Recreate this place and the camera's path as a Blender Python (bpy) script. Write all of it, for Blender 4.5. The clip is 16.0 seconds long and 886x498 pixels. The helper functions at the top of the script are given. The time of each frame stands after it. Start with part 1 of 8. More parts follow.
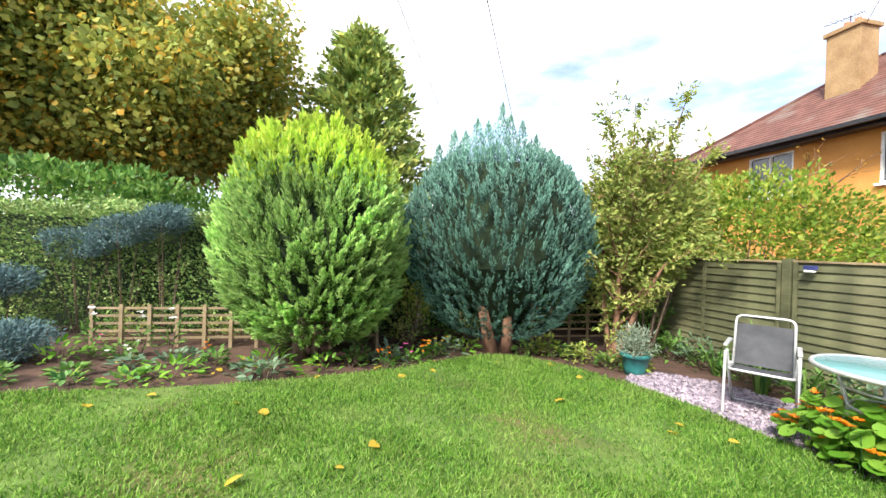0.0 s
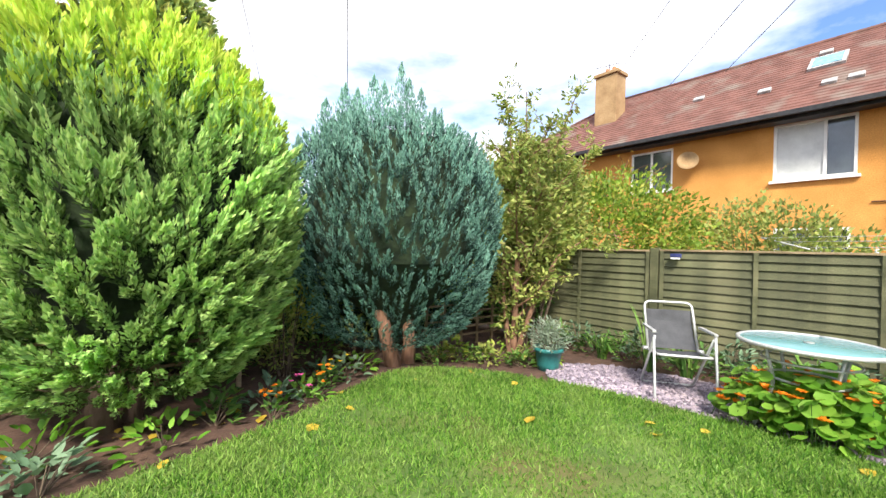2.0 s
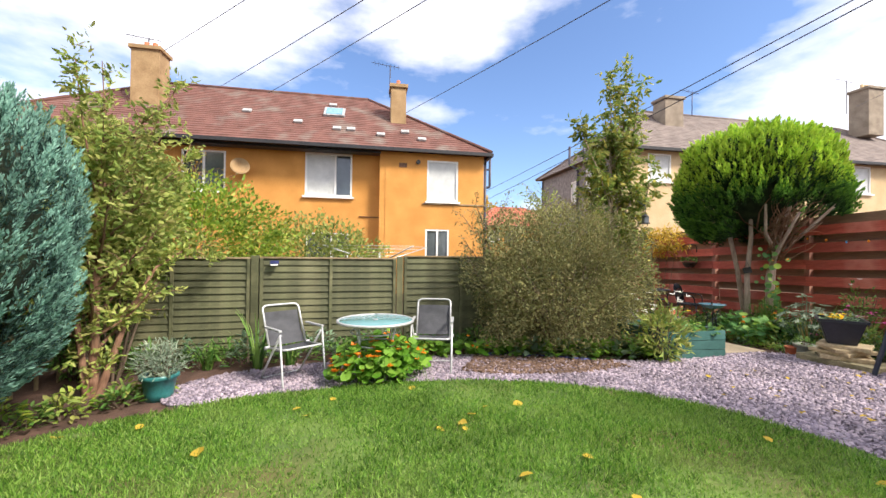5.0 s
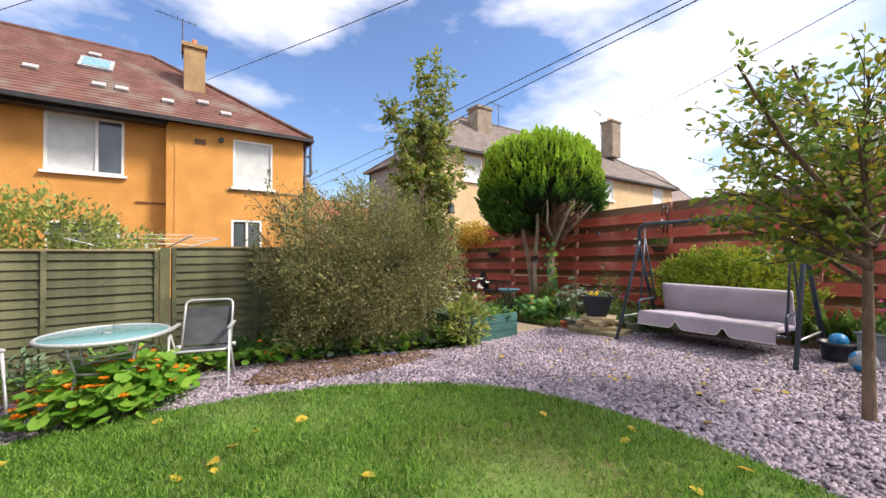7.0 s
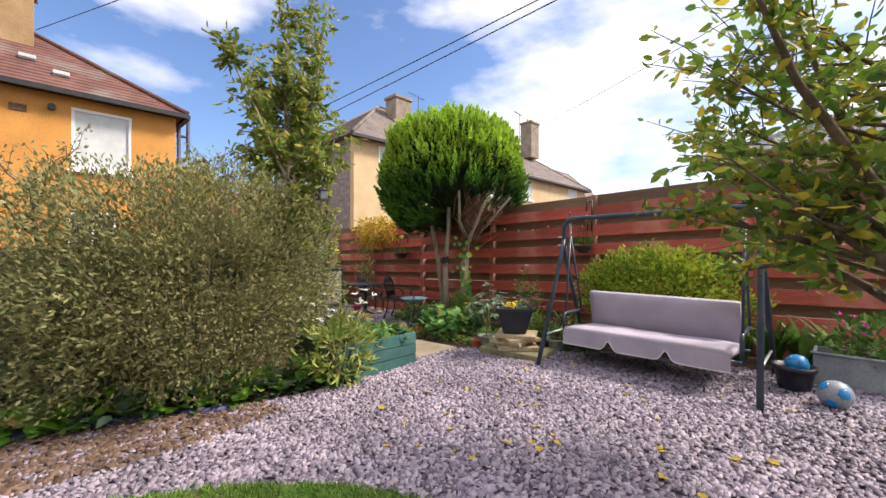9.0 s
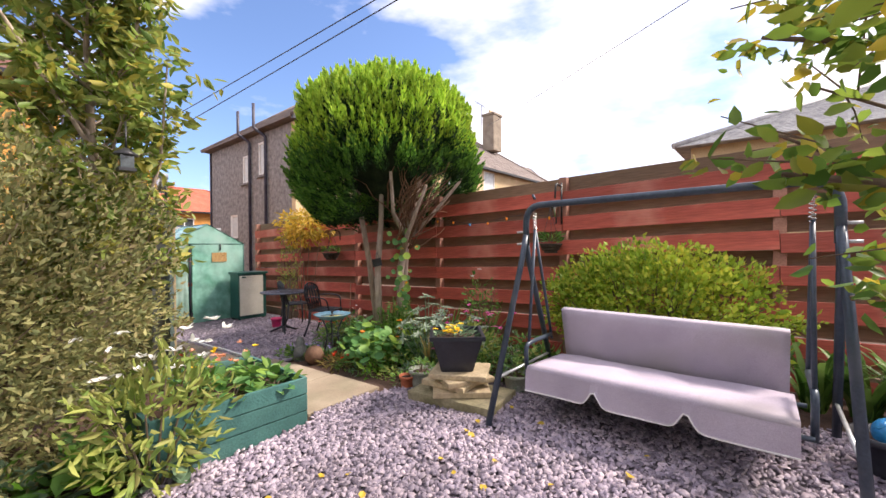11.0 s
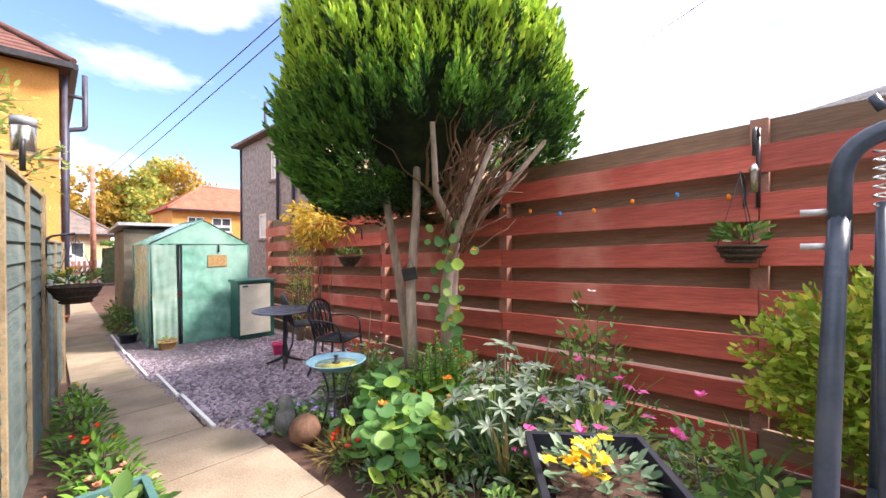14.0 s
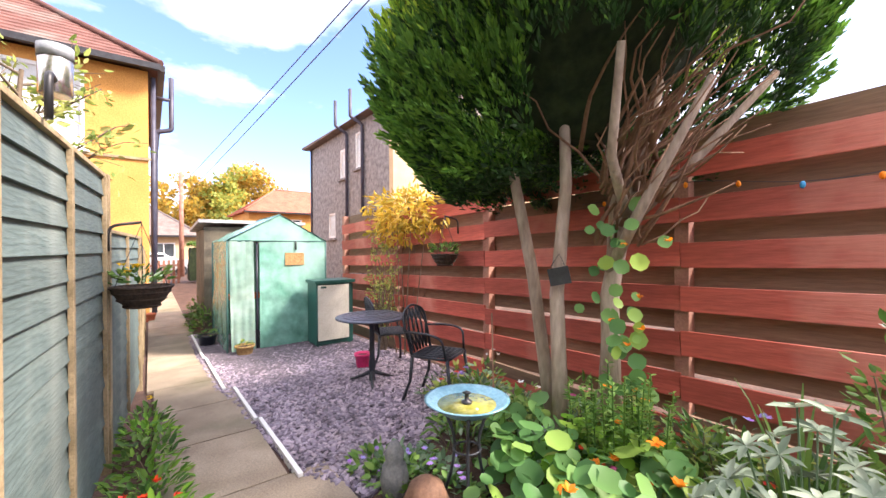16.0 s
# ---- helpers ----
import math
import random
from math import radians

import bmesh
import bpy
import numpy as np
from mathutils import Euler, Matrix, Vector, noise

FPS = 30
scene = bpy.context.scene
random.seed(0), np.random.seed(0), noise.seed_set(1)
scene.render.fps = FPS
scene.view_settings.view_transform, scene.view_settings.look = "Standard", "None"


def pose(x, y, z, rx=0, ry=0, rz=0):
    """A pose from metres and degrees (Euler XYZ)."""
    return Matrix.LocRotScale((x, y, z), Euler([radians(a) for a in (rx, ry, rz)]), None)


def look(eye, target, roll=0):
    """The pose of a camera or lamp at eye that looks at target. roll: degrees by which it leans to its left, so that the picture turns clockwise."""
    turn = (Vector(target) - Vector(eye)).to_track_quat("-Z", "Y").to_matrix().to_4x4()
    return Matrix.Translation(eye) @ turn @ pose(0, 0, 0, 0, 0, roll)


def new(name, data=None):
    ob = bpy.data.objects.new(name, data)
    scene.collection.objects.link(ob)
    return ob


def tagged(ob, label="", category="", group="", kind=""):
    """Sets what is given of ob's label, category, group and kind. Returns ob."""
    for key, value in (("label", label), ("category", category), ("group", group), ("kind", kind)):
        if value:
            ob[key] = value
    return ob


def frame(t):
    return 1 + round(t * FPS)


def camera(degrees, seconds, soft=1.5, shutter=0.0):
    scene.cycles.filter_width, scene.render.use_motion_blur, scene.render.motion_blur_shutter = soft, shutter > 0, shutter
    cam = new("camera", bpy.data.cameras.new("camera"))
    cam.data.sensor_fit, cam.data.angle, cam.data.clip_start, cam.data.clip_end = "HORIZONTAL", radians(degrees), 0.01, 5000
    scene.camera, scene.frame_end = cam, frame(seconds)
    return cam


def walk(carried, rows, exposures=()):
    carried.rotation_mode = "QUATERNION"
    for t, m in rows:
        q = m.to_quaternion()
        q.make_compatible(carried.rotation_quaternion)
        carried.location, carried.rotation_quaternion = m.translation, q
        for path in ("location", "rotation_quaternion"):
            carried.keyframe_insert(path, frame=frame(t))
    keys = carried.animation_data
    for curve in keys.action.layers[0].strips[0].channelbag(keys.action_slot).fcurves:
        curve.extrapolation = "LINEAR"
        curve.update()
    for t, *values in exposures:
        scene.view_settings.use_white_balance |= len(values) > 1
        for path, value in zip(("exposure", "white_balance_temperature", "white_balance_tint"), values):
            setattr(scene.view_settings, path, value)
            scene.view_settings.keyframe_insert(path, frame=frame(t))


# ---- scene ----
cam = camera(97.0, 16.0)
METRES, EYE, TILT, LEAN, TURN = 10.0, 1.5, 0.0, 0.0, -11.3
ROWS = [
    (0.0, 0.0, 0.0, 0.0, 0.01, -0.21, -1.84),
    (0.5, -0.0274, 0.033, -0.0034, -6.43, -0.23, -1.77),
    (1.0, -0.0485, 0.0671, -0.0046, -12.9, -0.19, -1.64),
    (1.5, -0.0684, 0.0967, -0.007, -19.17, -0.08, -1.66),
    (2.0, -0.0841, 0.1262, -0.0094, -27.13, 0.0, -1.6),
    (2.5, -0.0988, 0.1528, -0.0106, -34.53, 0.09, -1.6),
    (3.0, -0.1126, 0.1709, -0.0087, -42.92, 0.21, -1.61),
    (3.5, -0.1295, 0.1753, -0.005, -54.82, 0.54, -1.41),
    (4.0, -0.1476, 0.1724, 0.0015, -67.11, 0.71, -1.08),
    (4.5, -0.1588, 0.175, 0.0051, -78.27, 0.79, -0.89),
    (5.0, -0.164, 0.1817, 0.0063, -89.28, 0.68, -0.72),
    (7.5, -0.0927, 0.1093, -0.0034, -116.69, 0.18, -0.08),
    (8.0, -0.0658, 0.0796, -0.0016, -119.9, 0.14, -0.07),
    (8.5, -0.0381, 0.0466, 0.0009, -122.29, 0.12, -0.03),
    (9.0, -0.005, 0.0191, 0.0005, -124.04, 0.11, -0.08),
    (11.5, 0.1173, -0.1377, 0.006, -129.47, -0.53, 0.34),
    (12.0, 0.141, -0.1617, 0.0062, -129.54, -0.46, 0.27),
    (12.5, 0.1745, -0.1827, 0.0056, -129.39, -0.4, 0.24),
    (13.0, 0.2086, -0.2034, 0.0057, -128.77, -0.53, 0.31),
    (13.5, 0.2424, -0.2144, 0.0073, -126.56, -0.44, 0.31),
    (14.0, 0.2791, -0.2159, 0.0066, -123.8, -0.39, 0.25),
    (14.5, 0.3135, -0.2162, 0.0049, -122.01, -0.37, 0.26),
    (15.0, 0.3452, -0.2178, 0.0041, -119.69, -0.34, 0.3),
    (15.5, 0.3702, -0.2166, 0.0025, -117.16, -0.29, 0.29),
    (16.0, 0.3942, -0.2134, 0.0002, -115.48, -0.2, 0.3),
]
EXPO = [(0.0, 1.45, 6300, 8), (2.5, 1.3, 6400, 8), (5.0, 1.15, 6500, 11), (7.5, 0.95, 6500, 12), (9.0, 0.95, 6500, 13), (11.5, 1.35, 6600, 17), (13.0, 1.62, 6500, 18), (14.5, 1.88, 6350, 18), (16.0, 2.1, 6500, 20)]
walk(cam, [(t, pose(0, 0, EYE, TILT, LEAN, TURN) @ pose(METRES * x, METRES * y, METRES * z, 90 + pitch, roll, yaw)) for t, x, y, z, yaw, pitch, roll in ROWS], EXPO)

# ---- sky and sun ----
SUN_EL, SUN_AZ = 45.0, 222.0  # degrees; azimuth from +y towards +x
world = bpy.data.worlds.new("sky")
scene.world = world
world.use_nodes = True
wn, wl = world.node_tree.nodes, world.node_tree.links
wn.clear()
w_out = wn.new("ShaderNodeOutputWorld")
w_bg = wn.new("ShaderNodeBackground")
w_bg.inputs["Strength"].default_value = 0.135
w_sky = wn.new("ShaderNodeTexSky")
w_sky.sky_type = "NISHITA"
w_sky.sun_disc = False
w_sky.sun_elevation, w_sky.sun_rotation = radians(SUN_EL), radians(SUN_AZ)
w_co = wn.new("ShaderNodeTexCoord")
w_map = wn.new("ShaderNodeMapping")
w_map.inputs["Scale"].default_value = (1.0, 1.0, 2.6)
w_map.inputs["Location"].default_value = (0.35, 0.1, 0.0)
w_no = wn.new("ShaderNodeTexNoise")
w_no.inputs["Scale"].default_value = 2.1
w_no.inputs["Detail"].default_value = 8.0
w_no.inputs["Roughness"].default_value = 0.55
w_ramp = wn.new("ShaderNodeValToRGB")
w_ramp.color_ramp.elements[0].position, w_ramp.color_ramp.elements[1].position = 0.385, 0.60
w_dot = wn.new("ShaderNodeVectorMath")
w_dot.operation = "DOT_PRODUCT"
w_dot.inputs[1].default_value = (0.87, -0.46, 0.17)
w_add = wn.new("ShaderNodeMath")
w_add.operation = "MULTIPLY_ADD"
w_add.inputs[1].default_value = -0.2
w_max, w_pow, w_off = wn.new("ShaderNodeMath"), wn.new("ShaderNodeMath"), wn.new("ShaderNodeMath")
w_max.operation, w_pow.operation, w_off.operation = "MAXIMUM", "POWER", "ADD"
w_max.inputs[1].default_value, w_pow.inputs[1].default_value, w_off.inputs[1].default_value = 0.0, 3.0, 0.092
w_mix = wn.new("ShaderNodeMix")
w_mix.data_type = "RGBA"
w_mix.inputs["B"].default_value = (5.4, 5.3, 5.6, 1)
w_blue = wn.new("ShaderNodeMix")
w_blue.data_type, w_blue.blend_type = "RGBA", "MULTIPLY"
w_blue.inputs["Factor"].default_value = 1.0
w_blue.inputs["B"].default_value = (0.62, 0.70, 0.84, 1)
wl.new(w_co.outputs["Generated"], w_map.inputs["Vector"])
wl.new(w_map.outputs["Vector"], w_no.inputs["Vector"])
wl.new(w_co.outputs["Generated"], w_dot.inputs[0])
wl.new(w_dot.outputs["Value"], w_max.inputs[0])
wl.new(w_max.outputs[0], w_pow.inputs[0])
wl.new(w_pow.outputs[0], w_add.inputs[0])
wl.new(w_no.outputs["Fac"], w_off.inputs[0])
wl.new(w_off.outputs[0], w_add.inputs[2])
wl.new(w_add.outputs["Value"], w_ramp.inputs["Fac"])
wl.new(w_ramp.outputs["Color"], w_mix.inputs["Factor"])
wl.new(w_sky.outputs["Color"], w_blue.inputs["A"])
wl.new(w_blue.outputs["Result"], w_mix.inputs["A"])
wl.new(w_mix.outputs["Result"], w_bg.inputs["Color"])
wl.new(w_bg.outputs["Background"], w_out.inputs["Surface"])
sun_data = bpy.data.lights.new("sun", "SUN")
sun_data.energy, sun_data.angle, sun_data.color = 3.3, radians(13), (1.0, 0.91, 0.78)
sun = new("sun", sun_data)
_a, _e = radians(SUN_AZ), radians(SUN_EL)
sun.matrix_world = look((30 * math.sin(_a) * math.cos(_e), 30 * math.cos(_a) * math.cos(_e), 30 * math.sin(_e)), (0, 0, 0))


# ---- materials ----
def mat(name, c1, c2, scale=6.0, rough=0.75, metal=0.0, bump=0.25, bscale=60.0, vary=0.0, stretch=(1, 1, 1), spec=0.5, stain=None, alpha=None, coat=0.0):
    """Two-tone procedural surface: broad variation, fine grain, optional stains and a change from piece to piece."""
    m = bpy.data.materials.new(name)
    m.use_nodes = True
    n, l = m.node_tree.nodes, m.node_tree.links
    b = n["Principled BSDF"]
    co = n.new("ShaderNodeTexCoord")
    mp = n.new("ShaderNodeMapping")
    mp.inputs["Scale"].default_value = stretch
    l.new(co.outputs["Object"], mp.inputs["Vector"])
    big, fine = n.new("ShaderNodeTexNoise"), n.new("ShaderNodeTexNoise")
    big.inputs["Scale"].default_value, big.inputs["Detail"].default_value = scale, 6
    fine.inputs["Scale"].default_value, fine.inputs["Detail"].default_value = bscale, 4
    l.new(mp.outputs["Vector"], big.inputs["Vector"])
    l.new(mp.outputs["Vector"], fine.inputs["Vector"])
    ramp = n.new("ShaderNodeValToRGB")
    ramp.color_ramp.elements[0].position, ramp.color_ramp.elements[1].position = 0.32, 0.68
    ramp.color_ramp.elements[0].color, ramp.color_ramp.elements[1].color = (*c1, 1), (*c2, 1)
    l.new(big.outputs["Fac"], ramp.inputs["Fac"])
    grain = n.new("ShaderNodeMix")
    grain.data_type, grain.blend_type = "RGBA", "OVERLAY"
    grain.inputs["Factor"].default_value = 0.45
    l.new(ramp.outputs["Color"], grain.inputs["A"])
    l.new(fine.outputs["Fac"], grain.inputs["B"])
    out = grain.outputs["Result"]
    if stain:
        sn = n.new("ShaderNodeTexNoise")
        sn.inputs["Scale"].default_value, sn.inputs["Detail"].default_value = scale * 0.45, 9
        l.new(co.outputs["Object"], sn.inputs["Vector"])
        sr = n.new("ShaderNodeValToRGB")
        sr.color_ramp.elements[0].position, sr.color_ramp.elements[1].position = 0.52, 0.72
        l.new(sn.outputs["Fac"], sr.inputs["Fac"])
        sm = n.new("ShaderNodeMix")
        sm.data_type = "RGBA"
        sm.inputs["B"].default_value = (*stain, 1)
        l.new(sr.outputs["Color"], sm.inputs["Factor"])
        l.new(out, sm.inputs["A"])
        out = sm.outputs["Result"]
    if vary:
        info, hsv, mr = n.new("ShaderNodeObjectInfo"), n.new("ShaderNodeHueSaturation"), n.new("ShaderNodeMapRange")
        mr.inputs["To Min"].default_value, mr.inputs["To Max"].default_value = 1 - vary, 1 + vary
        l.new(info.outputs["Random"], mr.inputs["Value"])
        l.new(mr.outputs["Result"], hsv.inputs["Value"])
        l.new(out, hsv.inputs["Color"])
        out = hsv.outputs["Color"]
    l.new(out, b.inputs["Base Color"])
    b.inputs["Roughness"].default_value, b.inputs["Metallic"].default_value = rough, metal
    b.inputs["Specular IOR Level"].default_value = spec
    b.inputs["Coat Weight"].default_value = coat
    if alpha is not None:
        b.inputs["Alpha"].default_value = alpha
    if bump:
        bp = n.new("ShaderNodeBump")
        bp.inputs["Strength"].default_value, bp.inputs["Distance"].default_value = bump, 0.01
        l.new(fine.outputs["Fac"], bp.inputs["Height"])
        l.new(bp.outputs["Normal"], b.inputs["Normal"])
    return m


def leaf_mat(name, colours, rough=0.55, through_light=0.35, patch=0.0, patch_colour=(0.3, 0.2, 0.03)):
    """Foliage: each leaf takes its own tone; light comes through it."""
    m = bpy.data.materials.new(name)
    m.use_nodes = True
    n, l = m.node_tree.nodes, m.node_tree.links
    b = n["Principled BSDF"]
    geo, ramp = n.new("ShaderNodeNewGeometry"), n.new("ShaderNodeValToRGB")
    el = ramp.color_ramp.elements
    while len(el) < len(colours):
        el.new(0.5)
    for i, c in enumerate(colours):
        el[i].position = i / max(1, len(colours) - 1)
        el[i].color = (*c, 1)
    l.new(geo.outputs["Random Per Island"], ramp.inputs["Fac"])
    out = ramp.outputs["Color"]
    co, no = n.new("ShaderNodeTexCoord"), n.new("ShaderNodeTexNoise")
    no.inputs["Scale"].default_value = 1.6
    l.new(co.outputs["Object"], no.inputs["Vector"])
    mr, hsv = n.new("ShaderNodeMapRange"), n.new("ShaderNodeHueSaturation")
    mr.inputs["From Min"].default_value, mr.inputs["From Max"].default_value = 0.3, 0.7
    mr.inputs["To Min"].default_value, mr.inputs["To Max"].default_value = 0.75, 1.3
    l.new(no.outputs["Fac"], mr.inputs["Value"])
    l.new(mr.outputs["Result"], hsv.inputs["Value"])
    l.new(out, hsv.inputs["Color"])
    out = hsv.outputs["Color"]
    if patch:
        pr, pm = n.new("ShaderNodeMapRange"), n.new("ShaderNodeMix")
        pm.data_type = "RGBA"
        pm.inputs["B"].default_value = (*patch_colour, 1)
        pr.inputs["From Min"].default_value, pr.inputs["From Max"].default_value = 0.5, 0.75
        pr.inputs["To Max"].default_value = patch
        l.new(no.outputs["Fac"], pr.inputs["Value"])
        l.new(pr.outputs["Result"], pm.inputs["Factor"])
        l.new(out, pm.inputs["A"])
        out = pm.outputs["Result"]
    tr, mx = n.new("ShaderNodeBsdfTranslucent"), n.new("ShaderNodeMixShader")
    mx.inputs[0].default_value = through_light
    l.new(out, b.inputs["Base Color"])
    l.new(out, tr.inputs["Color"])
    b.inputs["Roughness"].default_value = rough
    b.inputs["Specular IOR Level"].default_value = 0.3
    l.new(b.outputs[0], mx.inputs[1])
    l.new(tr.outputs[0], mx.inputs[2])
    l.new(mx.outputs[0], n["Material Output"].inputs["Surface"])
    return m


def chips_mat(name, colours, rough=0.6):
    m = leaf_mat(name, colours, rough, 0.0)
    return m


def glass_mat(name, colour, rough=0.05, alpha=0.35):
    m = bpy.data.materials.new(name)
    m.use_nodes = True
    b = m.node_tree.nodes["Principled BSDF"]
    b.inputs["Base Color"].default_value = (*colour, 1)
    b.inputs["Roughness"].default_value = rough
    b.inputs["Alpha"].default_value = alpha
    b.inputs["Specular IOR Level"].default_value = 0.8
    return m


SOIL = mat("soil", (0.045, 0.024, 0.016), (0.11, 0.06, 0.042), 4, 0.95, bump=0.9, bscale=35)
TURF = mat("turf", (0.060, 0.110, 0.017), (0.119, 0.187, 0.033), 2.5, 0.9, bump=0.6, bscale=50, stain=(0.119, 0.094, 0.033))
GRASS = leaf_mat("grass", [(0.036, 0.105, 0.013), (0.090, 0.225, 0.026), (0.165, 0.345, 0.042), (0.245, 0.425, 0.068), (0.320, 0.450, 0.110)], 0.5, 0.4, 0.55, (0.200, 0.230, 0.080))
SLATE_BED = mat("slate_bed", (0.07, 0.058, 0.07), (0.16, 0.135, 0.16), 12, 0.85, bump=0.8, bscale=45)
SLATE = chips_mat("slate_chips", [(0.105, 0.085, 0.108), (0.205, 0.172, 0.220), (0.310, 0.265, 0.320), (0.410, 0.340, 0.378), (0.165, 0.137, 0.180)], 0.5)
LITTER_CHIPS = chips_mat("leaf_litter", [(0.070, 0.040, 0.028), (0.130, 0.080, 0.055), (0.190, 0.125, 0.090), (0.100, 0.065, 0.050)], 0.9)
PAVING = mat("paving", (0.234, 0.183, 0.129), (0.328, 0.269, 0.195), 3, 0.85, bump=0.35, bscale=90, vary=0.12, stain=(0.156, 0.140, 0.086))
STONE = mat("sandstone", (0.36, 0.28, 0.17), (0.52, 0.42, 0.27), 6, 0.85, bump=0.5, bscale=40, vary=0.12)
STONE_WET = mat("mossy_stone", (0.17, 0.15, 0.08), (0.30, 0.26, 0.16), 6, 0.85, bump=0.5, bscale=40)
LAP = mat("green_fence_timber", (0.060, 0.064, 0.030), (0.116, 0.121, 0.059), 5, 0.75, bump=0.5, bscale=70, vary=0.16, stretch=(1, 0.15, 1), stain=(0.171, 0.164, 0.086))
LAP_GREY = mat("grey_green_fence_timber", (0.058, 0.088, 0.086), (0.108, 0.148, 0.142), 5, 0.7, bump=0.5, bscale=70, vary=0.14, stretch=(0.15, 1, 1), stain=(0.165, 0.200, 0.182))
WOOD_PALE = mat("bare_timber", (0.20, 0.15, 0.08), (0.38, 0.29, 0.17), 5, 0.8, bump=0.4, bscale=60, vary=0.15)
RED = mat("red_stained_board", (0.310, 0.052, 0.034), (0.580, 0.125, 0.085), 3, 0.6, bump=0.4, bscale=60, vary=0.22, stretch=(0.12, 1, 1), stain=(0.600, 0.235, 0.175))
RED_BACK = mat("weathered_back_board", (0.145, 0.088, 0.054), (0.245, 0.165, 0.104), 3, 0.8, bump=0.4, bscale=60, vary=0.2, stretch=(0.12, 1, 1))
RED_POST = mat("fence_post_timber", (0.24, 0.10, 0.07), (0.38, 0.20, 0.14), 5, 0.75, bump=0.4, vary=0.1)
ORANGE = mat("orange_render", (0.52, 0.24, 0.055), (0.64, 0.31, 0.08), 1.2, 0.9, bump=0.5, bscale=30)
CHIM = mat("brown_render", (0.281, 0.178, 0.085), (0.391, 0.264, 0.136), 2, 0.9, bump=0.4, bscale=30)
CHIM_GREY = mat("grey_brown_render", (0.20, 0.16, 0.12), (0.31, 0.26, 0.20), 2, 0.9, bump=0.4, bscale=30)
TAN = mat("tan_render", (0.52, 0.38, 0.21), (0.62, 0.47, 0.28), 1.2, 0.9, bump=0.4, bscale=30)
ROUGHCAST = mat("grey_roughcast", (0.16, 0.15, 0.15), (0.32, 0.30, 0.29), 5, 0.95, bump=1.0, bscale=14)
TILE_RED = mat("brown_roof_tile", (0.094, 0.038, 0.029), (0.156, 0.069, 0.055), 2, 0.85, bump=0.4, bscale=30, vary=0.15, stain=(0.162, 0.130, 0.111))
TILE_GREY = mat("grey_roof_tile", (0.14, 0.11, 0.10), (0.23, 0.19, 0.17), 2, 0.85, bump=0.4, bscale=30, vary=0.15)
TILE_BRIGHT = mat("red_roof_tile", (0.36, 0.10, 0.06), (0.45, 0.15, 0.09), 2, 0.85)
LEAD = mat("lead", (0.25, 0.25, 0.26), (0.45, 0.45, 0.45), 6, 0.6)
WHITE = mat("white_paint", (0.74, 0.74, 0.72), (0.82, 0.82, 0.80), 4, 0.45, bump=0.05)
BLACK = mat("black_paint", (0.012, 0.012, 0.014), (0.03, 0.03, 0.034), 8, 0.45, bump=0.1)
DARKPIPE = mat("dark_pipe", (0.03, 0.03, 0.05), (0.06, 0.06, 0.09), 5, 0.5, bump=0.05)
PANE = mat("window_pane", (0.05, 0.06, 0.07), (0.10, 0.12, 0.13), 1.0, 0.06, bump=0.0, spec=1.0)
CURTAIN = mat("net_curtain", (0.50, 0.52, 0.52), (0.62, 0.64, 0.63), 3, 0.35, bump=0.05)
STEEL_WHITE = mat("silver_tube", (0.465, 0.473, 0.480), (0.540, 0.547, 0.555), 8, 0.35, metal=0.35, bump=0.03)
MESHCLOTH = mat("grey_mesh_cloth", (0.033, 0.035, 0.042), (0.060, 0.063, 0.072), 8, 0.7, bump=0.4, bscale=300)
GLASS_TOP = glass_mat("frosted_table_glass", (0.16, 0.36, 0.38), 0.16, 0.82)
TEAL = mat("teal_glaze", (0.02, 0.13, 0.13), (0.04, 0.21, 0.20), 6, 0.35, bump=0.1)
TEALWOOD = mat("teal_stained_timber", (0.025, 0.093, 0.085), (0.051, 0.153, 0.136), 4, 0.6, bump=0.4, bscale=60, stain=(0.085, 0.170, 0.153), vary=0.1)
TERRACOTTA = mat("terracotta", (0.40, 0.10, 0.045), (0.52, 0.16, 0.07), 6, 0.7)
GREYPOT = mat("grey_green_pot", (0.24, 0.26, 0.22), (0.38, 0.40, 0.34), 6, 0.7, bump=0.3)
PLASTIC_BLACK = mat("dark_plastic", (0.012, 0.014, 0.022), (0.022, 0.024, 0.036), 6, 0.4, bump=0.05)
PLASTIC_GREY = mat("grey_plastic", (0.22, 0.24, 0.26), (0.32, 0.34, 0.36), 6, 0.5, bump=0.05)
PINKPOT = mat("pink_plastic", (0.55, 0.02, 0.12), (0.65, 0.04, 0.17), 6, 0.45, bump=0.05)
BLUE = mat("blue_plastic", (0.01, 0.16, 0.42), (0.03, 0.30, 0.60), 6, 0.35, bump=0.03)
BLUE_DARK = mat("blue_edging", (0.02, 0.03, 0.12), (0.05, 0.06, 0.2), 6, 0.6)
SWING_STEEL = mat("slate_blue_steel", (0.035, 0.05, 0.075), (0.055, 0.075, 0.105), 8, 0.4, metal=0.2, bump=0.05, stain=(0.09, 0.10, 0.12))
CUSHION = mat("lilac_grey_canvas", (0.37, 0.32, 0.39), (0.46, 0.40, 0.48), 3, 0.85, bump=0.3, bscale=220, stain=(0.34, 0.30, 0.30))
PIPING = mat("white_piping", (0.6, 0.58, 0.58), (0.68, 0.66, 0.66), 8, 0.7)
CAST = mat("cast_metal", (0.018, 0.022, 0.03), (0.04, 0.045, 0.055), 10, 0.45, metal=0.3, bump=0.2)
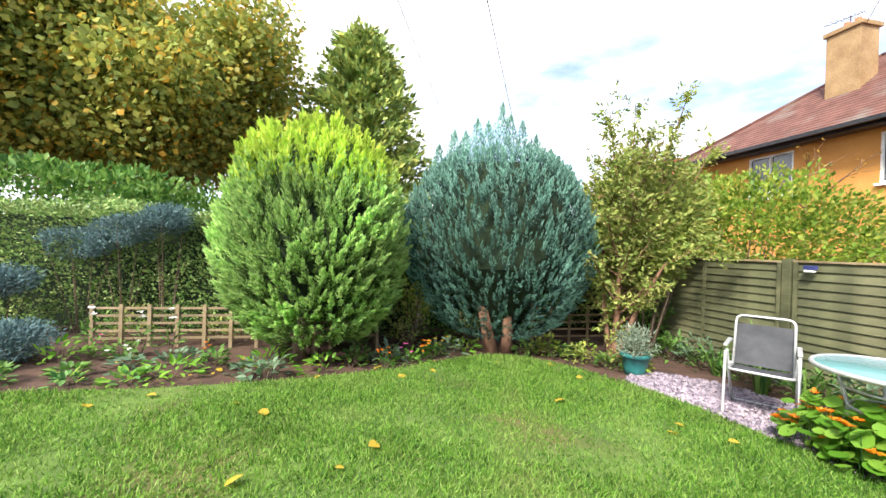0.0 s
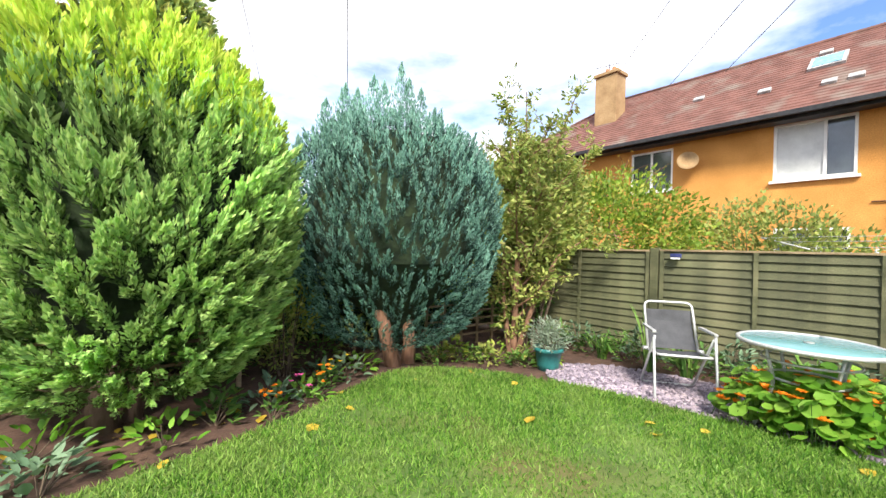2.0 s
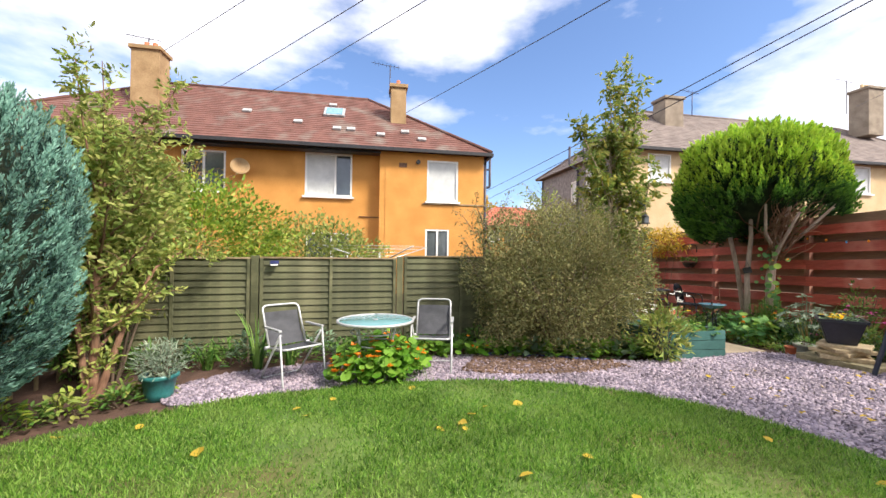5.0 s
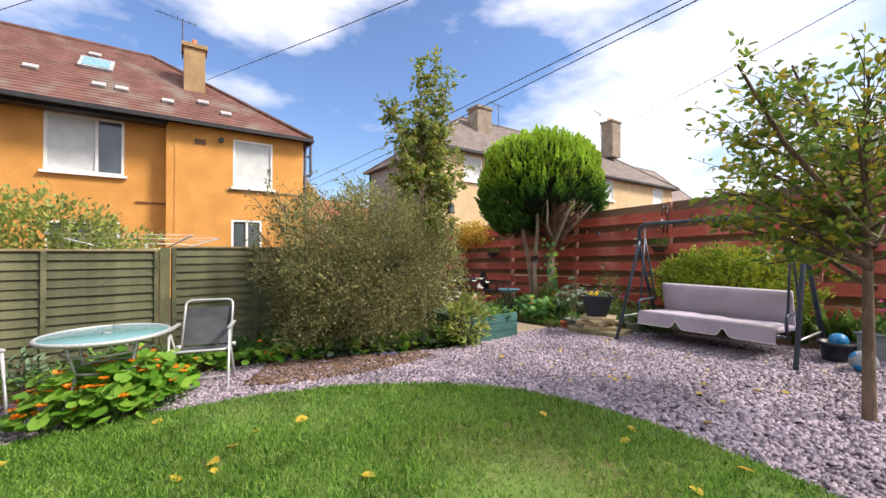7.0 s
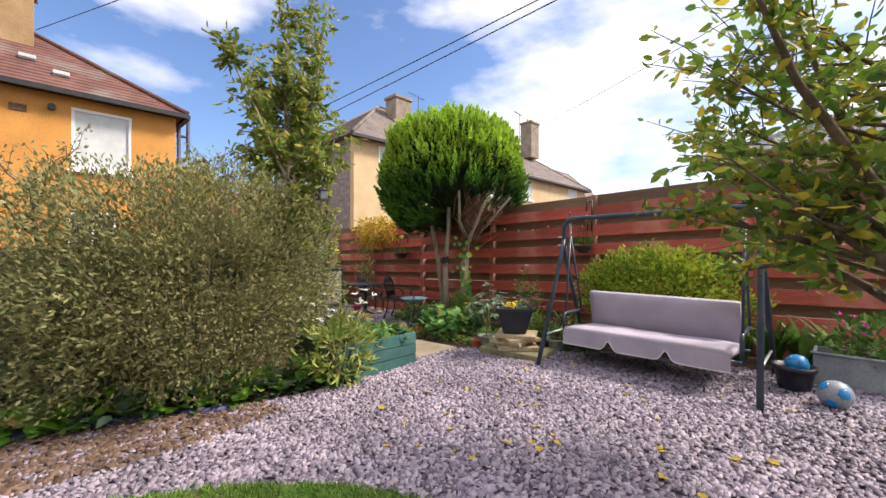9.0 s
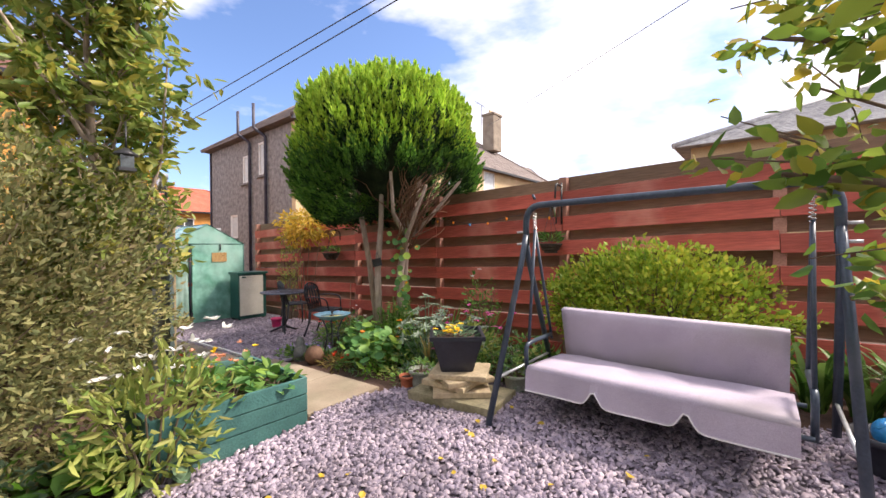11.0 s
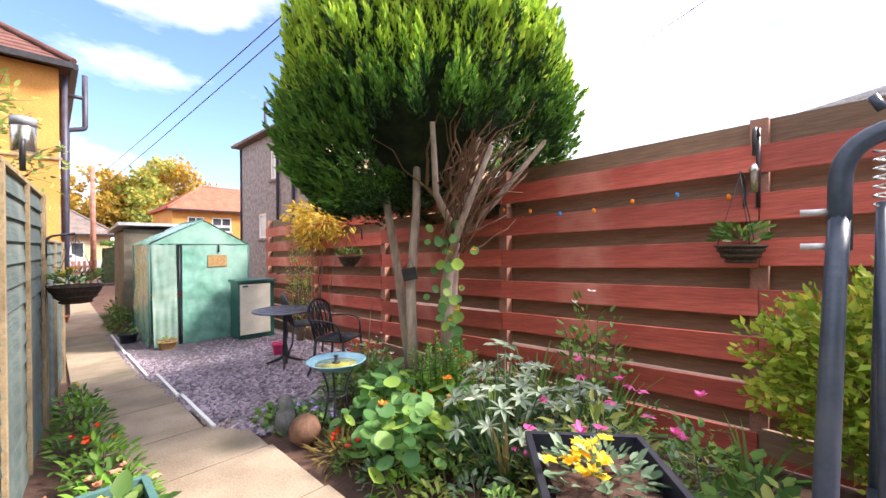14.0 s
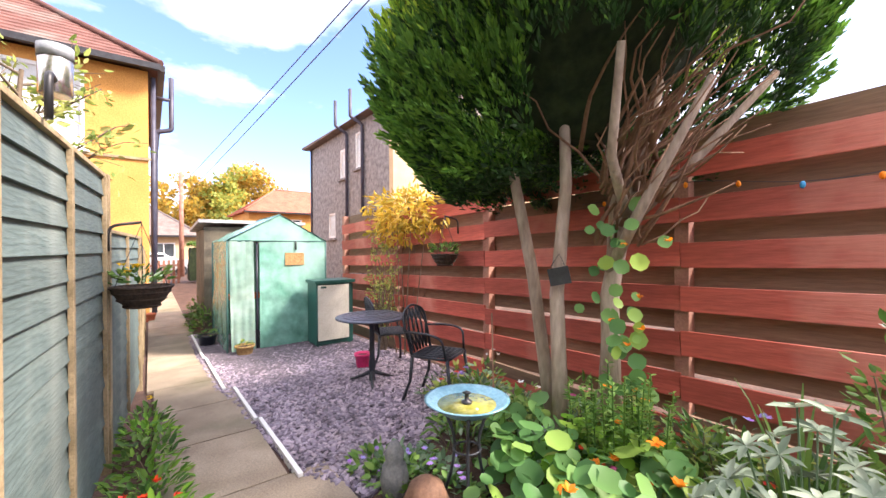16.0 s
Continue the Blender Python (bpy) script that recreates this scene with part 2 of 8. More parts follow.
CASTTOP = mat("cast_table_metal", (0.06, 0.07, 0.10), (0.11, 0.12, 0.16), 14, 0.4, metal=0.3, bump=0.3)
POLY = mat("green_polythene", (0.120, 0.330, 0.250), (0.250, 0.490, 0.410), 2.0, 0.2, bump=0.7, bscale=8, spec=0.6, alpha=0.82, stain=(0.36, 0.56, 0.50))
POLY_PALE = mat("clear_polythene", (0.264, 0.456, 0.372), (0.432, 0.600, 0.528), 3, 0.2, bump=0.7, bscale=8, spec=0.6, alpha=0.55)
CREAM = mat("cream_plastic", (0.55, 0.53, 0.44), (0.64, 0.62, 0.53), 4, 0.5, bump=0.03)
CABGREEN = mat("dark_green_plastic", (0.008, 0.055, 0.045), (0.015, 0.085, 0.07), 4, 0.4, bump=0.05)
OLDWOOD = mat("old_shed_timber", (0.07, 0.06, 0.045), (0.15, 0.13, 0.09), 5, 0.9, bump=0.5, vary=0.15)
WICKER = mat("dark_wicker", (0.025, 0.017, 0.012), (0.075, 0.048, 0.03), 40, 0.8, bump=0.8, bscale=120)
WICKER_PALE = mat("straw_wicker", (0.27, 0.16, 0.06), (0.42, 0.27, 0.11), 40, 0.8, bump=0.8, bscale=120)
TRELLIS = mat("trellis_wood", (0.196, 0.147, 0.084), (0.294, 0.224, 0.133), 6, 0.8, vary=0.15)
BARK = mat("bark", (0.085, 0.055, 0.038), (0.19, 0.13, 0.09), 9, 0.95, bump=1.0, bscale=40, stretch=(1, 1, 0.25))
BARK_PALE = mat("pale_bark", (0.26, 0.19, 0.145), (0.46, 0.37, 0.30), 9, 0.95, bump=1.0, bscale=40, stretch=(1, 1, 0.25))
BARK_RED = mat("reddish_bark", (0.15, 0.075, 0.045), (0.28, 0.16, 0.10), 9, 0.95, bump=1.0, bscale=40, stretch=(1, 1, 0.25))
TWIG = mat("twig", (0.10, 0.075, 0.05), (0.18, 0.13, 0.09), 9, 0.9)
WIRE = mat("cable", (0.03, 0.03, 0.04), (0.05, 0.05, 0.06), 5, 0.6, bump=0)
BLUEBOWL = mat("blue_glaze", (0.10, 0.24, 0.33), (0.20, 0.38, 0.46), 8, 0.25, bump=0.1)
WATER = mat("still_water", (0.20, 0.20, 0.03), (0.42, 0.40, 0.10), 14, 0.05, bump=0.05)
# Near-black green: the shade deep between leaves is painted into this colour.
CORE_SHADE_GREEN = mat("inner_foliage_shade", (0.008, 0.018, 0.008), (0.025, 0.042, 0.016), 9, 1.0, bump=1.0, bscale=25)
STATUE = mat("weathered_cast_stone", (0.10, 0.11, 0.11), (0.22, 0.22, 0.21), 12, 0.9, bump=0.5)
CLAY = mat("brown_clay", (0.10, 0.05, 0.028), (0.19, 0.10, 0.06), 12, 0.8, bump=0.3)
STEEL = mat("brushed_steel", (0.45, 0.43, 0.40), (0.6, 0.58, 0.55), 8, 0.25, metal=0.9, bump=0.02)
TARMAC = mat("tarmac", (0.10, 0.10, 0.10), (0.16, 0.155, 0.15), 5, 0.95, bump=0.5)

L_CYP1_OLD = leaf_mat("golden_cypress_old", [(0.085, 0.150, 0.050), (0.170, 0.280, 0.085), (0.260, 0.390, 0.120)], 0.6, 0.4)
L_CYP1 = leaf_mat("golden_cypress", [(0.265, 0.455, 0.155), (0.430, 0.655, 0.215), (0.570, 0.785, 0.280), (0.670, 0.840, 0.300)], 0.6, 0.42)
# Yellow growth at the top, with sunlight added to its colour.
L_CYP1_LIT_TIP = leaf_mat("golden_cypress_lit_tips", [(0.400, 0.600, 0.085), (0.580, 0.740, 0.105), (0.700, 0.780, 0.130)], 0.6, 0.4)
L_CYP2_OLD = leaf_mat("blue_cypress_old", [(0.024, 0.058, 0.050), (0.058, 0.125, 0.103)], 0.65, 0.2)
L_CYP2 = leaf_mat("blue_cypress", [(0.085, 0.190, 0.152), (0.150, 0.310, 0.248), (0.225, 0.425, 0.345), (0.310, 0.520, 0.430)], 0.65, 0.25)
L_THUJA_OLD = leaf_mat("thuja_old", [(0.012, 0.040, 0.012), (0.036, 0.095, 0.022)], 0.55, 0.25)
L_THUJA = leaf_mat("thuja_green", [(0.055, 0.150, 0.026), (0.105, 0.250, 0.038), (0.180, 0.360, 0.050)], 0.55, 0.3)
# Yellow-green tips of the crown top, sunlight painted into the colour.
L_THUJA_LIT_TIP = leaf_mat("thuja_lit_tips", [(0.240, 0.440, 0.050), (0.420, 0.610, 0.064), (0.560, 0.700, 0.085)], 0.55, 0.4)
L_HEDGE = leaf_mat("hedge", [(0.110, 0.200, 0.060), (0.200, 0.320, 0.095), (0.290, 0.420, 0.130), (0.390, 0.440, 0.180)], 0.6, 0.25)
L_TREE = leaf_mat("autumn_tree", [(0.170, 0.245, 0.060), (0.300, 0.375, 0.085), (0.460, 0.490, 0.120), (0.245, 0.325, 0.070), (0.720, 0.430, 0.060)], 0.55, 0.45, 0.45, (0.595, 0.354, 0.055))
L_FAR_YELLOW = leaf_mat("yellow_far_tree", [(0.40, 0.33, 0.07), (0.60, 0.40, 0.06), (0.52, 0.31, 0.06), (0.28, 0.29, 0.09)], 0.6, 0.5)
L_CONIFER = leaf_mat("far_conifer", [(0.110, 0.185, 0.050), (0.200, 0.300, 0.075), (0.320, 0.410, 0.100), (0.430, 0.440, 0.105)], 0.6, 0.2)
L_JUNIPER = leaf_mat("blue_juniper", [(0.055, 0.105, 0.11), (0.11, 0.19, 0.20), (0.19, 0.29, 0.30)], 0.6, 0.15)
L_APPLE = leaf_mat("apple_leaf", [(0.080, 0.165, 0.030), (0.150, 0.255, 0.040), (0.240, 0.340, 0.050), (0.190, 0.225, 0.035), (0.560, 0.420, 0.045)], 0.45, 0.45)
L_PEAR = leaf_mat("pear_leaf", [(0.095, 0.165, 0.037), (0.170, 0.250, 0.052), (0.270, 0.330, 0.075), (0.250, 0.270, 0.075), (0.460, 0.400, 0.075)], 0.45, 0.45)
L_BUSH = leaf_mat("airy_bush", [(0.131, 0.152, 0.061), (0.205, 0.215, 0.085), (0.297, 0.278, 0.111), (0.223, 0.180, 0.085)], 0.6, 0.3)
L_OLIVE = leaf_mat("olive_shrub", [(0.155, 0.235, 0.050), (0.265, 0.345, 0.078), (0.385, 0.420, 0.110), (0.270, 0.255, 0.085)], 0.55, 0.35)
L_BRIGHT = leaf_mat("bright_shrub", [(0.100, 0.190, 0.022), (0.185, 0.295, 0.034), (0.280, 0.370, 0.052), (0.380, 0.375, 0.056)], 0.5, 0.4)
L_LIME = leaf_mat("lemon_shrub", [(0.150, 0.260, 0.024), (0.280, 0.420, 0.040), (0.430, 0.560, 0.070), (0.600, 0.560, 0.070)], 0.5, 0.4, 0.35, (0.575, 0.414, 0.046))
L_BED = leaf_mat("bed_leaf", [(0.052, 0.130, 0.026), (0.091, 0.208, 0.039), (0.156, 0.286, 0.058), (0.221, 0.351, 0.078)], 0.5, 0.35)
L_SILVER = leaf_mat("silver_leaf", [(0.16, 0.22, 0.15), (0.26, 0.33, 0.24), (0.36, 0.42, 0.32)], 0.6, 0.25)
L_NAST = leaf_mat("round_leaf", [(0.081, 0.223, 0.020), (0.142, 0.324, 0.030), (0.223, 0.425, 0.050), (0.263, 0.445, 0.061)], 0.5, 0.4)
L_NAST_BED = leaf_mat("cool_round_leaf", [(0.060, 0.170, 0.050), (0.115, 0.270, 0.080), (0.200, 0.380, 0.110), (0.330, 0.480, 0.070)], 0.5, 0.4)
L_GREYGREEN = leaf_mat("grey_green_leaf", [(0.09, 0.16, 0.09), (0.14, 0.22, 0.13), (0.2, 0.28, 0.18)], 0.6, 0.25)
L_DRY = leaf_mat("dry_stalks", [(0.35, 0.26, 0.09), (0.45, 0.36, 0.14), (0.28, 0.2, 0.07)], 0.7, 0.3)
L_YELLOW = leaf_mat("yellow_leaf", [(0.55, 0.38, 0.04), (0.65, 0.46, 0.06), (0.5, 0.30, 0.04), (0.3, 0.3, 0.05)], 0.5, 0.4)
F_ORANGE = leaf_mat("orange_petal", [(0.75, 0.20, 0.01), (0.85, 0.32, 0.02)], 0.5, 0.3)
F_RED = leaf_mat("red_petal", [(0.60, 0.03, 0.02), (0.75, 0.08, 0.02)], 0.5, 0.3)
F_YELLOW = leaf_mat("yellow_petal", [(0.80, 0.50, 0.02), (0.85, 0.62, 0.04)], 0.5, 0.3)
F_PINK = leaf_mat("pink_petal", [(0.62, 0.08, 0.28), (0.70, 0.15, 0.42)], 0.5, 0.3)
F_WHITE = leaf_mat("white_petal", [(0.75, 0.74, 0.70), (0.82, 0.82, 0.80)], 0.5, 0.3)
F_MAUVE = leaf_mat("mauve_petal", [(0.42, 0.20, 0.60), (0.30, 0.30, 0.65)], 0.5, 0.3)
F_PEACH = leaf_mat("peach_petal", [(0.75, 0.30, 0.16), (0.80, 0.40, 0.26)], 0.5, 0.3)


# ---- building helpers ----
def gz(x, y):
    """Height of the gently falling ground."""
    return 0.19 - 0.034 * max(-20.0, min(x, 10.5)) - 0.013 * max(-20.0, min(y, 20.0))


def part(name, bm, material, parent, label=""):
    me = bpy.data.meshes.new(name)
    bm.to_mesh(me)
    bm.free()
    me.materials.append(material)
    ob = new(name, me)
    ob.parent = parent
    if label:
        tagged(ob, label)
    return ob


def empty(name, label, category, at=(0, 0, 0), turn=0.0, group="", kind=""):
    ob = new(name)
    ob.matrix_world = pose(*at, 0, 0, turn)
    return tagged(ob, label, category, group, kind)


def box(bm, cx, cy, cz, sx, sy, sz, m=None, bevel=0.0):
    r = bmesh.ops.create_cube(bm, size=1.0, matrix=(m or Matrix()) @ Matrix.Translation((cx, cy, cz)) @ Matrix.Diagonal((sx, sy, sz, 1)))
    if bevel:
        es = list({e for v in r["verts"] for e in v.link_edges})
        bmesh.ops.bevel(bm, geom=es, offset=bevel, segments=2, affect="EDGES", profile=0.7)
    return bm


def boxm(*a, **k):
    return box(bmesh.new(), *a, **k)


def tube(bm, pts, radii, n=8, cap=True):
    """A round bar through points; radii: one for all or one each."""
    pts = [Vector(p) for p in pts]
    if not isinstance(radii, (list, tuple)):
        radii = [radii] * len(pts)
    rings, side = [], None
    for i, p in enumerate(pts):
        d = (pts[min(i + 1, len(pts) - 1)] - pts[max(i - 1, 0)]).normalized()
        if side is None:
            side = d.orthogonal().normalized()
        else:
            side = (side - d * side.dot(d))
            side = side.normalized() if side.length > 1e-6 else d.orthogonal().normalized()
        up = d.cross(side)
        rings.append([bm.verts.new(p + radii[i] * (math.cos(2 * math.pi * k / n) * side + math.sin(2 * math.pi * k / n) * up)) for k in range(n)])
    for a, b in zip(rings, rings[1:]):
        for k in range(n):
            f = bm.faces.new((a[k], a[(k + 1) % n], b[(k + 1) % n], b[k]))
            f.smooth = True
    if cap:
        bm.faces.new(rings[0][::-1])
        bm.faces.new(rings[-1])
    return bm


def tubem(pts, r, n=8):
    return tube(bmesh.new(), pts, r, n)


def arc(points, steps=5, r=0.08):
    """Rounds the inner corners of a polyline."""
    p = [Vector(q) for q in points]
    out = [p[0]]
    for a, b, c in zip(p, p[1:], p[2:]):
        u, v = (a - b), (c - b)
        k = min(r, u.length * 0.45, v.length * 0.45)
        s, e = b + u.normalized() * k, b + v.normalized() * k
        for i in range(steps + 1):
            f = i / steps
            out.append((1 - f) ** 2 * s + 2 * f * (1 - f) * b + f * f * e)
    out.append(p[-1])
    return out


def lathe(bm, profile, n=20, at=(0, 0, 0), squash=1.0):
    """A turned shape from (radius, height) pairs."""
    rings = []
    for r, z in profile:
        rings.append([bm.verts.new((at[0] + r * math.cos(2 * math.pi * k / n), at[1] + squash * r * math.sin(2 * math.pi * k / n), at[2] + z)) for k in range(n)])
    for a, b in zip(rings, rings[1:]):
        for k in range(n):
            f = bm.faces.new((a[k], a[(k + 1) % n], b[(k + 1) % n], b[k]))
            f.smooth = True
    bm.faces.new(rings[0][::-1])
    bm.faces.new(rings[-1])
    return bm


def flat(bm, pts, lift=0.0, thick=0.0):
    """A sheet over the ground with the outline pts."""
    vs = [bm.verts.new((x, y, gz(x, y) + lift)) for x, y in pts]
    f = bm.faces.new(vs)
    if f.normal.z < 0:
        f.normal_flip()
    if thick:
        r = bmesh.ops.extrude_face_region(bm, geom=[f])
        bmesh.ops.translate(bm, vec=(0, 0, -thick), verts=[g for g in r["geom"] if isinstance(g, bmesh.types.BMVert)])
    return bm


def inside(px, py, poly):
    c = np.zeros(len(px), bool)
    for (x1, y1), (x2, y2) in zip(poly, poly[1:] + poly[:1]):
        if y1 != y2:
            c ^= ((y1 > py) != (y2 > py)) & (px < (x2 - x1) * (py - y1) / (y2 - y1) + x1)
    return c


def smooth_loop(pts, times=2):
    for _ in range(times):
        q = []
        for (a, b), (c, d) in zip(pts, pts[1:] + pts[:1]):
            q += [(0.75 * a + 0.25 * c, 0.75 * b + 0.25 * d), (0.25 * a + 0.75 * c, 0.25 * b + 0.75 * d)]
        pts = q
    return pts


def soup(name, verts, faces_per, template_faces, material, parent=None):
    """One mesh of many small pieces: verts is (pieces, corners, 3)."""
    n, k = verts.shape[0], verts.shape[1]
    me = bpy.data.meshes.new(name)
    me.vertices.add(n * k)
    me.vertices.foreach_set("co", verts.reshape(-1).astype(np.float32))
    tf = [np.array(f) for f in template_faces]
    lens = np.array([len(f) for f in tf])
    loops = np.concatenate(tf)
    all_loops = (np.arange(n)[:, None] * k + loops[None, :]).reshape(-1)
    starts = np.concatenate([[0], np.cumsum(lens)[:-1]])
    all_starts = (np.arange(n)[:, None] * len(loops) + starts[None, :]).reshape(-1)
    me.loops.add(len(all_loops))
    me.polygons.add(n * len(tf))
    me.loops.foreach_set("vertex_index", all_loops.astype(np.int32))
    me.polygons.foreach_set("loop_start", all_starts.astype(np.int32))
    me.update(calc_edges=True)
    me.validate()
    me.materials.append(material)
    ob = new(name, me)
    ob.parent = parent
    return ob


LEAF = np.array([(0, 0, 0), (0.38, 0.28, 0.06), (0.32, 0.68, 0.05), (0, 1.0, -0.06), (-0.32, 0.68, 0.05), (-0.38, 0.28, 0.06), (0, 0.5, -0.04)])
LEAF_F = [(0, 1, 6), (1, 2, 6), (2, 3, 6), (3, 4, 6), (4, 5, 6), (5, 0, 6)]
KITE = np.array([(0, 0, 0), (0.5, 0.45, 0.1), (0, 1, 0), (-0.5, 0.45, 0.1)])
KITE_F = [(0, 1, 2), (0, 2, 3)]
ROUND = np.array([(0, 0, -0.1)] + [(math.cos(a) * (0.5 + 0.03 * (i % 2)), math.sin(a) * (0.5 + 0.03 * (i % 2)), 0.03 * (i % 3)) for i, a in enumerate(np.linspace(0, 2 * math.pi, 9)[:-1])])
ROUND_F = [(0, i, i % 8 + 1) for i in range(1, 9)]
rng = np.random.default_rng(7)


def unit(v):
    return v / np.maximum(np.linalg.norm(v, axis=-1, keepdims=True), 1e-9)


def scatter(name, at, way, length, width, material, parent=None, shape=LEAF, faces=LEAF_F, face_up=None):
    """Leaves at points, each along its way, with its length and width."""
    n = len(at)
    at, d = np.asarray(at, float), unit(np.asarray(way, float))
    ref = unit(rng.normal(size=(n, 3))) if face_up is None else unit(face_up + rng.normal(size=(n, 3)) * 0.25)
    s = unit(np.cross(d, ref))
    u = np.cross(s, d)
    L = np.broadcast_to(length, (n,))[:, None, None]
    W = np.broadcast_to(width, (n,))[:, None, None]
    v = at[:, None, :] + shape[None, :, 0:1] * W * s[:, None, :] + shape[None, :, 1:2] * L * d[:, None, :] + shape[None, :, 2:3] * L * u[:, None, :]
    return soup(name, v, None, faces, material, parent)


# ---- ground, lawn, beds, gravel ----
def grid_ground():
    bm = bmesh.new()
    xs = [-600, -150, -40, -20, -8, 0, 5, 10.5, 20, 30, 60, 150, 600]
    ys = [-600, -150, -40, -20, -8, 0, 8, 20, 40, 150, 600]
    vs = [[bm.verts.new((x, y, gz(x, y))) for y in ys] for x in xs]
    for i in range(len(xs) - 1):
        for j in range(len(ys) - 1):
            bm.faces.new((vs[i][j], vs[i + 1][j], vs[i + 1][j + 1], vs[i][j + 1]))
    return bm


ground = part("ground", grid_ground(), SOIL, None)
tagged(ground, "dark brown garden soil falling gently towards the houses", "ground", kind="structure")
LAWN = [(-7, 3.2), (-2.7, 3.62), (-1.2, 3.8), (0.3, 4.25), (1.3, 4.85), (1.8, 5.0), (2.35, 4.7), (2.75, 4.1), (3.1, 3.3), (3.22, 2.5), (3.27, 1.6), (3.15, 0.7), (2.75, -0.2), (2.06, -0.98), (1.3, -1.3), (0.65, -1.36), (-0.1, -1.28), (-1.2, -1.0), (-2.5, -0.6), (-7, -0.5)]
lawn_line = smooth_loop(LAWN)
lawn = part("lawn", flat(bmesh.new(), lawn_line, 0.03, 0.05), TURF, None)
tagged(lawn, "green turf lawn with worn and mossy patches", "lawn", kind="structure")
GRAVEL = [(3.1, 4.35), (4.0, 4.1), (4.4, 3.0), (4.5, 1.5), (4.45, 0.3), (4.1, -0.4), (3.75, -0.9), (3.6, -1.8), (3.55, -3.0), (3.75, -3.1), (3.66, -3.85), (3.3, -4.2), (2.7, -4.75), (0.5, -5.0), (-0.3, -5.0), (-3.5, -4.6), (-4, -0.4), (-1.0, -0.8), (1.0, -0.9), (2.0, 0), (2.6, 1.0), (2.7, 3.0)]
gravel_line = smooth_loop(GRAVEL, 1)
gravel = part("slate_gravel_patio", flat(bmesh.new(), gravel_line, 0.012, 0.02), SLATE_BED, None)
tagged(gravel, "mauve-grey slate chippings laid as a patio", "gravel", kind="structure")
GRAVEL2 = [(5.5, -3.87), (6.0, -3.62), (8.2, -3.47), (8.25, -3.42), (12.0, -3.4), (12.0, -5.8), (6.4, -5.7), (6.0, -4.9), (5.75, -4.3)]
gravel2 = part("slate_gravel_bay", flat(bmesh.new(), GRAVEL2, 0.012, 0.02), SLATE_BED, None)
tagged(gravel2, "mauve-grey slate chippings under the bistro table", "gravel", kind="structure")


def chippings(name, poly, per_m2, parent, size=0.042, material=SLATE, label="loose flat mauve and grey slate chips", category="gravel"):
    p = np.array(poly)
    lo, hi = p.min(0), p.max(0)
    n = int(per_m2 * (hi[0] - lo[0]) * (hi[1] - lo[1]))
    x, y = rng.uniform(lo[0], hi[0], n), rng.uniform(lo[1], hi[1], n)
    k = inside(x, y, poly)
    if name == "slate_chippings":
        k &= ~inside(x, y, lawn_line) & (x > -1.6)
    x, y = x[k], y[k]
    n = len(x)
    ang = np.sort(rng.uniform(0, 2 * np.pi, (n, 4)), axis=1) * 0.5 + np.linspace(0, 2 * np.pi, 5)[:4][None, :] * 0.5
    s = size * rng.uniform(0.35, 0.85, n)[:, None]
    sx = rng.uniform(0.6, 1.3, n)[:, None]
    px, py = s * sx * np.cos(ang), s * np.sin(ang)
    th = rng.uniform(0.006, 0.014, n)[:, None]
    base = 0.19 - 0.034 * np.minimum(x, 10.5) - 0.013 * y + (0.014 if material == SLATE else 0.026) + rng.uniform(0, 0.014, n)
    tx, ty = rng.normal(0, 0.28, (2, n, 1))
    v = np.zeros((n, 8, 3))
    tilt = px * tx + py * ty
    for j, f in ((0, 1.0), (1, 0.82)):
        v[:, j * 4:j * 4 + 4, 0] = x[:, None] + px * f
        v[:, j * 4:j * 4 + 4, 1] = y[:, None] + py * f
        v[:, j * 4:j * 4 + 4, 2] = base[:, None] + tilt + (j * th)
    ob = soup(name, v, None, [(4, 5, 6, 7)] + [(i, (i + 1) % 4, 4 + (i + 1) % 4, 4 + i) for i in range(4)], material)
    return tagged(ob, label, category, kind="stuff")


chippings("slate_chippings", gravel_line, 1900, gravel, 0.034)
chippings("slate_chippings", GRAVEL2, 1400, gravel2, 0.04)
LITTER = [(4.35, 0.55), (4.1, -0.4), (3.68, -1.2), (3.3, -1.25), (3.2, -0.4), (3.32, 0.5), (3.6, 0.95)]
chippings("leaf_litter", LITTER, 900, gravel, 0.045, LITTER_CHIPS, "brown leaf litter and soil strewn over the slate chips", "leaf litter")


def turf_blades():
    n = 330000
    x, y = rng.uniform(-4.2, 3.35, n), rng.uniform(-1.4, 5.1, n)
    keep = inside(x, y, lawn_line)
    # worn patches are thinner
    thin = np.array([noise.noise(Vector((a * 0.9, b * 0.9, 0))) for a, b in zip(x[::1], y[::1])])
    fine = np.array([noise.noise(Vector((a * 4.5, b * 4.5, 3.0))) for a, b in zip(x, y)])
    keep &= rng.random(n) > np.clip(0.08 + 1.0 * thin + 1.1 * np.maximum(0, fine - 0.15), 0.02, 0.85)
    x, y, thin = x[keep], y[keep], thin[keep]
    n = len(x)
    z = 0.19 - 0.034 * x - 0.013 * y + 0.028
    lean = np.stack([rng.normal(0, 0.55, n), rng.normal(0, 0.55, n), np.ones(n)], 1)
    ob = scatter("lawn_grass", np.stack([x, y, z], 1), lean, rng.uniform(0.024, 0.058, n) * (1 - 0.5 * np.clip(1.6 * thin, 0, 1)), rng.uniform(0.004, 0.009, n), GRASS, None, np.array([(-0.5, 0, 0), (0.5, 0, 0), (0.25, 0.6, 0.08), (0, 1, 0.3)]), [(0, 1, 2, 3)])
    return tagged(ob, "short bright green lawn grass", "grass", kind="stuff")


turf_blades()


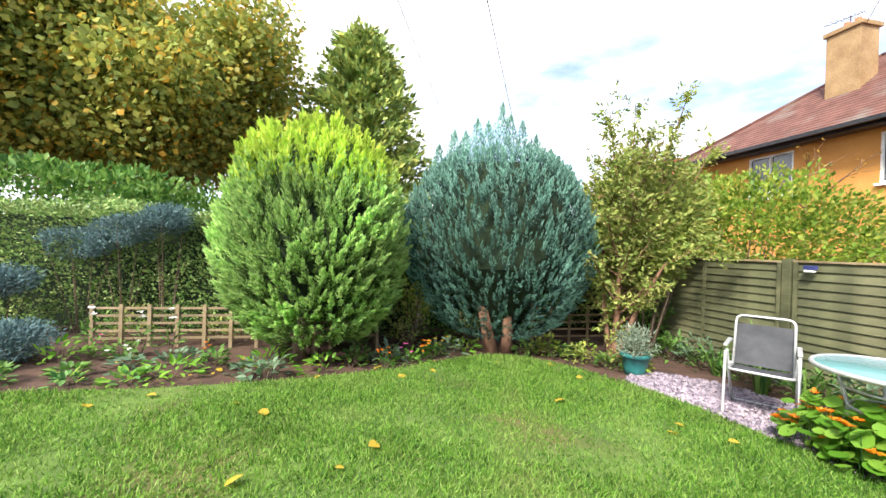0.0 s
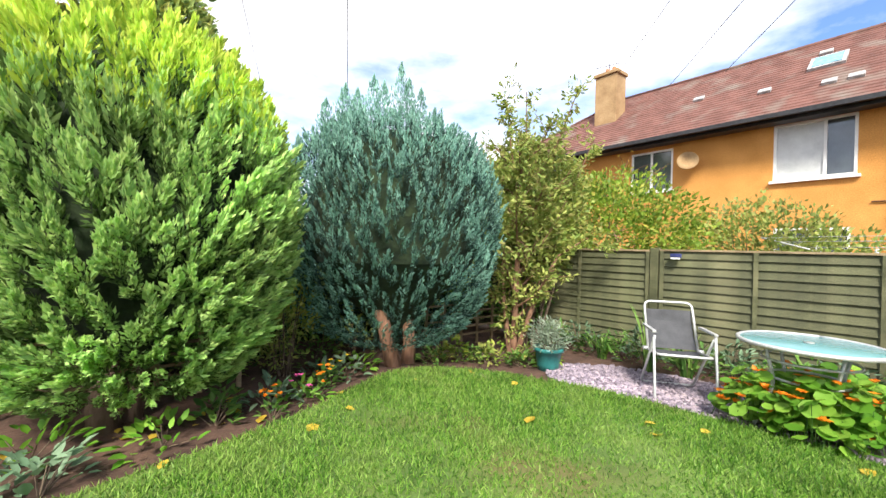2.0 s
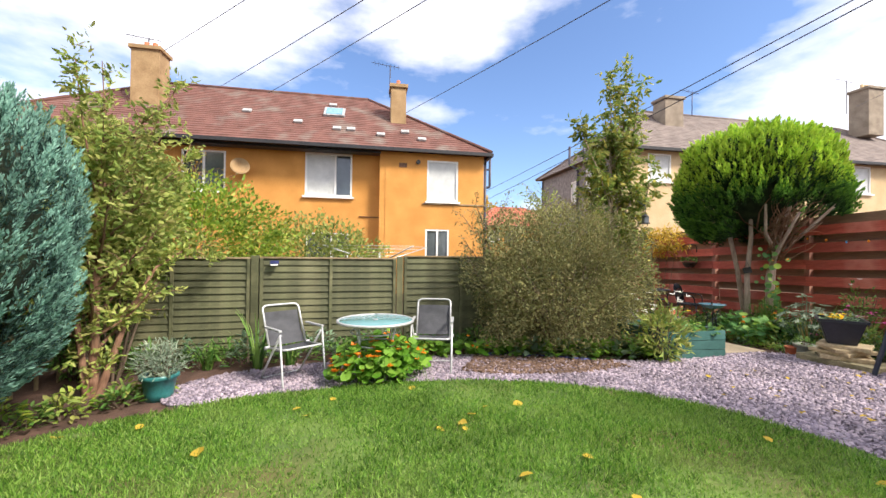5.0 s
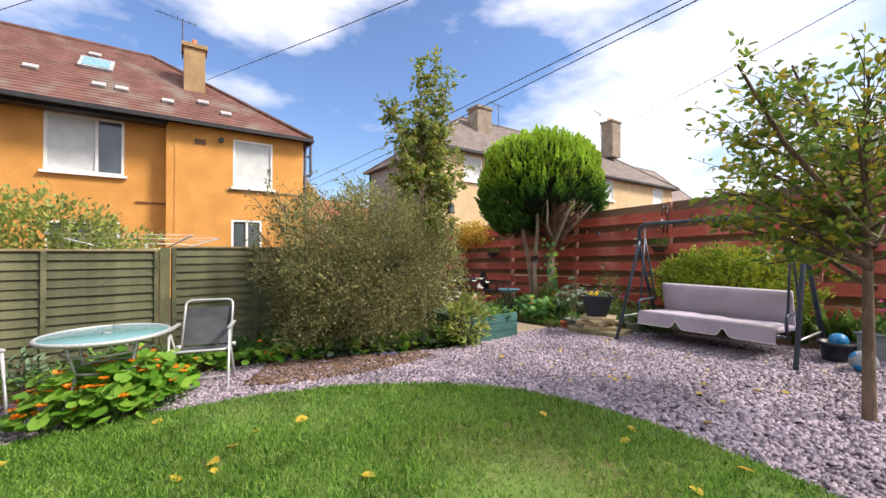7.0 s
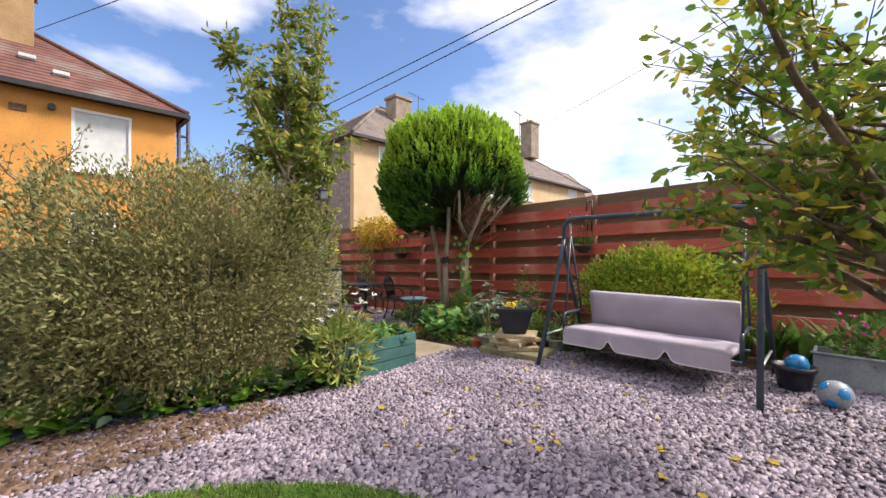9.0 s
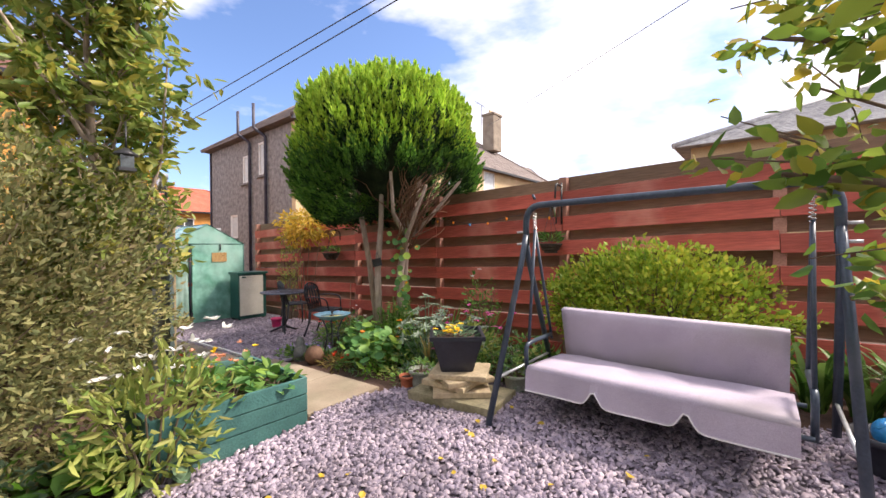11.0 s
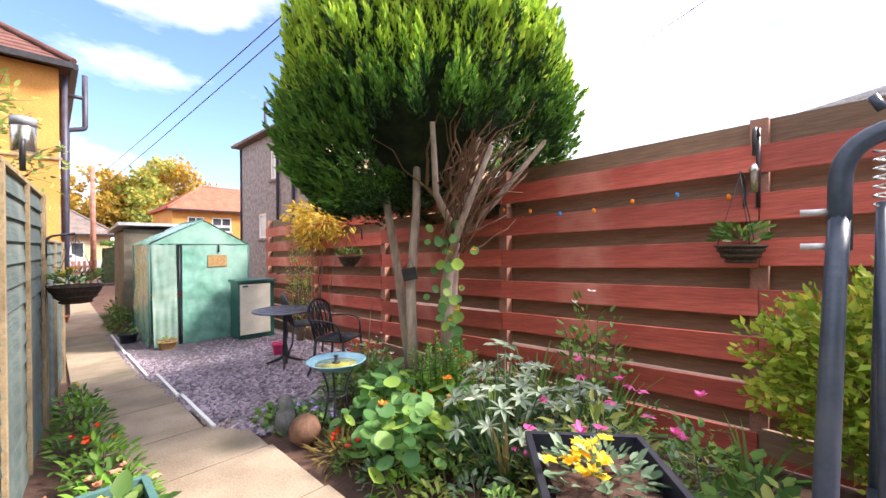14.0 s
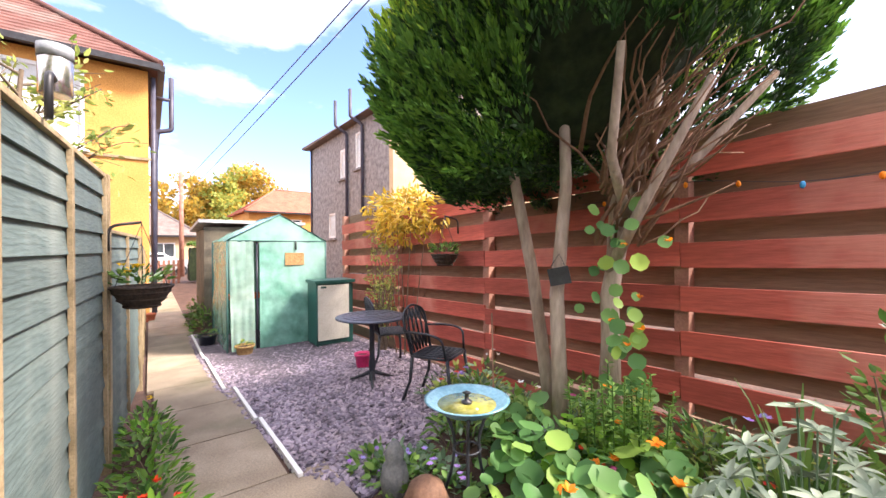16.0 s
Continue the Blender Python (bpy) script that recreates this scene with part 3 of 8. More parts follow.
# ---- fences ----
def lap_panel(name, label, origin, along, length, top, bottom, material, batten_mat, rows=13, front=1):
    """A lapped board panel between two posts; along: direction in plan, front: the side the camera sees."""
    t = empty(name, label, "fence panel", (*origin, 0), math.degrees(math.atan2(along[1], along[0])), name + "s")
    h = (top - bottom) / rows
    bm = bmesh.new()
    # a tapered, tilted board
    vs = [bm.verts.new(p) for p in ((0, -0.02, 0), (length, -0.02, 0), (length, 0.02, 0), (0, 0.02, 0), (0, -0.004, h * 1.25), (length, -0.004, h * 1.25), (length, 0.004, h * 1.25), (0, 0.004, h * 1.25))]
    for f in ((0, 3, 2, 1), (4, 5, 6, 7), (0, 1, 5, 4), (1, 2, 6, 5), (2, 3, 7, 6), (3, 0, 4, 7)):
        bm.faces.new([vs[i] for i in f])
    first = None
    for i in range(rows):
        if first is None:
            first = part("slat", bm, material, t)
            ob = first
        else:
            ob = new("slat", first.data)
            ob.parent = t
        ob.matrix_local = pose(0, 0.008 * front, bottom + i * h, (6 if material == LAP else 2.2) * front + random.uniform(-0.6, 0.6), 0, random.uniform(-0.15, 0.15))
    for u in (0.03, length / 2, length - 0.03):
        part("batten", boxm(u, 0.032 * front, (top + bottom) / 2, 0.045, 0.022, top - bottom, bevel=0.003), batten_mat, t)
    part("capping", boxm(length / 2, 0.0, top + 0.012, length, 0.075, 0.025, bevel=0.004), WOOD_PALE if material == LAP else batten_mat, t, "pale bare timber capping rail")
    return t


def post(name, label, x, y, top, size, material, cat="fence post"):
    b = boxm(x, y, (top + gz(x, y)) / 2, size, size, top - gz(x, y) + 0.02, bevel=0.006)
    return tagged(part(name, b, material, None), label, cat, "fence posts")


def lap_x(y):
    return 4.96 + (3.72 - y) * 0.09


lap_posts = [8.0, 5.88, 3.76, 1.62, -0.45, -2.36]
for ya, yb in zip(lap_posts, lap_posts[1:]):
    a, b = (lap_x(ya), ya - 0.06), (lap_x(yb), yb + 0.06)
    ln = math.hypot(b[0] - a[0], b[1] - a[1])
    zg = gz(*b)
    top = 1.45 if yb > 2 else 1.46 if yb > 0 else 1.5
    lap_panel("lapped_fence", "weathered green lapped timber fence panel between posts", a, (b[0] - a[0], b[1] - a[1]), ln, top, zg + 0.06, LAP, LAP, 14, -1)
for yp in lap_posts:
    post("fence_post", "square weathered green timber fence post", lap_x(yp), yp, 1.49, 0.1, LAP)
def side_y(x):
    return -2.47 - 0.07 * (min(x, 9.0) - 5.05)


side = [(5.05, 1.98), (6.95, 1.97), (9.0, 1.6), (11.1, 1.5), (13.2, 1.45)]
for (xa, ta), (xb, tb) in zip(side, side[1:]):
    lap_panel("path_fence", "grey-green stained lapped timber fence panel beside the path", (xa + 0.05, side_y(xa)), (xb - xa, side_y(xb) - side_y(xa)), xb - xa - 0.1, ta if xa < 6.9 else tb + 0.02, gz(xa, -2.6) + 0.05, LAP_GREY, WOOD_PALE, 15, -1)
for xp, tp in side[1:]:
    post("path_fence_post", "rough square timber post of the side fence", xp, side_y(xp), tp + 0.03, 0.09, WOOD_PALE)


def red_fence():
    first = {}
    n = 0
    for bay in range(-2, 5):
        x0 = 0.65 + bay * 2.0
        t = empty("board_fence_bay", "red stained hit-and-miss board fence bay with gaps", "fence", (x0, -5.9, 0), 0, "red fence bays")
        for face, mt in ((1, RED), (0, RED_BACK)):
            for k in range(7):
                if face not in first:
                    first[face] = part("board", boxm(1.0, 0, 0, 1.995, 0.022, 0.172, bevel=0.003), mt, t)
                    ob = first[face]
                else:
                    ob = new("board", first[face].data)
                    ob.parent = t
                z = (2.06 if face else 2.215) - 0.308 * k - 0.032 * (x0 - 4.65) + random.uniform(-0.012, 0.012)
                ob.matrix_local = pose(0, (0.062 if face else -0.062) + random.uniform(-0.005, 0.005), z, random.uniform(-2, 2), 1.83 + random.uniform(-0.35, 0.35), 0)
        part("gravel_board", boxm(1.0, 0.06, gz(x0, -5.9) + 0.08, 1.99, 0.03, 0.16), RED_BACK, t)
    for bay in range(-2, 6):
        x = 0.65 + bay * 2.0
        post("board_fence_post", "square red-brown timber post of the board fence", x, -5.9, 2.36 - 0.032 * (x - 2.65), 0.095, RED_POST)


red_fence()


# ---- houses ----
def wall_boxes(bm, u0, u1, z0, z1, holes, put):
    """Fills a wall rectangle but for its holes; put(bm, ua, ub, za, zb) lays one block."""
    us = sorted({u0, u1, *[h[0] for h in holes], *[h[1] for h in holes]})
    zs = sorted({z0, z1, *[h[2] for h in holes], *[h[3] for h in holes]})
    for a, b in zip(us, us[1:]):
        for c, d in zip(zs, zs[1:]):
            um, zm = (a + b) / 2, (c + d) / 2
            if not any(h[0] < um < h[1] and h[2] < zm < h[3] for h in holes):
                put(bm, a, b, c, d)
    bmesh.ops.remove_doubles(bm, verts=bm.verts[:], dist=0.001)


def window_x(parent, x, ya, yb, za, zb, split=0.0, pane=PANE):
    """A window in a wall that faces -x."""
    w = 0.075
    f = bmesh.new()
    for cy, cz, sy, sz in (((ya + yb) / 2, za + w / 2, yb - ya, w), ((ya + yb) / 2, zb - w / 2, yb - ya, w), (ya + w / 2, (za + zb) / 2, w, zb - za - 2 * w), (yb - w / 2, (za + zb) / 2, w, zb - za - 2 * w)):
        box(f, x + 0.05, cy, cz, 0.08, sy, sz)
    if split:
        ys = ya + (yb - ya) * split
        box(f, x + 0.05, ys, (za + zb) / 2, 0.08, w, zb - za - 2 * w)
    fr = part("window", f, WHITE, parent, "white framed window")
    for k, (a, b) in enumerate(((ya + w, ya + (yb - ya) * split - w / 2), (ya + (yb - ya) * split + w / 2, yb - w)) if split else ((ya + w, yb - w),)):
        part("pane", boxm(x + 0.08, (a + b) / 2, (za + zb) / 2, 0.02, b - a, zb - za - 2 * w), PANE if split and k == 0 else pane, fr)
    part("sill", boxm(x - 0.04, (ya + yb) / 2, za - 0.04, 0.16, yb - ya + 0.16, 0.08), WHITE, fr)
    return fr


def hip_roof(name, x0, x1, y0, y1, ze, zr, material, parent, inset):
    """A hipped roof with stepped tile courses; its ridge runs along y."""
    xm = (x0 + x1) / 2
    bm = bmesh.new()
    rows = 26
    for i in range(rows):
        f0, f1 = i / rows, (i + 1) / rows
        za, zb = ze + (zr - ze) * f0, ze + (zr - ze) * f1
        def ring(f, z, lift):
            return [bm.verts.new(p) for p in ((x0 + (xm - x0) * f, y0 + inset * f, z + lift), (x1 - (x1 - xm) * f, y0 + inset * f, z + lift), (x1 - (x1 - xm) * f, y1 - inset * f, z + lift), (x0 + (xm - x0) * f, y1 - inset * f, z + lift))]
        a, b, c = ring(f0, za, 0.0), ring(f0, za, 0.03), ring(min(f1, 0.999), zb, 0.0)
        for p, q in ((a, b), (b, c)):
            for k in range(4):
                bm.faces.new((p[k], p[(k + 1) % 4], q[(k + 1) % 4], q[k]))
    bm.faces.new([bm.verts.new(p) for p in ((x0, y0, ze), (x0, y1, ze), (x1, y1, ze), (x1, y0, ze))])
    bmesh.ops.remove_doubles(bm, verts=bm.verts[:], dist=0.001)
    roof = part("roof", bm, material, parent)
    rt = bmesh.new()
    tube(rt, [(xm, y0 + inset, zr), (xm, y1 - inset, zr)], 0.1, 8)
    for cx, cy, ex, ey in ((x0, y0, xm, y0 + inset), (x1, y0, xm, y0 + inset), (x0, y1, xm, y1 - inset), (x1, y1, xm, y1 - inset)):
        tube(rt, [(cx, cy, ze + 0.05), (ex, ey, zr)], 0.09, 8)
    part("ridge_tiles", rt, material, roof, "half-round ridge and hip tiles")
    gut = bmesh.new()
    box(gut, x0 - 0.02, (y0 + y1) / 2, ze - 0.06, 0.14, y1 - y0, 0.14)
    box(gut, xm, y0 - 0.02, ze - 0.06, x1 - x0, 0.14, 0.14)
    part("gutter", gut, BLACK, roof, "black gutter")
    return roof


def chimney(parent, x, y, z0, z1, sx, sy, material, pots=2):
    c = part("chimney", boxm(x, y, (z0 + z1) / 2, sx, sy, z1 - z0, bevel=0.02), material, parent)
    part("chimney_cap", boxm(x, y, z1 + 0.07, sx + 0.16, sy + 0.16, 0.16, bevel=0.02), material, c)
    for i in range(pots):
        part("chimney_pot", lathe(bmesh.new(), [(0.11, 0), (0.12, 0.05), (0.09, 0.1), (0.1, 0.32), (0.08, 0.32)], 10, (x, y + (i - (pots - 1) / 2) * 0.34, z1 + 0.15)), TERRACOTTA if material == CHIM else TAN, c)
    return c


def aerial(parent, x, y, z, h=1.4):
    bm = bmesh.new()
    tube(bm, [(x, y, z), (x, y, z + h)], 0.025, 6)
    tube(bm, [(x, y - 0.5, z + h - 0.1), (x, y + 0.9, z + h + 0.05)], 0.015, 5)
    for i in range(7):
        yy = y - 0.4 + i * 0.19
        tube(bm, [(x - 0.22, yy, z + h - 0.09 + 0.02 * i), (x + 0.22, yy, z + h - 0.09 + 0.02 * i)], 0.008, 4)
    return part("aerial", bm, DARKPIPE, parent)


def orange_house():
    h = empty("orange_house", "two-storey orange rendered house with a hipped brown tiled roof", "house", (0, 0, 0))
    zb = -0.2
    X1, X2 = 15.6, 16.1  # front of the projecting bay, front of the main wall
    bm = bmesh.new()
    holes_a = [(-1.68, -0.3, 3.83, 5.62), (-1.3, -0.25, 0.6, 2.62)]
    wall_boxes(bm, -2.85, 1.5, zb, 5.9, holes_a, lambda b, a, c, d, e: box(b, X1 + 0.15, (a + c) / 2, (d + e) / 2, 0.3, c - a, e - d))
    part("bay_wall", bm, ORANGE, h)
    bm = bmesh.new()
    holes_b = [(2.9, 4.85, 3.95, 5.8), (7.95, 9.6, 4.0, 5.65), (3.0, 4.8, 0.8, 2.4), (12.2, 14.0, 3.95, 5.7)]
    wall_boxes(bm, 1.5, 17.0, zb, 5.95, holes_b, lambda b, a, c, d, e: box(b, X2 + 0.15, (a + c) / 2, (d + e) / 2, 0.3, c - a, e - d))
    part("front_wall", bm, ORANGE, h)
    bm = bmesh.new()
    box(bm, 20.2, -2.70, 2.85, 8.6, 0.3, 6.1)
    box(bm, 20.2, 17.1, 2.85, 8.6, 0.3, 6.1)
    box(bm, 24.6, 7.2, 2.85, 0.3, 19.5, 6.1)
    box(bm, (X1 + X2) / 2 + 0.17, 1.62, 2.85, X2 - X1 + 0.3, 0.24, 6.1)
    part("side_wall", bm, ORANGE, h)
    window_x(h, X1, -1.68, -0.3, 3.83, 5.62, 0, CURTAIN)
    window_x(h, X1, -1.3, -0.25, 0.6, 2.62, 0.5)
    window_x(h, X2, 2.9, 4.85, 3.95, 5.8, 0.36, CURTAIN)
    window_x(h, X2, 7.95, 9.6, 4.0, 5.65, 0.5)
    window_x(h, X2, 3.0, 4.8, 0.8, 2.4, 0.4)
    window_x(h, X2, 12.2, 14.0, 3.95, 5.7, 0.5)
    roof = hip_roof("roof", 15.25, 24.9, -3.1, 17.4, 5.98, 9.75, TILE_RED, h, 5.4)
    part("fascia", boxm(X2 - 0.35, 9.2, 5.83, 0.5, 15.0, 0.1), BLACK, roof)
    chimney(h, 17.9, 0.85, 7.1, 9.5, 0.8, 0.72, CHIM, 1)
    chimney(h, 18.0, 11.7, 7.6, 10.2, 0.9, 1.1, CHIM, 2)
    aerial(h, 18.1, 1.25, 9.2, 1.6)
    aerial(h, 18.2, 11.9, 10.3, 0.7)
    # rooflight and vents lie on the front slope
    slope = math.degrees(math.atan2(9.75 - 5.98, 24.9 - 20.075))
    def on_roof(y, x):
        return 5.98 + (x - 15.25) * math.tan(radians(slope)) + 0.02
    sk = part("rooflight", boxm(0, 0, 0.05, 1.05, 0.95, 0.1), LEAD, h, "small rooflight set in the tiles")
    sk.matrix_local = pose(18.1, 3.85, on_roof(0, 18.1), 0, -slope, 0)
    pn = part("pane", boxm(0, 0, 0.105, 0.85, 0.75, 0.02), BLUEBOWL, sk)
    for y, x in ((5.3, 16.9), (3.6, 16.5), (3.0, 16.5), (1.7, 16.2), (-0.1, 16.0), (4.0, 18.9), (7.6, 17.6), (0.6, 16.6)):
        v = part("roof_vent", boxm(0, 0, 0.05, 0.28, 0.36, 0.1, bevel=0.03), LEAD, h)
        v.matrix_local = pose(x, y, on_roof(0, x), 0, -slope, 0)
    bm = bmesh.new()
    tube(bm, [(15.7, -2.95, 5.8), (15.7, -2.95, -0.1)], 0.06, 8)
    tube(bm, arc([(16.3, -2.95, 0), (16.3, -3.0, 4.6), (16.3, -3.35, 4.7), (16.3, -3.35, 6.1)]), 0.06, 8)
    tube(bm, [(16.3, -3.0, 5.5), (16.3, -3.35, 5.5)], 0.05, 8)
    tube(bm, [(17.2, -2.95, 0), (17.2, -2.95, 5.6)], 0.06, 8)
    part("downpipe", bm, DARKPIPE, h, "dark blue-black downpipe with a branch")
    part("string_course", boxm(X1 - 0.02, -1.5, 3.72, 0.05, 2.8, 0.06), WOOD_PALE, h)
    part("wall_vent", boxm(X1 - 0.015, 0.75, 5.35, 0.03, 0.34, 0.18), CLAY, h)
    part("flue", tubem([(X1 + 0.02, 0.1, 5.5), (X1 - 0.15, 0.1, 5.5)], 0.09, 12), BLACK, h)
    part("wall_pipe", tubem([(X2 - 0.04, 1.7, 3.1), (X2 - 0.04, 2.6, 3.12)], 0.02), CLAY, h)
    d = part("satellite_dish", lathe(bmesh.new(), [(0.02, 0), (0.2, 0.03), (0.36, 0.11), (0.35, 0.12), (0.2, 0.05), (0.02, 0.02)], 18), CHIM, h, "grey satellite dish on the wall")
    d.matrix_local = pose(X2 - 0.35, 7.3, 4.95, 0, -75, 20)
    part("bracket", tubem([(0, 0, 0), (0.05, 0, -0.3)], 0.02), PLASTIC_GREY, d)
    return h


orange_house()


def tan_house():
    h = empty("tan_house", "two-storey tan and grey roughcast house with a hipped grey roof", "house", (0, 0, 0))
    X, ze = 16.0, 6.85
    bm = bmesh.new()
    wins = [(-12.75, -11.45, 5.3, 6.7), (-18, -16.6, 5.0, 6.5), (-25.6, -24.2, 5.2, 6.75), (-32.9, -31.3, 5.4, 6.75), (-21.5, -20, 5.0, 6.5)]
    wall_boxes(bm, -34.5, -10.0, -0.2, ze, wins, lambda b, a, c, d, e: box(b, X + 0.15, (a + c) / 2, (d + e) / 2, 0.3, c - a, e - d))
    part("front_wall", bm, TAN, h)
    for w in wins:
        window_x(h, X, *w, 0.0, CURTAIN)
    bm = bmesh.new()
    holes = [(20.35, 21.0, 4.7, 6.05), (18.7, 19.3, 4.9, 6.45), (21.6, 22.5, 2.0, 3.2)]
    wall_boxes(bm, 16.3, 25.0, -0.2, ze, holes, lambda b, a, c, d, e: box(b, (a + c) / 2, -10.15, (d + e) / 2, c - a, 0.3, e - d))
    part("gable_wall", bm, ROUGHCAST, h)
    for a, b, c, d in holes:
        f = bmesh.new()
        w = 0.08
        for cx, cz, sx, sz in (((a + b) / 2, c + w / 2, b - a, w), ((a + b) / 2, d - w / 2, b - a, w), (a + w / 2, (c + d) / 2, w, d - c - 2 * w), (b - w / 2, (c + d) / 2, w, d - c - 2 * w)):
            box(f, cx, -10.06, cz, sx, 0.08, sz)
        fr = part("window", f, WHITE, h, "white framed window")
        part("pane", boxm((a + b) / 2, -10.09, (c + d) / 2, b - a - 2 * w, 0.02, d - c - 2 * w), CURTAIN, fr)
        part("sill", boxm((a + b) / 2, -9.97, c - 0.05, b - a + 0.2, 0.14, 0.1), ROUGHCAST, fr)
    bm = bmesh.new()
    box(bm, 20.6, -34.3, 3.3, 8.6, 0.3, 7.1)
    box(bm, 24.85, -22.2, 3.3, 0.3, 24, 7.1)
    part("rear_wall", bm, ROUGHCAST, h)
    hip_roof("roof", 15.6, 25.4, -34.9, -9.65, ze + 0.05, 10.6, TILE_GREY, h, 5.0)
    chimney(h, 19.0, -15.1, 9.0, 10.7, 1.0, 1.2, CHIM_GREY, 0)
    chimney(h, 19.0, -30.0, 9.6, 12.6, 1.1, 1.25, CHIM_GREY, 3)
    aerial(h, 19.5, -17.2, 10.2, 1.5)
    aerial(h, 19.0, -28.4, 11.0, 2.2)
    for x in (20.0, 18.4):
        part("downpipe", tubem(arc([(x, -9.9, 0), (x, -9.9, 6.6), (x + 0.15, -9.45, 6.9), (x + 0.15, -9.45, 8.0)]), 0.07, 8), DARKPIPE, h, "black cast downpipe")
    part("downpipe", tubem([(24.9, -9.95, -0.1), (24.9, -9.95, 6.8)], 0.05, 8), DARKPIPE, h, "black cast downpipe")
    return h


tan_house()


def simple_house(name, label, x0, x1, y0, y1, ze, zr, wallm, roofm, wins, inset=3.5):
    h = empty(name, label, "house")
    bm = bmesh.new()
    wall_boxes(bm, y0, y1, -0.3, ze, wins, lambda b, a, c, d, e: box(b, x0 + 0.15, (a + c) / 2, (d + e) / 2, 0.3, c - a, e - d))
    part("front_wall", bm, wallm, h)
    bm = bmesh.new()
    box(bm, (x0 + x1) / 2 + 0.15, y0 + 0.15, ze / 2 - 0.15, x1 - x0 - 0.3, 0.3, ze + 0.3)
    box(bm, (x0 + x1) / 2 + 0.15, y1 - 0.15, ze / 2 - 0.15, x1 - x0 - 0.3, 0.3, ze + 0.3)
    box(bm, x1 - 0.15, (y0 + y1) / 2, ze / 2 - 0.15, 0.3, y1 - y0 - 0.6, ze + 0.3)
    part("side_wall", bm, wallm, h)
    for w in wins:
        window_x(h, x0, *w, 0.5)
    hip_roof("roof", x0 - 0.4, x1 + 0.4, y0 - 0.4, y1 + 0.4, ze, zr, roofm, h, inset)
    return h


simple_house("far_house", "orange house with a bright red tiled roof across the street", 40, 48, -19.5, -9.6, 4.7, 7.2, ORANGE, TILE_BRIGHT, [(-11.9, -10.7, 2.9, 4.1), (-14, -12.5, 2.9, 4.1)])
simple_house("bungalow", "low pale bungalow with a brown tiled roof across the street", 42, 50, -6.0, 12, 2.6, 5.2, TAN, TILE_GREY, [(-4.5, -3, 0.8, 2.0), (0, 1.8, 0.8, 2.0)])
simple_house("slate_roofed_house", "distant house with a grey slate hipped roof", 22, 30, -54, -42, 7.2, 12.0, TAN, TILE_GREY, [(-45.5, -44, 5, 6.4)])
simple_house("pink_roofed_house", "distant house with a faded red roof behind the trees", 20, 28, 20.5, 34, 6.0, 9.0, TAN, TILE_BRIGHT, [(24, 26, 4, 5.4)])
simple_house("neighbour_house", "pale-roofed house beyond the red fence", -6, 2.5, -24, -15, 4.4, 6.2, TAN, LEAD, [(-20, -18.5, 2.6, 4)])


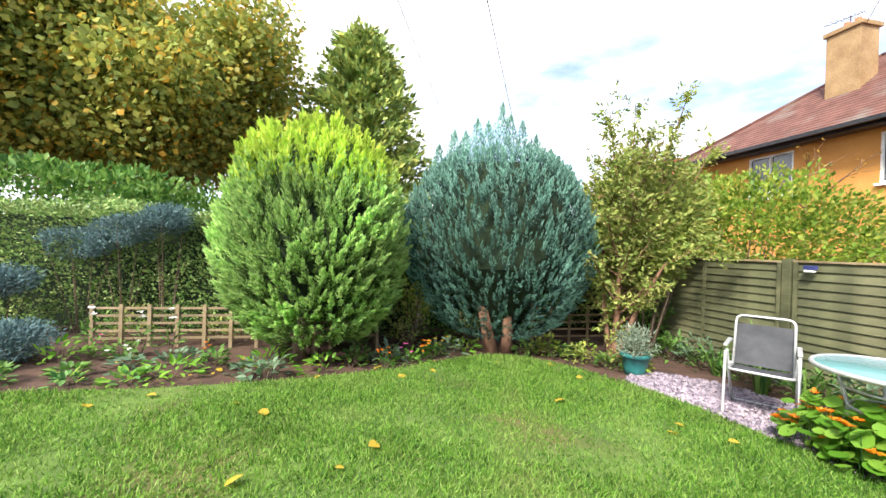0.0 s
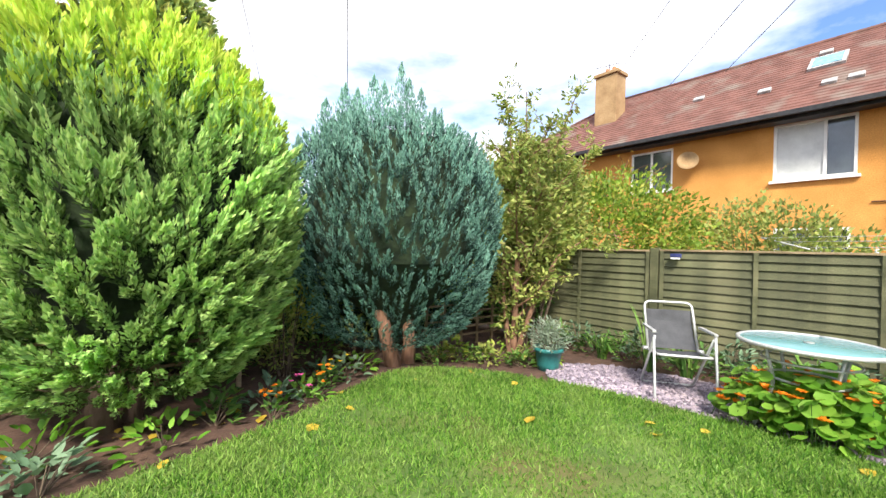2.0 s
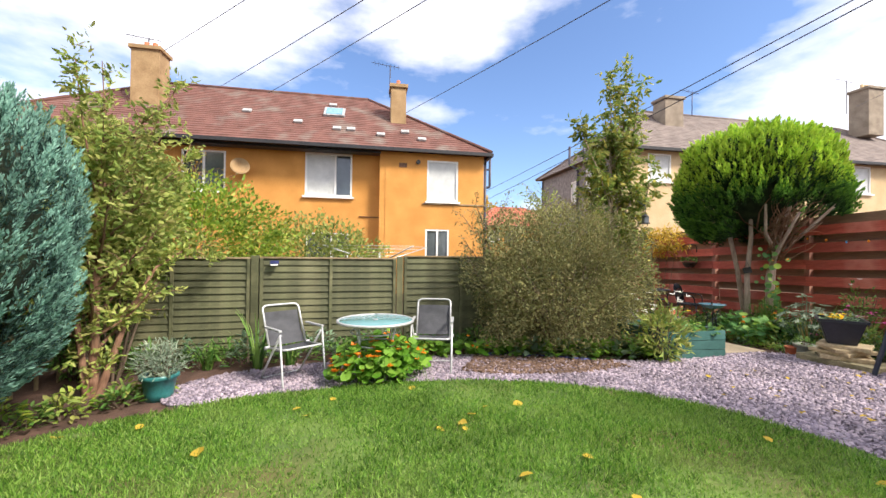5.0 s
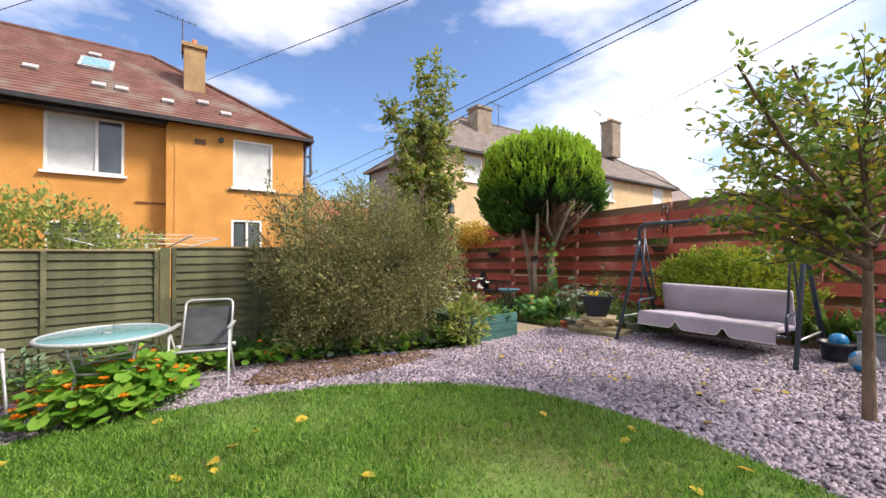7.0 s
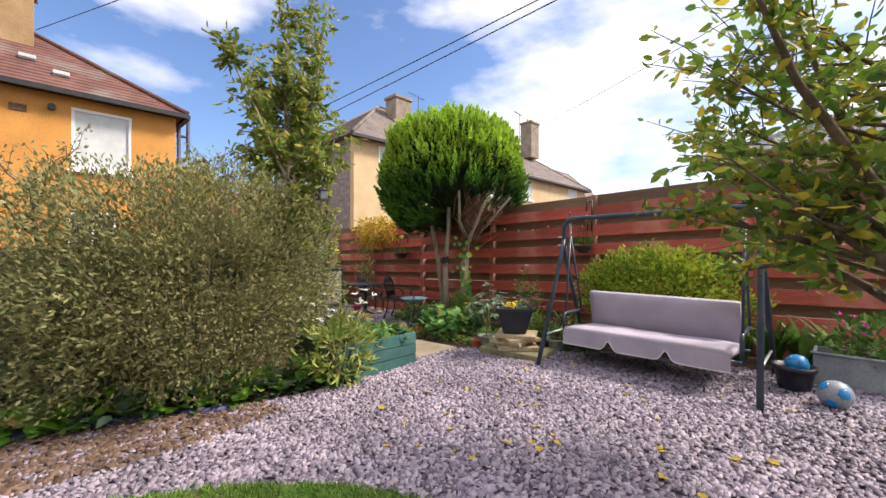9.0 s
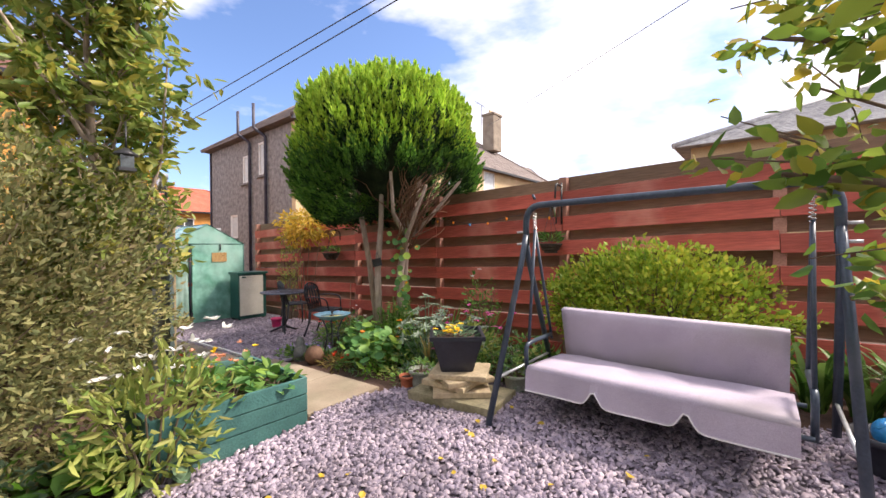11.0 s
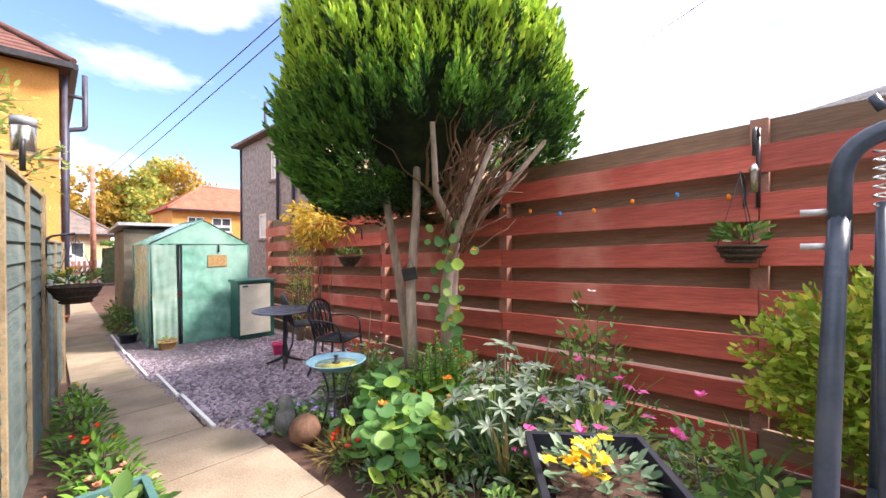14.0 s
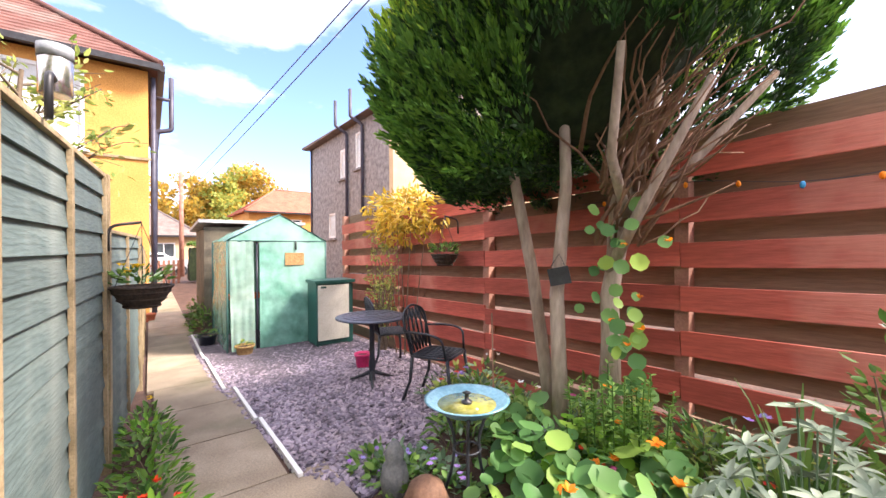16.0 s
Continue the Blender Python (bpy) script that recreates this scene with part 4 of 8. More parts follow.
# ---- conifers and trees ----
def plumes(n, centre, rx, ry, z0, z1, length, wide, per, pw=2.4, egg=0.0, up=1.0, lobes=0.05, seed=1, bare=None, under=0):
    """Flame-shaped feathery sprays over a clipped conifer. Returns leaf points, directions, lengths, place along the spray and height fraction."""
    r = np.random.default_rng(seed)
    ff = np.linspace(0.01, 0.99, 400)
    dens = np.maximum(0.02, 1 - np.abs(2 * ff - 1 + egg) ** pw) ** (1 / pw) + 0.15
    cum = np.cumsum(dens) / dens.sum()
    f = np.clip(np.interp((np.arange(n) + 0.5) / n, cum, ff) + r.normal(0, 0.012, n), 0.005, 0.995)
    a = np.arange(n) * 2.399963 + r.normal(0, 0.10, n)
    if bare is not None:
        ok = ~bare(f, a)
        f, a = f[ok], a[ok]
        n = len(f)
    prof = np.maximum(0.02, 1 - np.abs(2 * f - 1 + egg) ** pw) ** (1 / pw)
    bulge = 1 + lobes * np.sin(3 * a + 1.3 * seed) + lobes * np.sin(5 * a + 9 * f) + r.normal(0, 0.03, n)
    surf = np.stack([centre[0] + rx * prof * bulge * np.cos(a), centre[1] + ry * prof * bulge * np.sin(a), z0 + (z1 - z0) * f], 1)
    if under:
        rr, ga = np.sqrt(r.random(under)) * 0.8, r.uniform(0, 2 * np.pi, under)
        if bare is not None:
            ok = ~(bare(np.full(under, 0.02), ga) & (rr > 0.12))
            rr, ga = rr[ok], ga[ok]
        low = np.stack([centre[0] + rx * rr * np.cos(ga), centre[1] + ry * rr * np.sin(ga), z0 + 0.04 + 0.35 * (0.8 - rr) + r.uniform(0, 0.16, len(rr))], 1)
        surf, a, f = np.vstack([surf, low]), np.concatenate([a, ga]), np.concatenate([f, np.full(len(rr), 0.02)])
        n = len(f)
    out = np.stack([np.cos(a), np.sin(a), np.zeros(n)], 1)
    axis = unit(out * (0.85 - 0.55 * f)[:, None] + np.array([0, 0, 1.0]) * (up * (0.25 + 1.1 * f))[:, None] + r.normal(0, 0.16, (n, 3)))
    ln = length * r.uniform(0.7, 1.25, n) * (1 + 0.35 * np.maximum(0, f - 0.6) / 0.4)
    base = surf - axis * (ln * 0.62)[:, None]
    k = r.random((n, per)) ** 0.85
    s = unit(np.cross(axis, r.normal(size=(n, 3))))
    u = np.cross(axis, s)
    phi = r.uniform(0, 2 * np.pi, (n, per))
    side = np.cos(phi)[..., None] * s[:, None, :] + np.sin(phi)[..., None] * u[:, None, :] * 0.55
    lat = wide * ln[:, None] * (1 - k) ** 0.75 * np.minimum(1, 0.35 + 2 * k) * np.sqrt(r.random((n, per)))
    p = base[:, None, :] + axis[:, None, :] * (ln[:, None] * k)[..., None] + side * lat[..., None]
    d = axis[:, None, :] + side * (0.8 * (1 - k) + 0.1)[..., None] + r.normal(0, 0.15, (n, per, 3))
    L = ln[:, None] * 0.17 * r.uniform(0.65, 1.35, (n, per))
    return p.reshape(-1, 3), d.reshape(-1, 3), L.reshape(-1), (k + r.normal(0, 0.14, k.shape)).reshape(-1), (f[:, None] + 0.1 * (k - 0.5) + r.normal(0, 0.05, k.shape)).reshape(-1)


def core(centre, rx, ry, z0, z1, scale, pw=2.4, egg=0.0):
    bm = bmesh.new()
    prof = []
    for i in range(1, 16):
        f = i / 16
        prof.append((scale * min(1.0, 0.2 + 2.0 * f) * max(0.02, 1 - abs(2 * f - 1 + egg) ** pw) ** (1 / pw), z0 + (z1 - z0) * f))
    rings = []
    for r, z in prof:
        rings.append([bm.verts.new((centre[0] + rx * r * math.cos(2 * math.pi * k / 24) * (1 + 0.12 * noise.noise(Vector((k, z * 3, 1)))), centre[1] + ry * r * math.sin(2 * math.pi * k / 24) * (1 + 0.12 * noise.noise(Vector((k, z * 3, 5)))), z)) for k in range(24)])
    for a, b in zip(rings, rings[1:]):
        for k in range(24):
            bm.faces.new((a[k], a[(k + 1) % 24], b[(k + 1) % 24], b[k]))
    bm.faces.new(rings[0][::-1])
    bm.faces.new(rings[-1])
    return bm


def clipped_conifer(name, label, centre, rx, ry, z0, z1, old, fresh, lit_tip_leaf, lit_top_at, tufts, length, wide, per, trunks, bark, seed, egg=0.0, pw=2.4, core_scale=0.8, core_lift=0.05, up=1.0, lobes=0.05, bare=None, slim=0.34, under=0):
    t = empty(name, label, "tree", (centre[0], centre[1], gz(*centre)))
    inv = t.matrix_world.inverted()
    def keep(ob):
        ob.matrix_parent_inverse = inv
        return ob
    # Solid stand-in for inner foliage, its near-black colour painting the crown's inner shade.
    keep(part("inner_foliage_shade", core(centre, rx, ry, z0 + core_lift, z1 - 0.08, core_scale, pw, egg), CORE_SHADE_GREEN, t, "solid inner foliage core, near-black for the shade inside the crown"))
    p, d, L, k, f = plumes(tufts, centre, rx, ry, z0, z1, length, wide, per, pw, egg, up, lobes, seed, bare, under)
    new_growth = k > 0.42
    # Upper leaves go yellower and lighter: sun on the crown top, put into colour.
    top = new_growth & (f > lit_top_at)
    for nm, sel, m in (("old_foliage", ~new_growth, old), ("crown", new_growth & ~top, fresh), ("crown_top", top, lit_tip_leaf)):
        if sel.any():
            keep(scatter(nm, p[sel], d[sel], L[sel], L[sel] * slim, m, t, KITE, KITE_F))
    for pts, r0, r1 in trunks:
        n = len(pts)
        keep(part("trunk" if r0 > 0.03 else "branch", tubem(pts, [r0 + (r1 - r0) * i / (n - 1) for i in range(n)], 9 if r0 > 0.03 else 6), bark if r0 > 0.03 else BARK_RED, t))
    return t


g0 = gz(-0.65, 4.85)
clipped_conifer("golden_cypress", "clipped rounded golden-green cypress on a short trunk", (-0.56, 4.95), 0.98, 0.95, 0.40, 2.92, L_CYP1_OLD, L_CYP1, L_CYP1_LIT_TIP, 0.74, 1750, 0.29, 0.235, 96,
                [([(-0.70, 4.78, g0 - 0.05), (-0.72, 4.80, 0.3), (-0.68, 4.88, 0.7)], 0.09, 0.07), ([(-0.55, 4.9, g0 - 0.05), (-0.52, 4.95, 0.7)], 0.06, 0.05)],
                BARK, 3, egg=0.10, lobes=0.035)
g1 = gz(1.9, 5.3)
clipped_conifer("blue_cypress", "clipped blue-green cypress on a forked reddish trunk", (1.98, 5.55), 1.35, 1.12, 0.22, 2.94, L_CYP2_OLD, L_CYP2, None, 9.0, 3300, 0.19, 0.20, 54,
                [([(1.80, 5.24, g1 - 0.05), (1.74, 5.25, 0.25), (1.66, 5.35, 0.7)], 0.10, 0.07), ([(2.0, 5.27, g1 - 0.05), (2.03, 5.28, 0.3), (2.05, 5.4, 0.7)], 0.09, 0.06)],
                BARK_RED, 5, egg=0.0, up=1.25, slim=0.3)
# pointed tops of the blue cypress
bt = bpy.data.objects["blue_cypress"]
spires = [(0.98, 5.40, 2.36, 0.55), (1.20, 5.42, 2.58, 0.56), (1.38, 5.5, 2.66, 0.5), (1.52, 5.38, 2.70, 0.62), (1.72, 5.5, 2.78, 0.56), (1.90, 5.42, 2.86, 0.74), (2.04, 5.46, 2.80, 0.66), (2.24, 5.48, 2.74, 0.66), (2.46, 5.48, 2.62, 0.58), (2.70, 5.48, 2.46, 0.55), (2.9, 5.5, 2.28, 0.45)]
pp, dd, ll = [], [], []
for x, y, z, h in spires:
    k = rng.random(520)
    a = rng.uniform(0, 2 * np.pi, 520)
    wob = 0.19 * (1 - k) ** 0.8 * np.sqrt(rng.random(520)) * (1 + 0.25 * np.sin(3 * a + 20 * k))
    pp.append(np.array([x, y, z]) + np.stack([wob * np.cos(a), wob * np.sin(a), k * h], 1))
    dd.append(np.stack([np.cos(a) * 0.5 * (1.1 - k), np.sin(a) * 0.5 * (1.1 - k), np.full(520, 1.0)], 1))
    ll.append(0.045 * rng.uniform(0.7, 1.4, 520))
ob = scatter("crown_top", np.vstack(pp), np.vstack(dd), np.concatenate(ll), np.concatenate(ll) * 0.3, L_CYP2, bt, KITE, KITE_F)
ob.matrix_parent_inverse = bt.matrix_world.inverted()

tg = gz(4.9, -5.2)
th_trunks = [([(4.80, -5.22, tg - 0.05), (4.82, -5.22, 1.2), (4.75, -5.3, 1.75), (4.6, -5.4, 2.5), (4.75, -5.4, 3.2)], 0.065, 0.03),
             ([(5.02, -5.0, tg - 0.05), (5.06, -5.0, 1.2), (5.0, -5.02, 1.9), (5.12, -5.15, 3.1)], 0.055, 0.03),
             ([(5.15, -5.12, tg - 0.05), (5.3, -5.05, 1.3), (5.5, -5.0, 2.3), (5.5, -5.1, 3.0)], 0.05, 0.03),
             ([(4.95, -5.35, tg - 0.05), (4.9, -5.4, 1.3), (4.9, -5.5, 2.4), (5.0, -5.45, 3.1)], 0.06, 0.03),
             ([(4.82, -5.22, 1.35), (4.55, -5.12, 1.75), (4.2, -5.1, 2.35)], 0.04, 0.02),
             ([(4.78, -5.26, 1.6), (4.5, -5.5, 1.95), (4.1, -5.75, 2.5)], 0.04, 0.02),
             ([(4.7, -5.2, 1.7), (4.62, -4.9, 2.0), (4.45, -4.7, 2.5)], 0.035, 0.02)]
for i in range(64):
    a = rng.uniform(0.6, 1.25) * math.pi if i < 48 else rng.uniform(0, 2 * math.pi)
    p = Vector((4.72 + rng.normal(0, 0.07), -5.22 + rng.normal(0, 0.07), rng.uniform(1.5, 2.15)))
    reach, rise = rng.uniform(0.25, 0.75), rng.uniform(0.25, 0.8)
    pts = [p]
    for k in range(1, 6):
        q = k / 5
        pts.append(p + Vector((reach * q * math.cos(a + 0.3 * q), reach * q * math.sin(a + 0.3 * q), rise * q ** 0.8)) + Vector((rng.normal(0, 0.02), rng.normal(0, 0.02), rng.normal(0, 0.02))))
    th_trunks.append((pts, rng.uniform(0.007, 0.017), 0.003))


def thuja_bare(f, a):
    """The low side towards the bed has lost its foliage."""
    facing = np.cos(a - 2.85)
    return (f < 0.30 * np.clip((facing - 0.45) * 3, 0, 1)) & (facing > 0.45)


clipped_conifer("ball_thuja", "ball-headed thuja on bare twisted multiple stems", (5.2, -5.31), 1.26, 1.22, 1.90, 4.08, L_THUJA_OLD, L_THUJA, L_THUJA_LIT_TIP, 0.46, 2300, 0.30, 0.22, 76, th_trunks, BARK_PALE, 8, egg=0.14, pw=2.9, core_scale=0.74, core_lift=0.2, up=1.3, lobes=0.04, bare=thuja_bare, under=480)


def branchy(base, top_r, height, limbs, twigs, seed, lean=(0, 0), spread=0.6, start=0.3, upward=0.8):
    """Limbs and twigs of a small tree: curves, and points with directions for the leaves."""
    r = np.random.default_rng(seed)
    tubes, tips = [], []
    bx, by, bz = base
    trunk_top = Vector((bx + lean[0], by + lean[1], bz + height))
    trunk = [Vector((bx, by, bz - 0.05)), Vector((bx + lean[0] * 0.3, by + lean[1] * 0.3, bz + height * 0.35)), Vector((bx + lean[0] * 0.7, by + lean[1] * 0.7, bz + height * 0.7)), trunk_top]
    tubes.append((trunk, top_r, top_r * 0.35))
    for i in range(limbs):
        f = start + (1 - start) * (i + 0.5) / limbs
        o = trunk[0].lerp(trunk_top, f)
        o = Vector((bx + lean[0] * f, by + lean[1] * f, bz + height * f))
        a = i * 2.4 + r.uniform(-0.5, 0.5)
        ln = spread * r.uniform(0.7, 1.2) * (1.15 - 0.6 * f)
        m = o + Vector((math.cos(a) * ln * 0.5, math.sin(a) * ln * 0.5, ln * upward * 0.35))
        e = o + Vector((math.cos(a) * ln, math.sin(a) * ln, ln * upward))
        tubes.append(([o, m, e], top_r * 0.45 * (1.1 - 0.5 * f), top_r * 0.12))
        for j in range(twigs):
            g = r.uniform(0.2, 1.0)
            q = o.lerp(m, g * 2) if g < 0.5 else m.lerp(e, g * 2 - 1)
            dv = Vector((math.cos(a) + r.normal(0, 0.8), math.sin(a) + r.normal(0, 0.8), upward + r.normal(0, 0.5))).normalized()
            tl = spread * r.uniform(0.25, 0.55)
            w = q + dv * tl
            tubes.append(([q, q.lerp(w, 0.5) + Vector((0, 0, 0.03)), w], top_r * 0.10, top_r * 0.05))
            tips.append((q, w))
    return tubes, tips


def leafy(tips, per, size, r, jitter=0.03, droop=0.0):
    p, d = [], []
    for q, w in tips:
        ax = (w - q)
        for k in np.linspace(0.12, 1.0, per):
            c = q + ax * k
            p.append((c.x + r.normal(0, jitter), c.y + r.normal(0, jitter), c.z + r.normal(0, jitter)))
            v = ax.normalized() * 0.6 + Vector((r.normal(0, 0.7), r.normal(0, 0.7), r.normal(0, 0.5) - droop))
            d.append(v)
    p, d = np.array(p), np.array(d)
    L = size * r.uniform(0.6, 1.3, len(p))
    return p, d, L


def small_tree(name, label, base, top_r, height, limbs, twigs, per, leaf_size, leaf, bark, seed, lean=(0, 0), spread=0.6, start=0.3, upward=0.8, extra=None, droop=0.1, width=0.55):
    t = empty(name, label, "tree", base)
    inv = t.matrix_world.inverted()
    tubes, tips = branchy(base, top_r, height, limbs, twigs, seed, lean, spread, start, upward)
    if extra:
        for pts, r0, r1, n in extra:
            tubes.append(([Vector(p) for p in pts], r0, r1))
            v = [Vector(p) for p in pts]
            for i in range(n):
                k = random.uniform(0.15, 1.0) * (len(v) - 1)
                j = min(int(k), len(v) - 2)
                q = v[j].lerp(v[j + 1], k - j)
                tips.append((q, q + Vector((random.gauss(0, 0.14), random.gauss(0, 0.14), random.gauss(0.1, 0.12)))))
    trunkm = bmesh.new()
    limbm = bmesh.new()
    for i, (pts, a, b) in enumerate(tubes):
        n = len(pts)
        tube(trunkm if i == 0 else limbm, pts, [a + (b - a) * k / (n - 1) for k in range(n)], 9 if i == 0 else 5, cap=False)
    for o in (part("trunk", trunkm, bark, t), part("branching", limbm, bark, t)):
        o.matrix_parent_inverse = inv
    p, d, L = leafy(tips, per, leaf_size, np.random.default_rng(seed + 9), droop=droop)
    o = scatter("crown", p, d, L, L * width, leaf, t)
    o.matrix_parent_inverse = inv
    return t


def shrub(name, label, centre, radius, n, size, leaf, stems=10, seed=1, shell=0.35, width=0.55, stem_mat=None, up=0.4, floor_z=None, cat="shrub", lumps=0):
    """A leafy shrub: stems from one base, leaves through an uneven crown."""
    r = np.random.default_rng(seed)
    base = (centre[0], centre[1], gz(centre[0], centre[1]) if floor_z is None else floor_z)
    t = empty(name, label, cat, base)
    inv = t.matrix_world.inverted()
    bm = bmesh.new()
    for i in range(stems):
        a, f = i * 2.4, r.uniform(0.3, 0.95)
        e = Vector((centre[0] + radius[0] * f * math.cos(a), centre[1] + radius[1] * f * math.sin(a), centre[2] + radius[2] * r.uniform(0.0, 0.9) * math.sqrt(max(0.05, 1 - f * f))))
        b = Vector(base) + Vector((0.12 * math.cos(a) * min(1, radius[0]), 0.12 * math.sin(a) * min(1, radius[0]), -0.03))
        m = b.lerp(e, 0.5) + Vector((0, 0, 0.12 * radius[2]))
        tube(bm, [b, m, e], [0.016 * radius[2] + 0.004, 0.009 * radius[2] + 0.003, 0.003], 5, cap=False)
    if stems:
        part("stem", bm, stem_mat or TWIG, t).matrix_parent_inverse = inv
    d = unit(r.normal(size=(n, 3)))
    rad = shell + (1 - shell) * r.random(n) ** 0.6
    bul = np.array([1 + 0.22 * noise.noise(Vector((q[0] * 2.2 + seed, q[1] * 2.2, q[2] * 2.2))) + 0.14 * noise.noise(Vector((q[0] * 6, q[1] * 6 + seed, q[2] * 6))) for q in d])
    p = np.asarray(centre) + d * (rad * bul)[:, None] * np.asarray(radius)
    p[:, 2] = np.maximum(p[:, 2], base[2] + 0.03)
    gap = np.array([noise.noise(Vector((q[0] * 2.6 + seed, q[1] * 2.6, q[2] * 3.4))) for q in p])
    keep = gap + 0.45 * r.random(n) > -0.06
    p, d = p[keep], d[keep]
    n = len(p)
    way = d * 0.8 + r.normal(0, 0.6, (n, 3)) + np.array([0, 0, up])
    L = size * r.uniform(0.6, 1.35, n)
    shape = (KITE, KITE_F) if n > 6000 else (LEAF, LEAF_F)
    scatter("foliage", p, way, L, L * width, leaf, t, *shape).matrix_parent_inverse = inv
    return t


# ---- far side of the garden: hedge, tall trees ----
def hedge_block(name, label, x0, x1, y0, y1, top, n, leaf, size, seed, rough=0.12):
    r = np.random.default_rng(seed)
    t = empty(name, label, "hedge", ((x0 + x1) / 2, (y0 + y1) / 2, gz((x0 + x1) / 2, y0)))
    inv = t.matrix_world.inverted()
    # Solid block inside the hedge; its dark colour stands in for shade.
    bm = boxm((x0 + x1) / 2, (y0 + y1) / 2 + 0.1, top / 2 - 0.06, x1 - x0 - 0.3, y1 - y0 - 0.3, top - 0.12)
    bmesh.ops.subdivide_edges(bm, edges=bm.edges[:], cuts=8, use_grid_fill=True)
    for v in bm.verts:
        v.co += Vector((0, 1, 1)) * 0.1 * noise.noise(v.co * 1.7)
    part("inner_foliage_shade", bm, CORE_SHADE_GREEN, t).matrix_parent_inverse = inv
    k = r.random(n)
    x = r.uniform(x0, x1, n)
    front = k < 0.62
    y = np.where(front, y0, r.uniform(y0, y1, n))
    z = np.where(front, r.uniform(0.1, top, n), top)
    wob = np.array([noise.noise(Vector((a * 1.3, c * 1.3 + b, seed))) for a, b, c in zip(x, y, z)])
    y = y + np.where(front, rough * wob + r.normal(0, 0.03, n), 0)
    z = z + np.where(front, 0, rough * 1.6 * wob + r.normal(0, 0.04, n))
    d = np.stack([r.normal(0, 0.6, n), np.where(front, -0.8, 0) + r.normal(0, 0.4, n), 0.5 + r.normal(0, 0.4, n)], 1)
    L = size * r.uniform(0.6, 1.3, n)
    scatter("foliage", np.stack([x, y, z], 1), d, L, L * 0.7, leaf, t, KITE, KITE_F).matrix_parent_inverse = inv
    return t


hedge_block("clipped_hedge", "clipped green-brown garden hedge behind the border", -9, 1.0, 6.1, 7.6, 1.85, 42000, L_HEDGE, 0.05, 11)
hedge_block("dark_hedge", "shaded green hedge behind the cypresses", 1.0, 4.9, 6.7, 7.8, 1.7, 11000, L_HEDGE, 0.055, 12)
shrub("broad_leaved_shrub", "large green broad-leaved shrub rising over the hedge", (-5.3, 7.6, 1.9), (2.6, 1.1, 0.85), 9000, 0.12, L_BED, 10, 21, 0.6)
shrub("dark_leaved_shrub", "dark green leafy shrub behind the hedge", (-3.2, 8.0, 1.6), (1.8, 1.0, 0.85), 4500, 0.11, L_BED, 8, 22, 0.6)
for i, (jx, jy, jz, jr) in enumerate(((-3.62, 5.95, 1.42, 0.42), (-3.12, 5.95, 1.60, 0.36), (-2.62, 5.95, 1.76, 0.34), (-4.15, 5.5, 0.95, 0.36), (-3.4, 4.55, 0.46, 0.42))):
    shrub("blue_juniper", "spreading blue-grey juniper against the hedge", (jx, jy, jz), (jr, 0.34, 0.2), 5200, 0.045, L_JUNIPER, 5, 31 + i, 0.1, 0.3, BARK)


def tall_tree(name, label, base, height, crown_c, crown_r, n, size, leaf, seed, clumps=60, trunk_r=0.4, bark=BARK, group=""):
    r = np.random.default_rng(seed)
    t = empty(name, label, "tree", base, 0, group)
    inv = t.matrix_world.inverted()
    bx, by, bz = base
    trunkm = tubem([(bx, by, bz - 0.1), (bx + 0.1, by, bz + height * 0.3), (bx, by + 0.1, bz + height * 0.6), (bx, by, bz + height * 0.88)], [trunk_r, trunk_r * 0.8, trunk_r * 0.5, trunk_r * 0.15], 10)
    part("trunk", trunkm, bark, t).matrix_parent_inverse = inv
    c, s = np.asarray(crown_c), np.asarray(crown_r)
    d = unit(r.normal(size=(clumps, 3)))
    cl = c + d * (r.uniform(0.35, 0.95, clumps))[:, None] * s
    limbs = bmesh.new()
    for q in cl[::2]:
        o = Vector((bx, by, bz + height * r.uniform(0.25, 0.7)))
        tube(limbs, [o, o.lerp(Vector(q), 0.55) + Vector((0, 0, 0.3)), Vector(q)], [trunk_r * 0.3, trunk_r * 0.15, trunk_r * 0.05], 5, cap=False)
    part("branching", limbs, bark, t).matrix_parent_inverse = inv
    per = n // clumps
    sub = s.mean() * 0.30
    off = unit(r.normal(size=(clumps, per, 3))) * (sub * r.random((clumps, per, 1)) ** 0.45) * np.array([1.15, 1.15, 0.75])
    p = (cl[:, None, :] + off).reshape(-1, 3)
    way = unit(off).reshape(-1, 3) * 0.6 + r.normal(0, 0.6, (len(p), 3)) + np.array([0, 0, -0.2])
    L = size * r.uniform(0.6, 1.3, len(p))
    scatter("crown", p, way, L, L * 0.85, leaf, t, KITE, KITE_F).matrix_parent_inverse = inv
    return t


tall_tree("maple_tree", "large spreading green tree turning yellow and rust in autumn", (-8.5, 16, 0), 12, (-8.6, 15.5, 6.8), (6.1, 4.0, 4.6), 105000, 0.20, L_TREE, 41, 150, 0.4)
tall_tree("broad_tree", "tall green broad-leaved tree in early autumn colour", (-16, 13, 0), 11, (-14.5, 12, 6.5), (5.5, 4.0, 4.6), 40000, 0.25, L_TREE, 42, 90, 0.35)


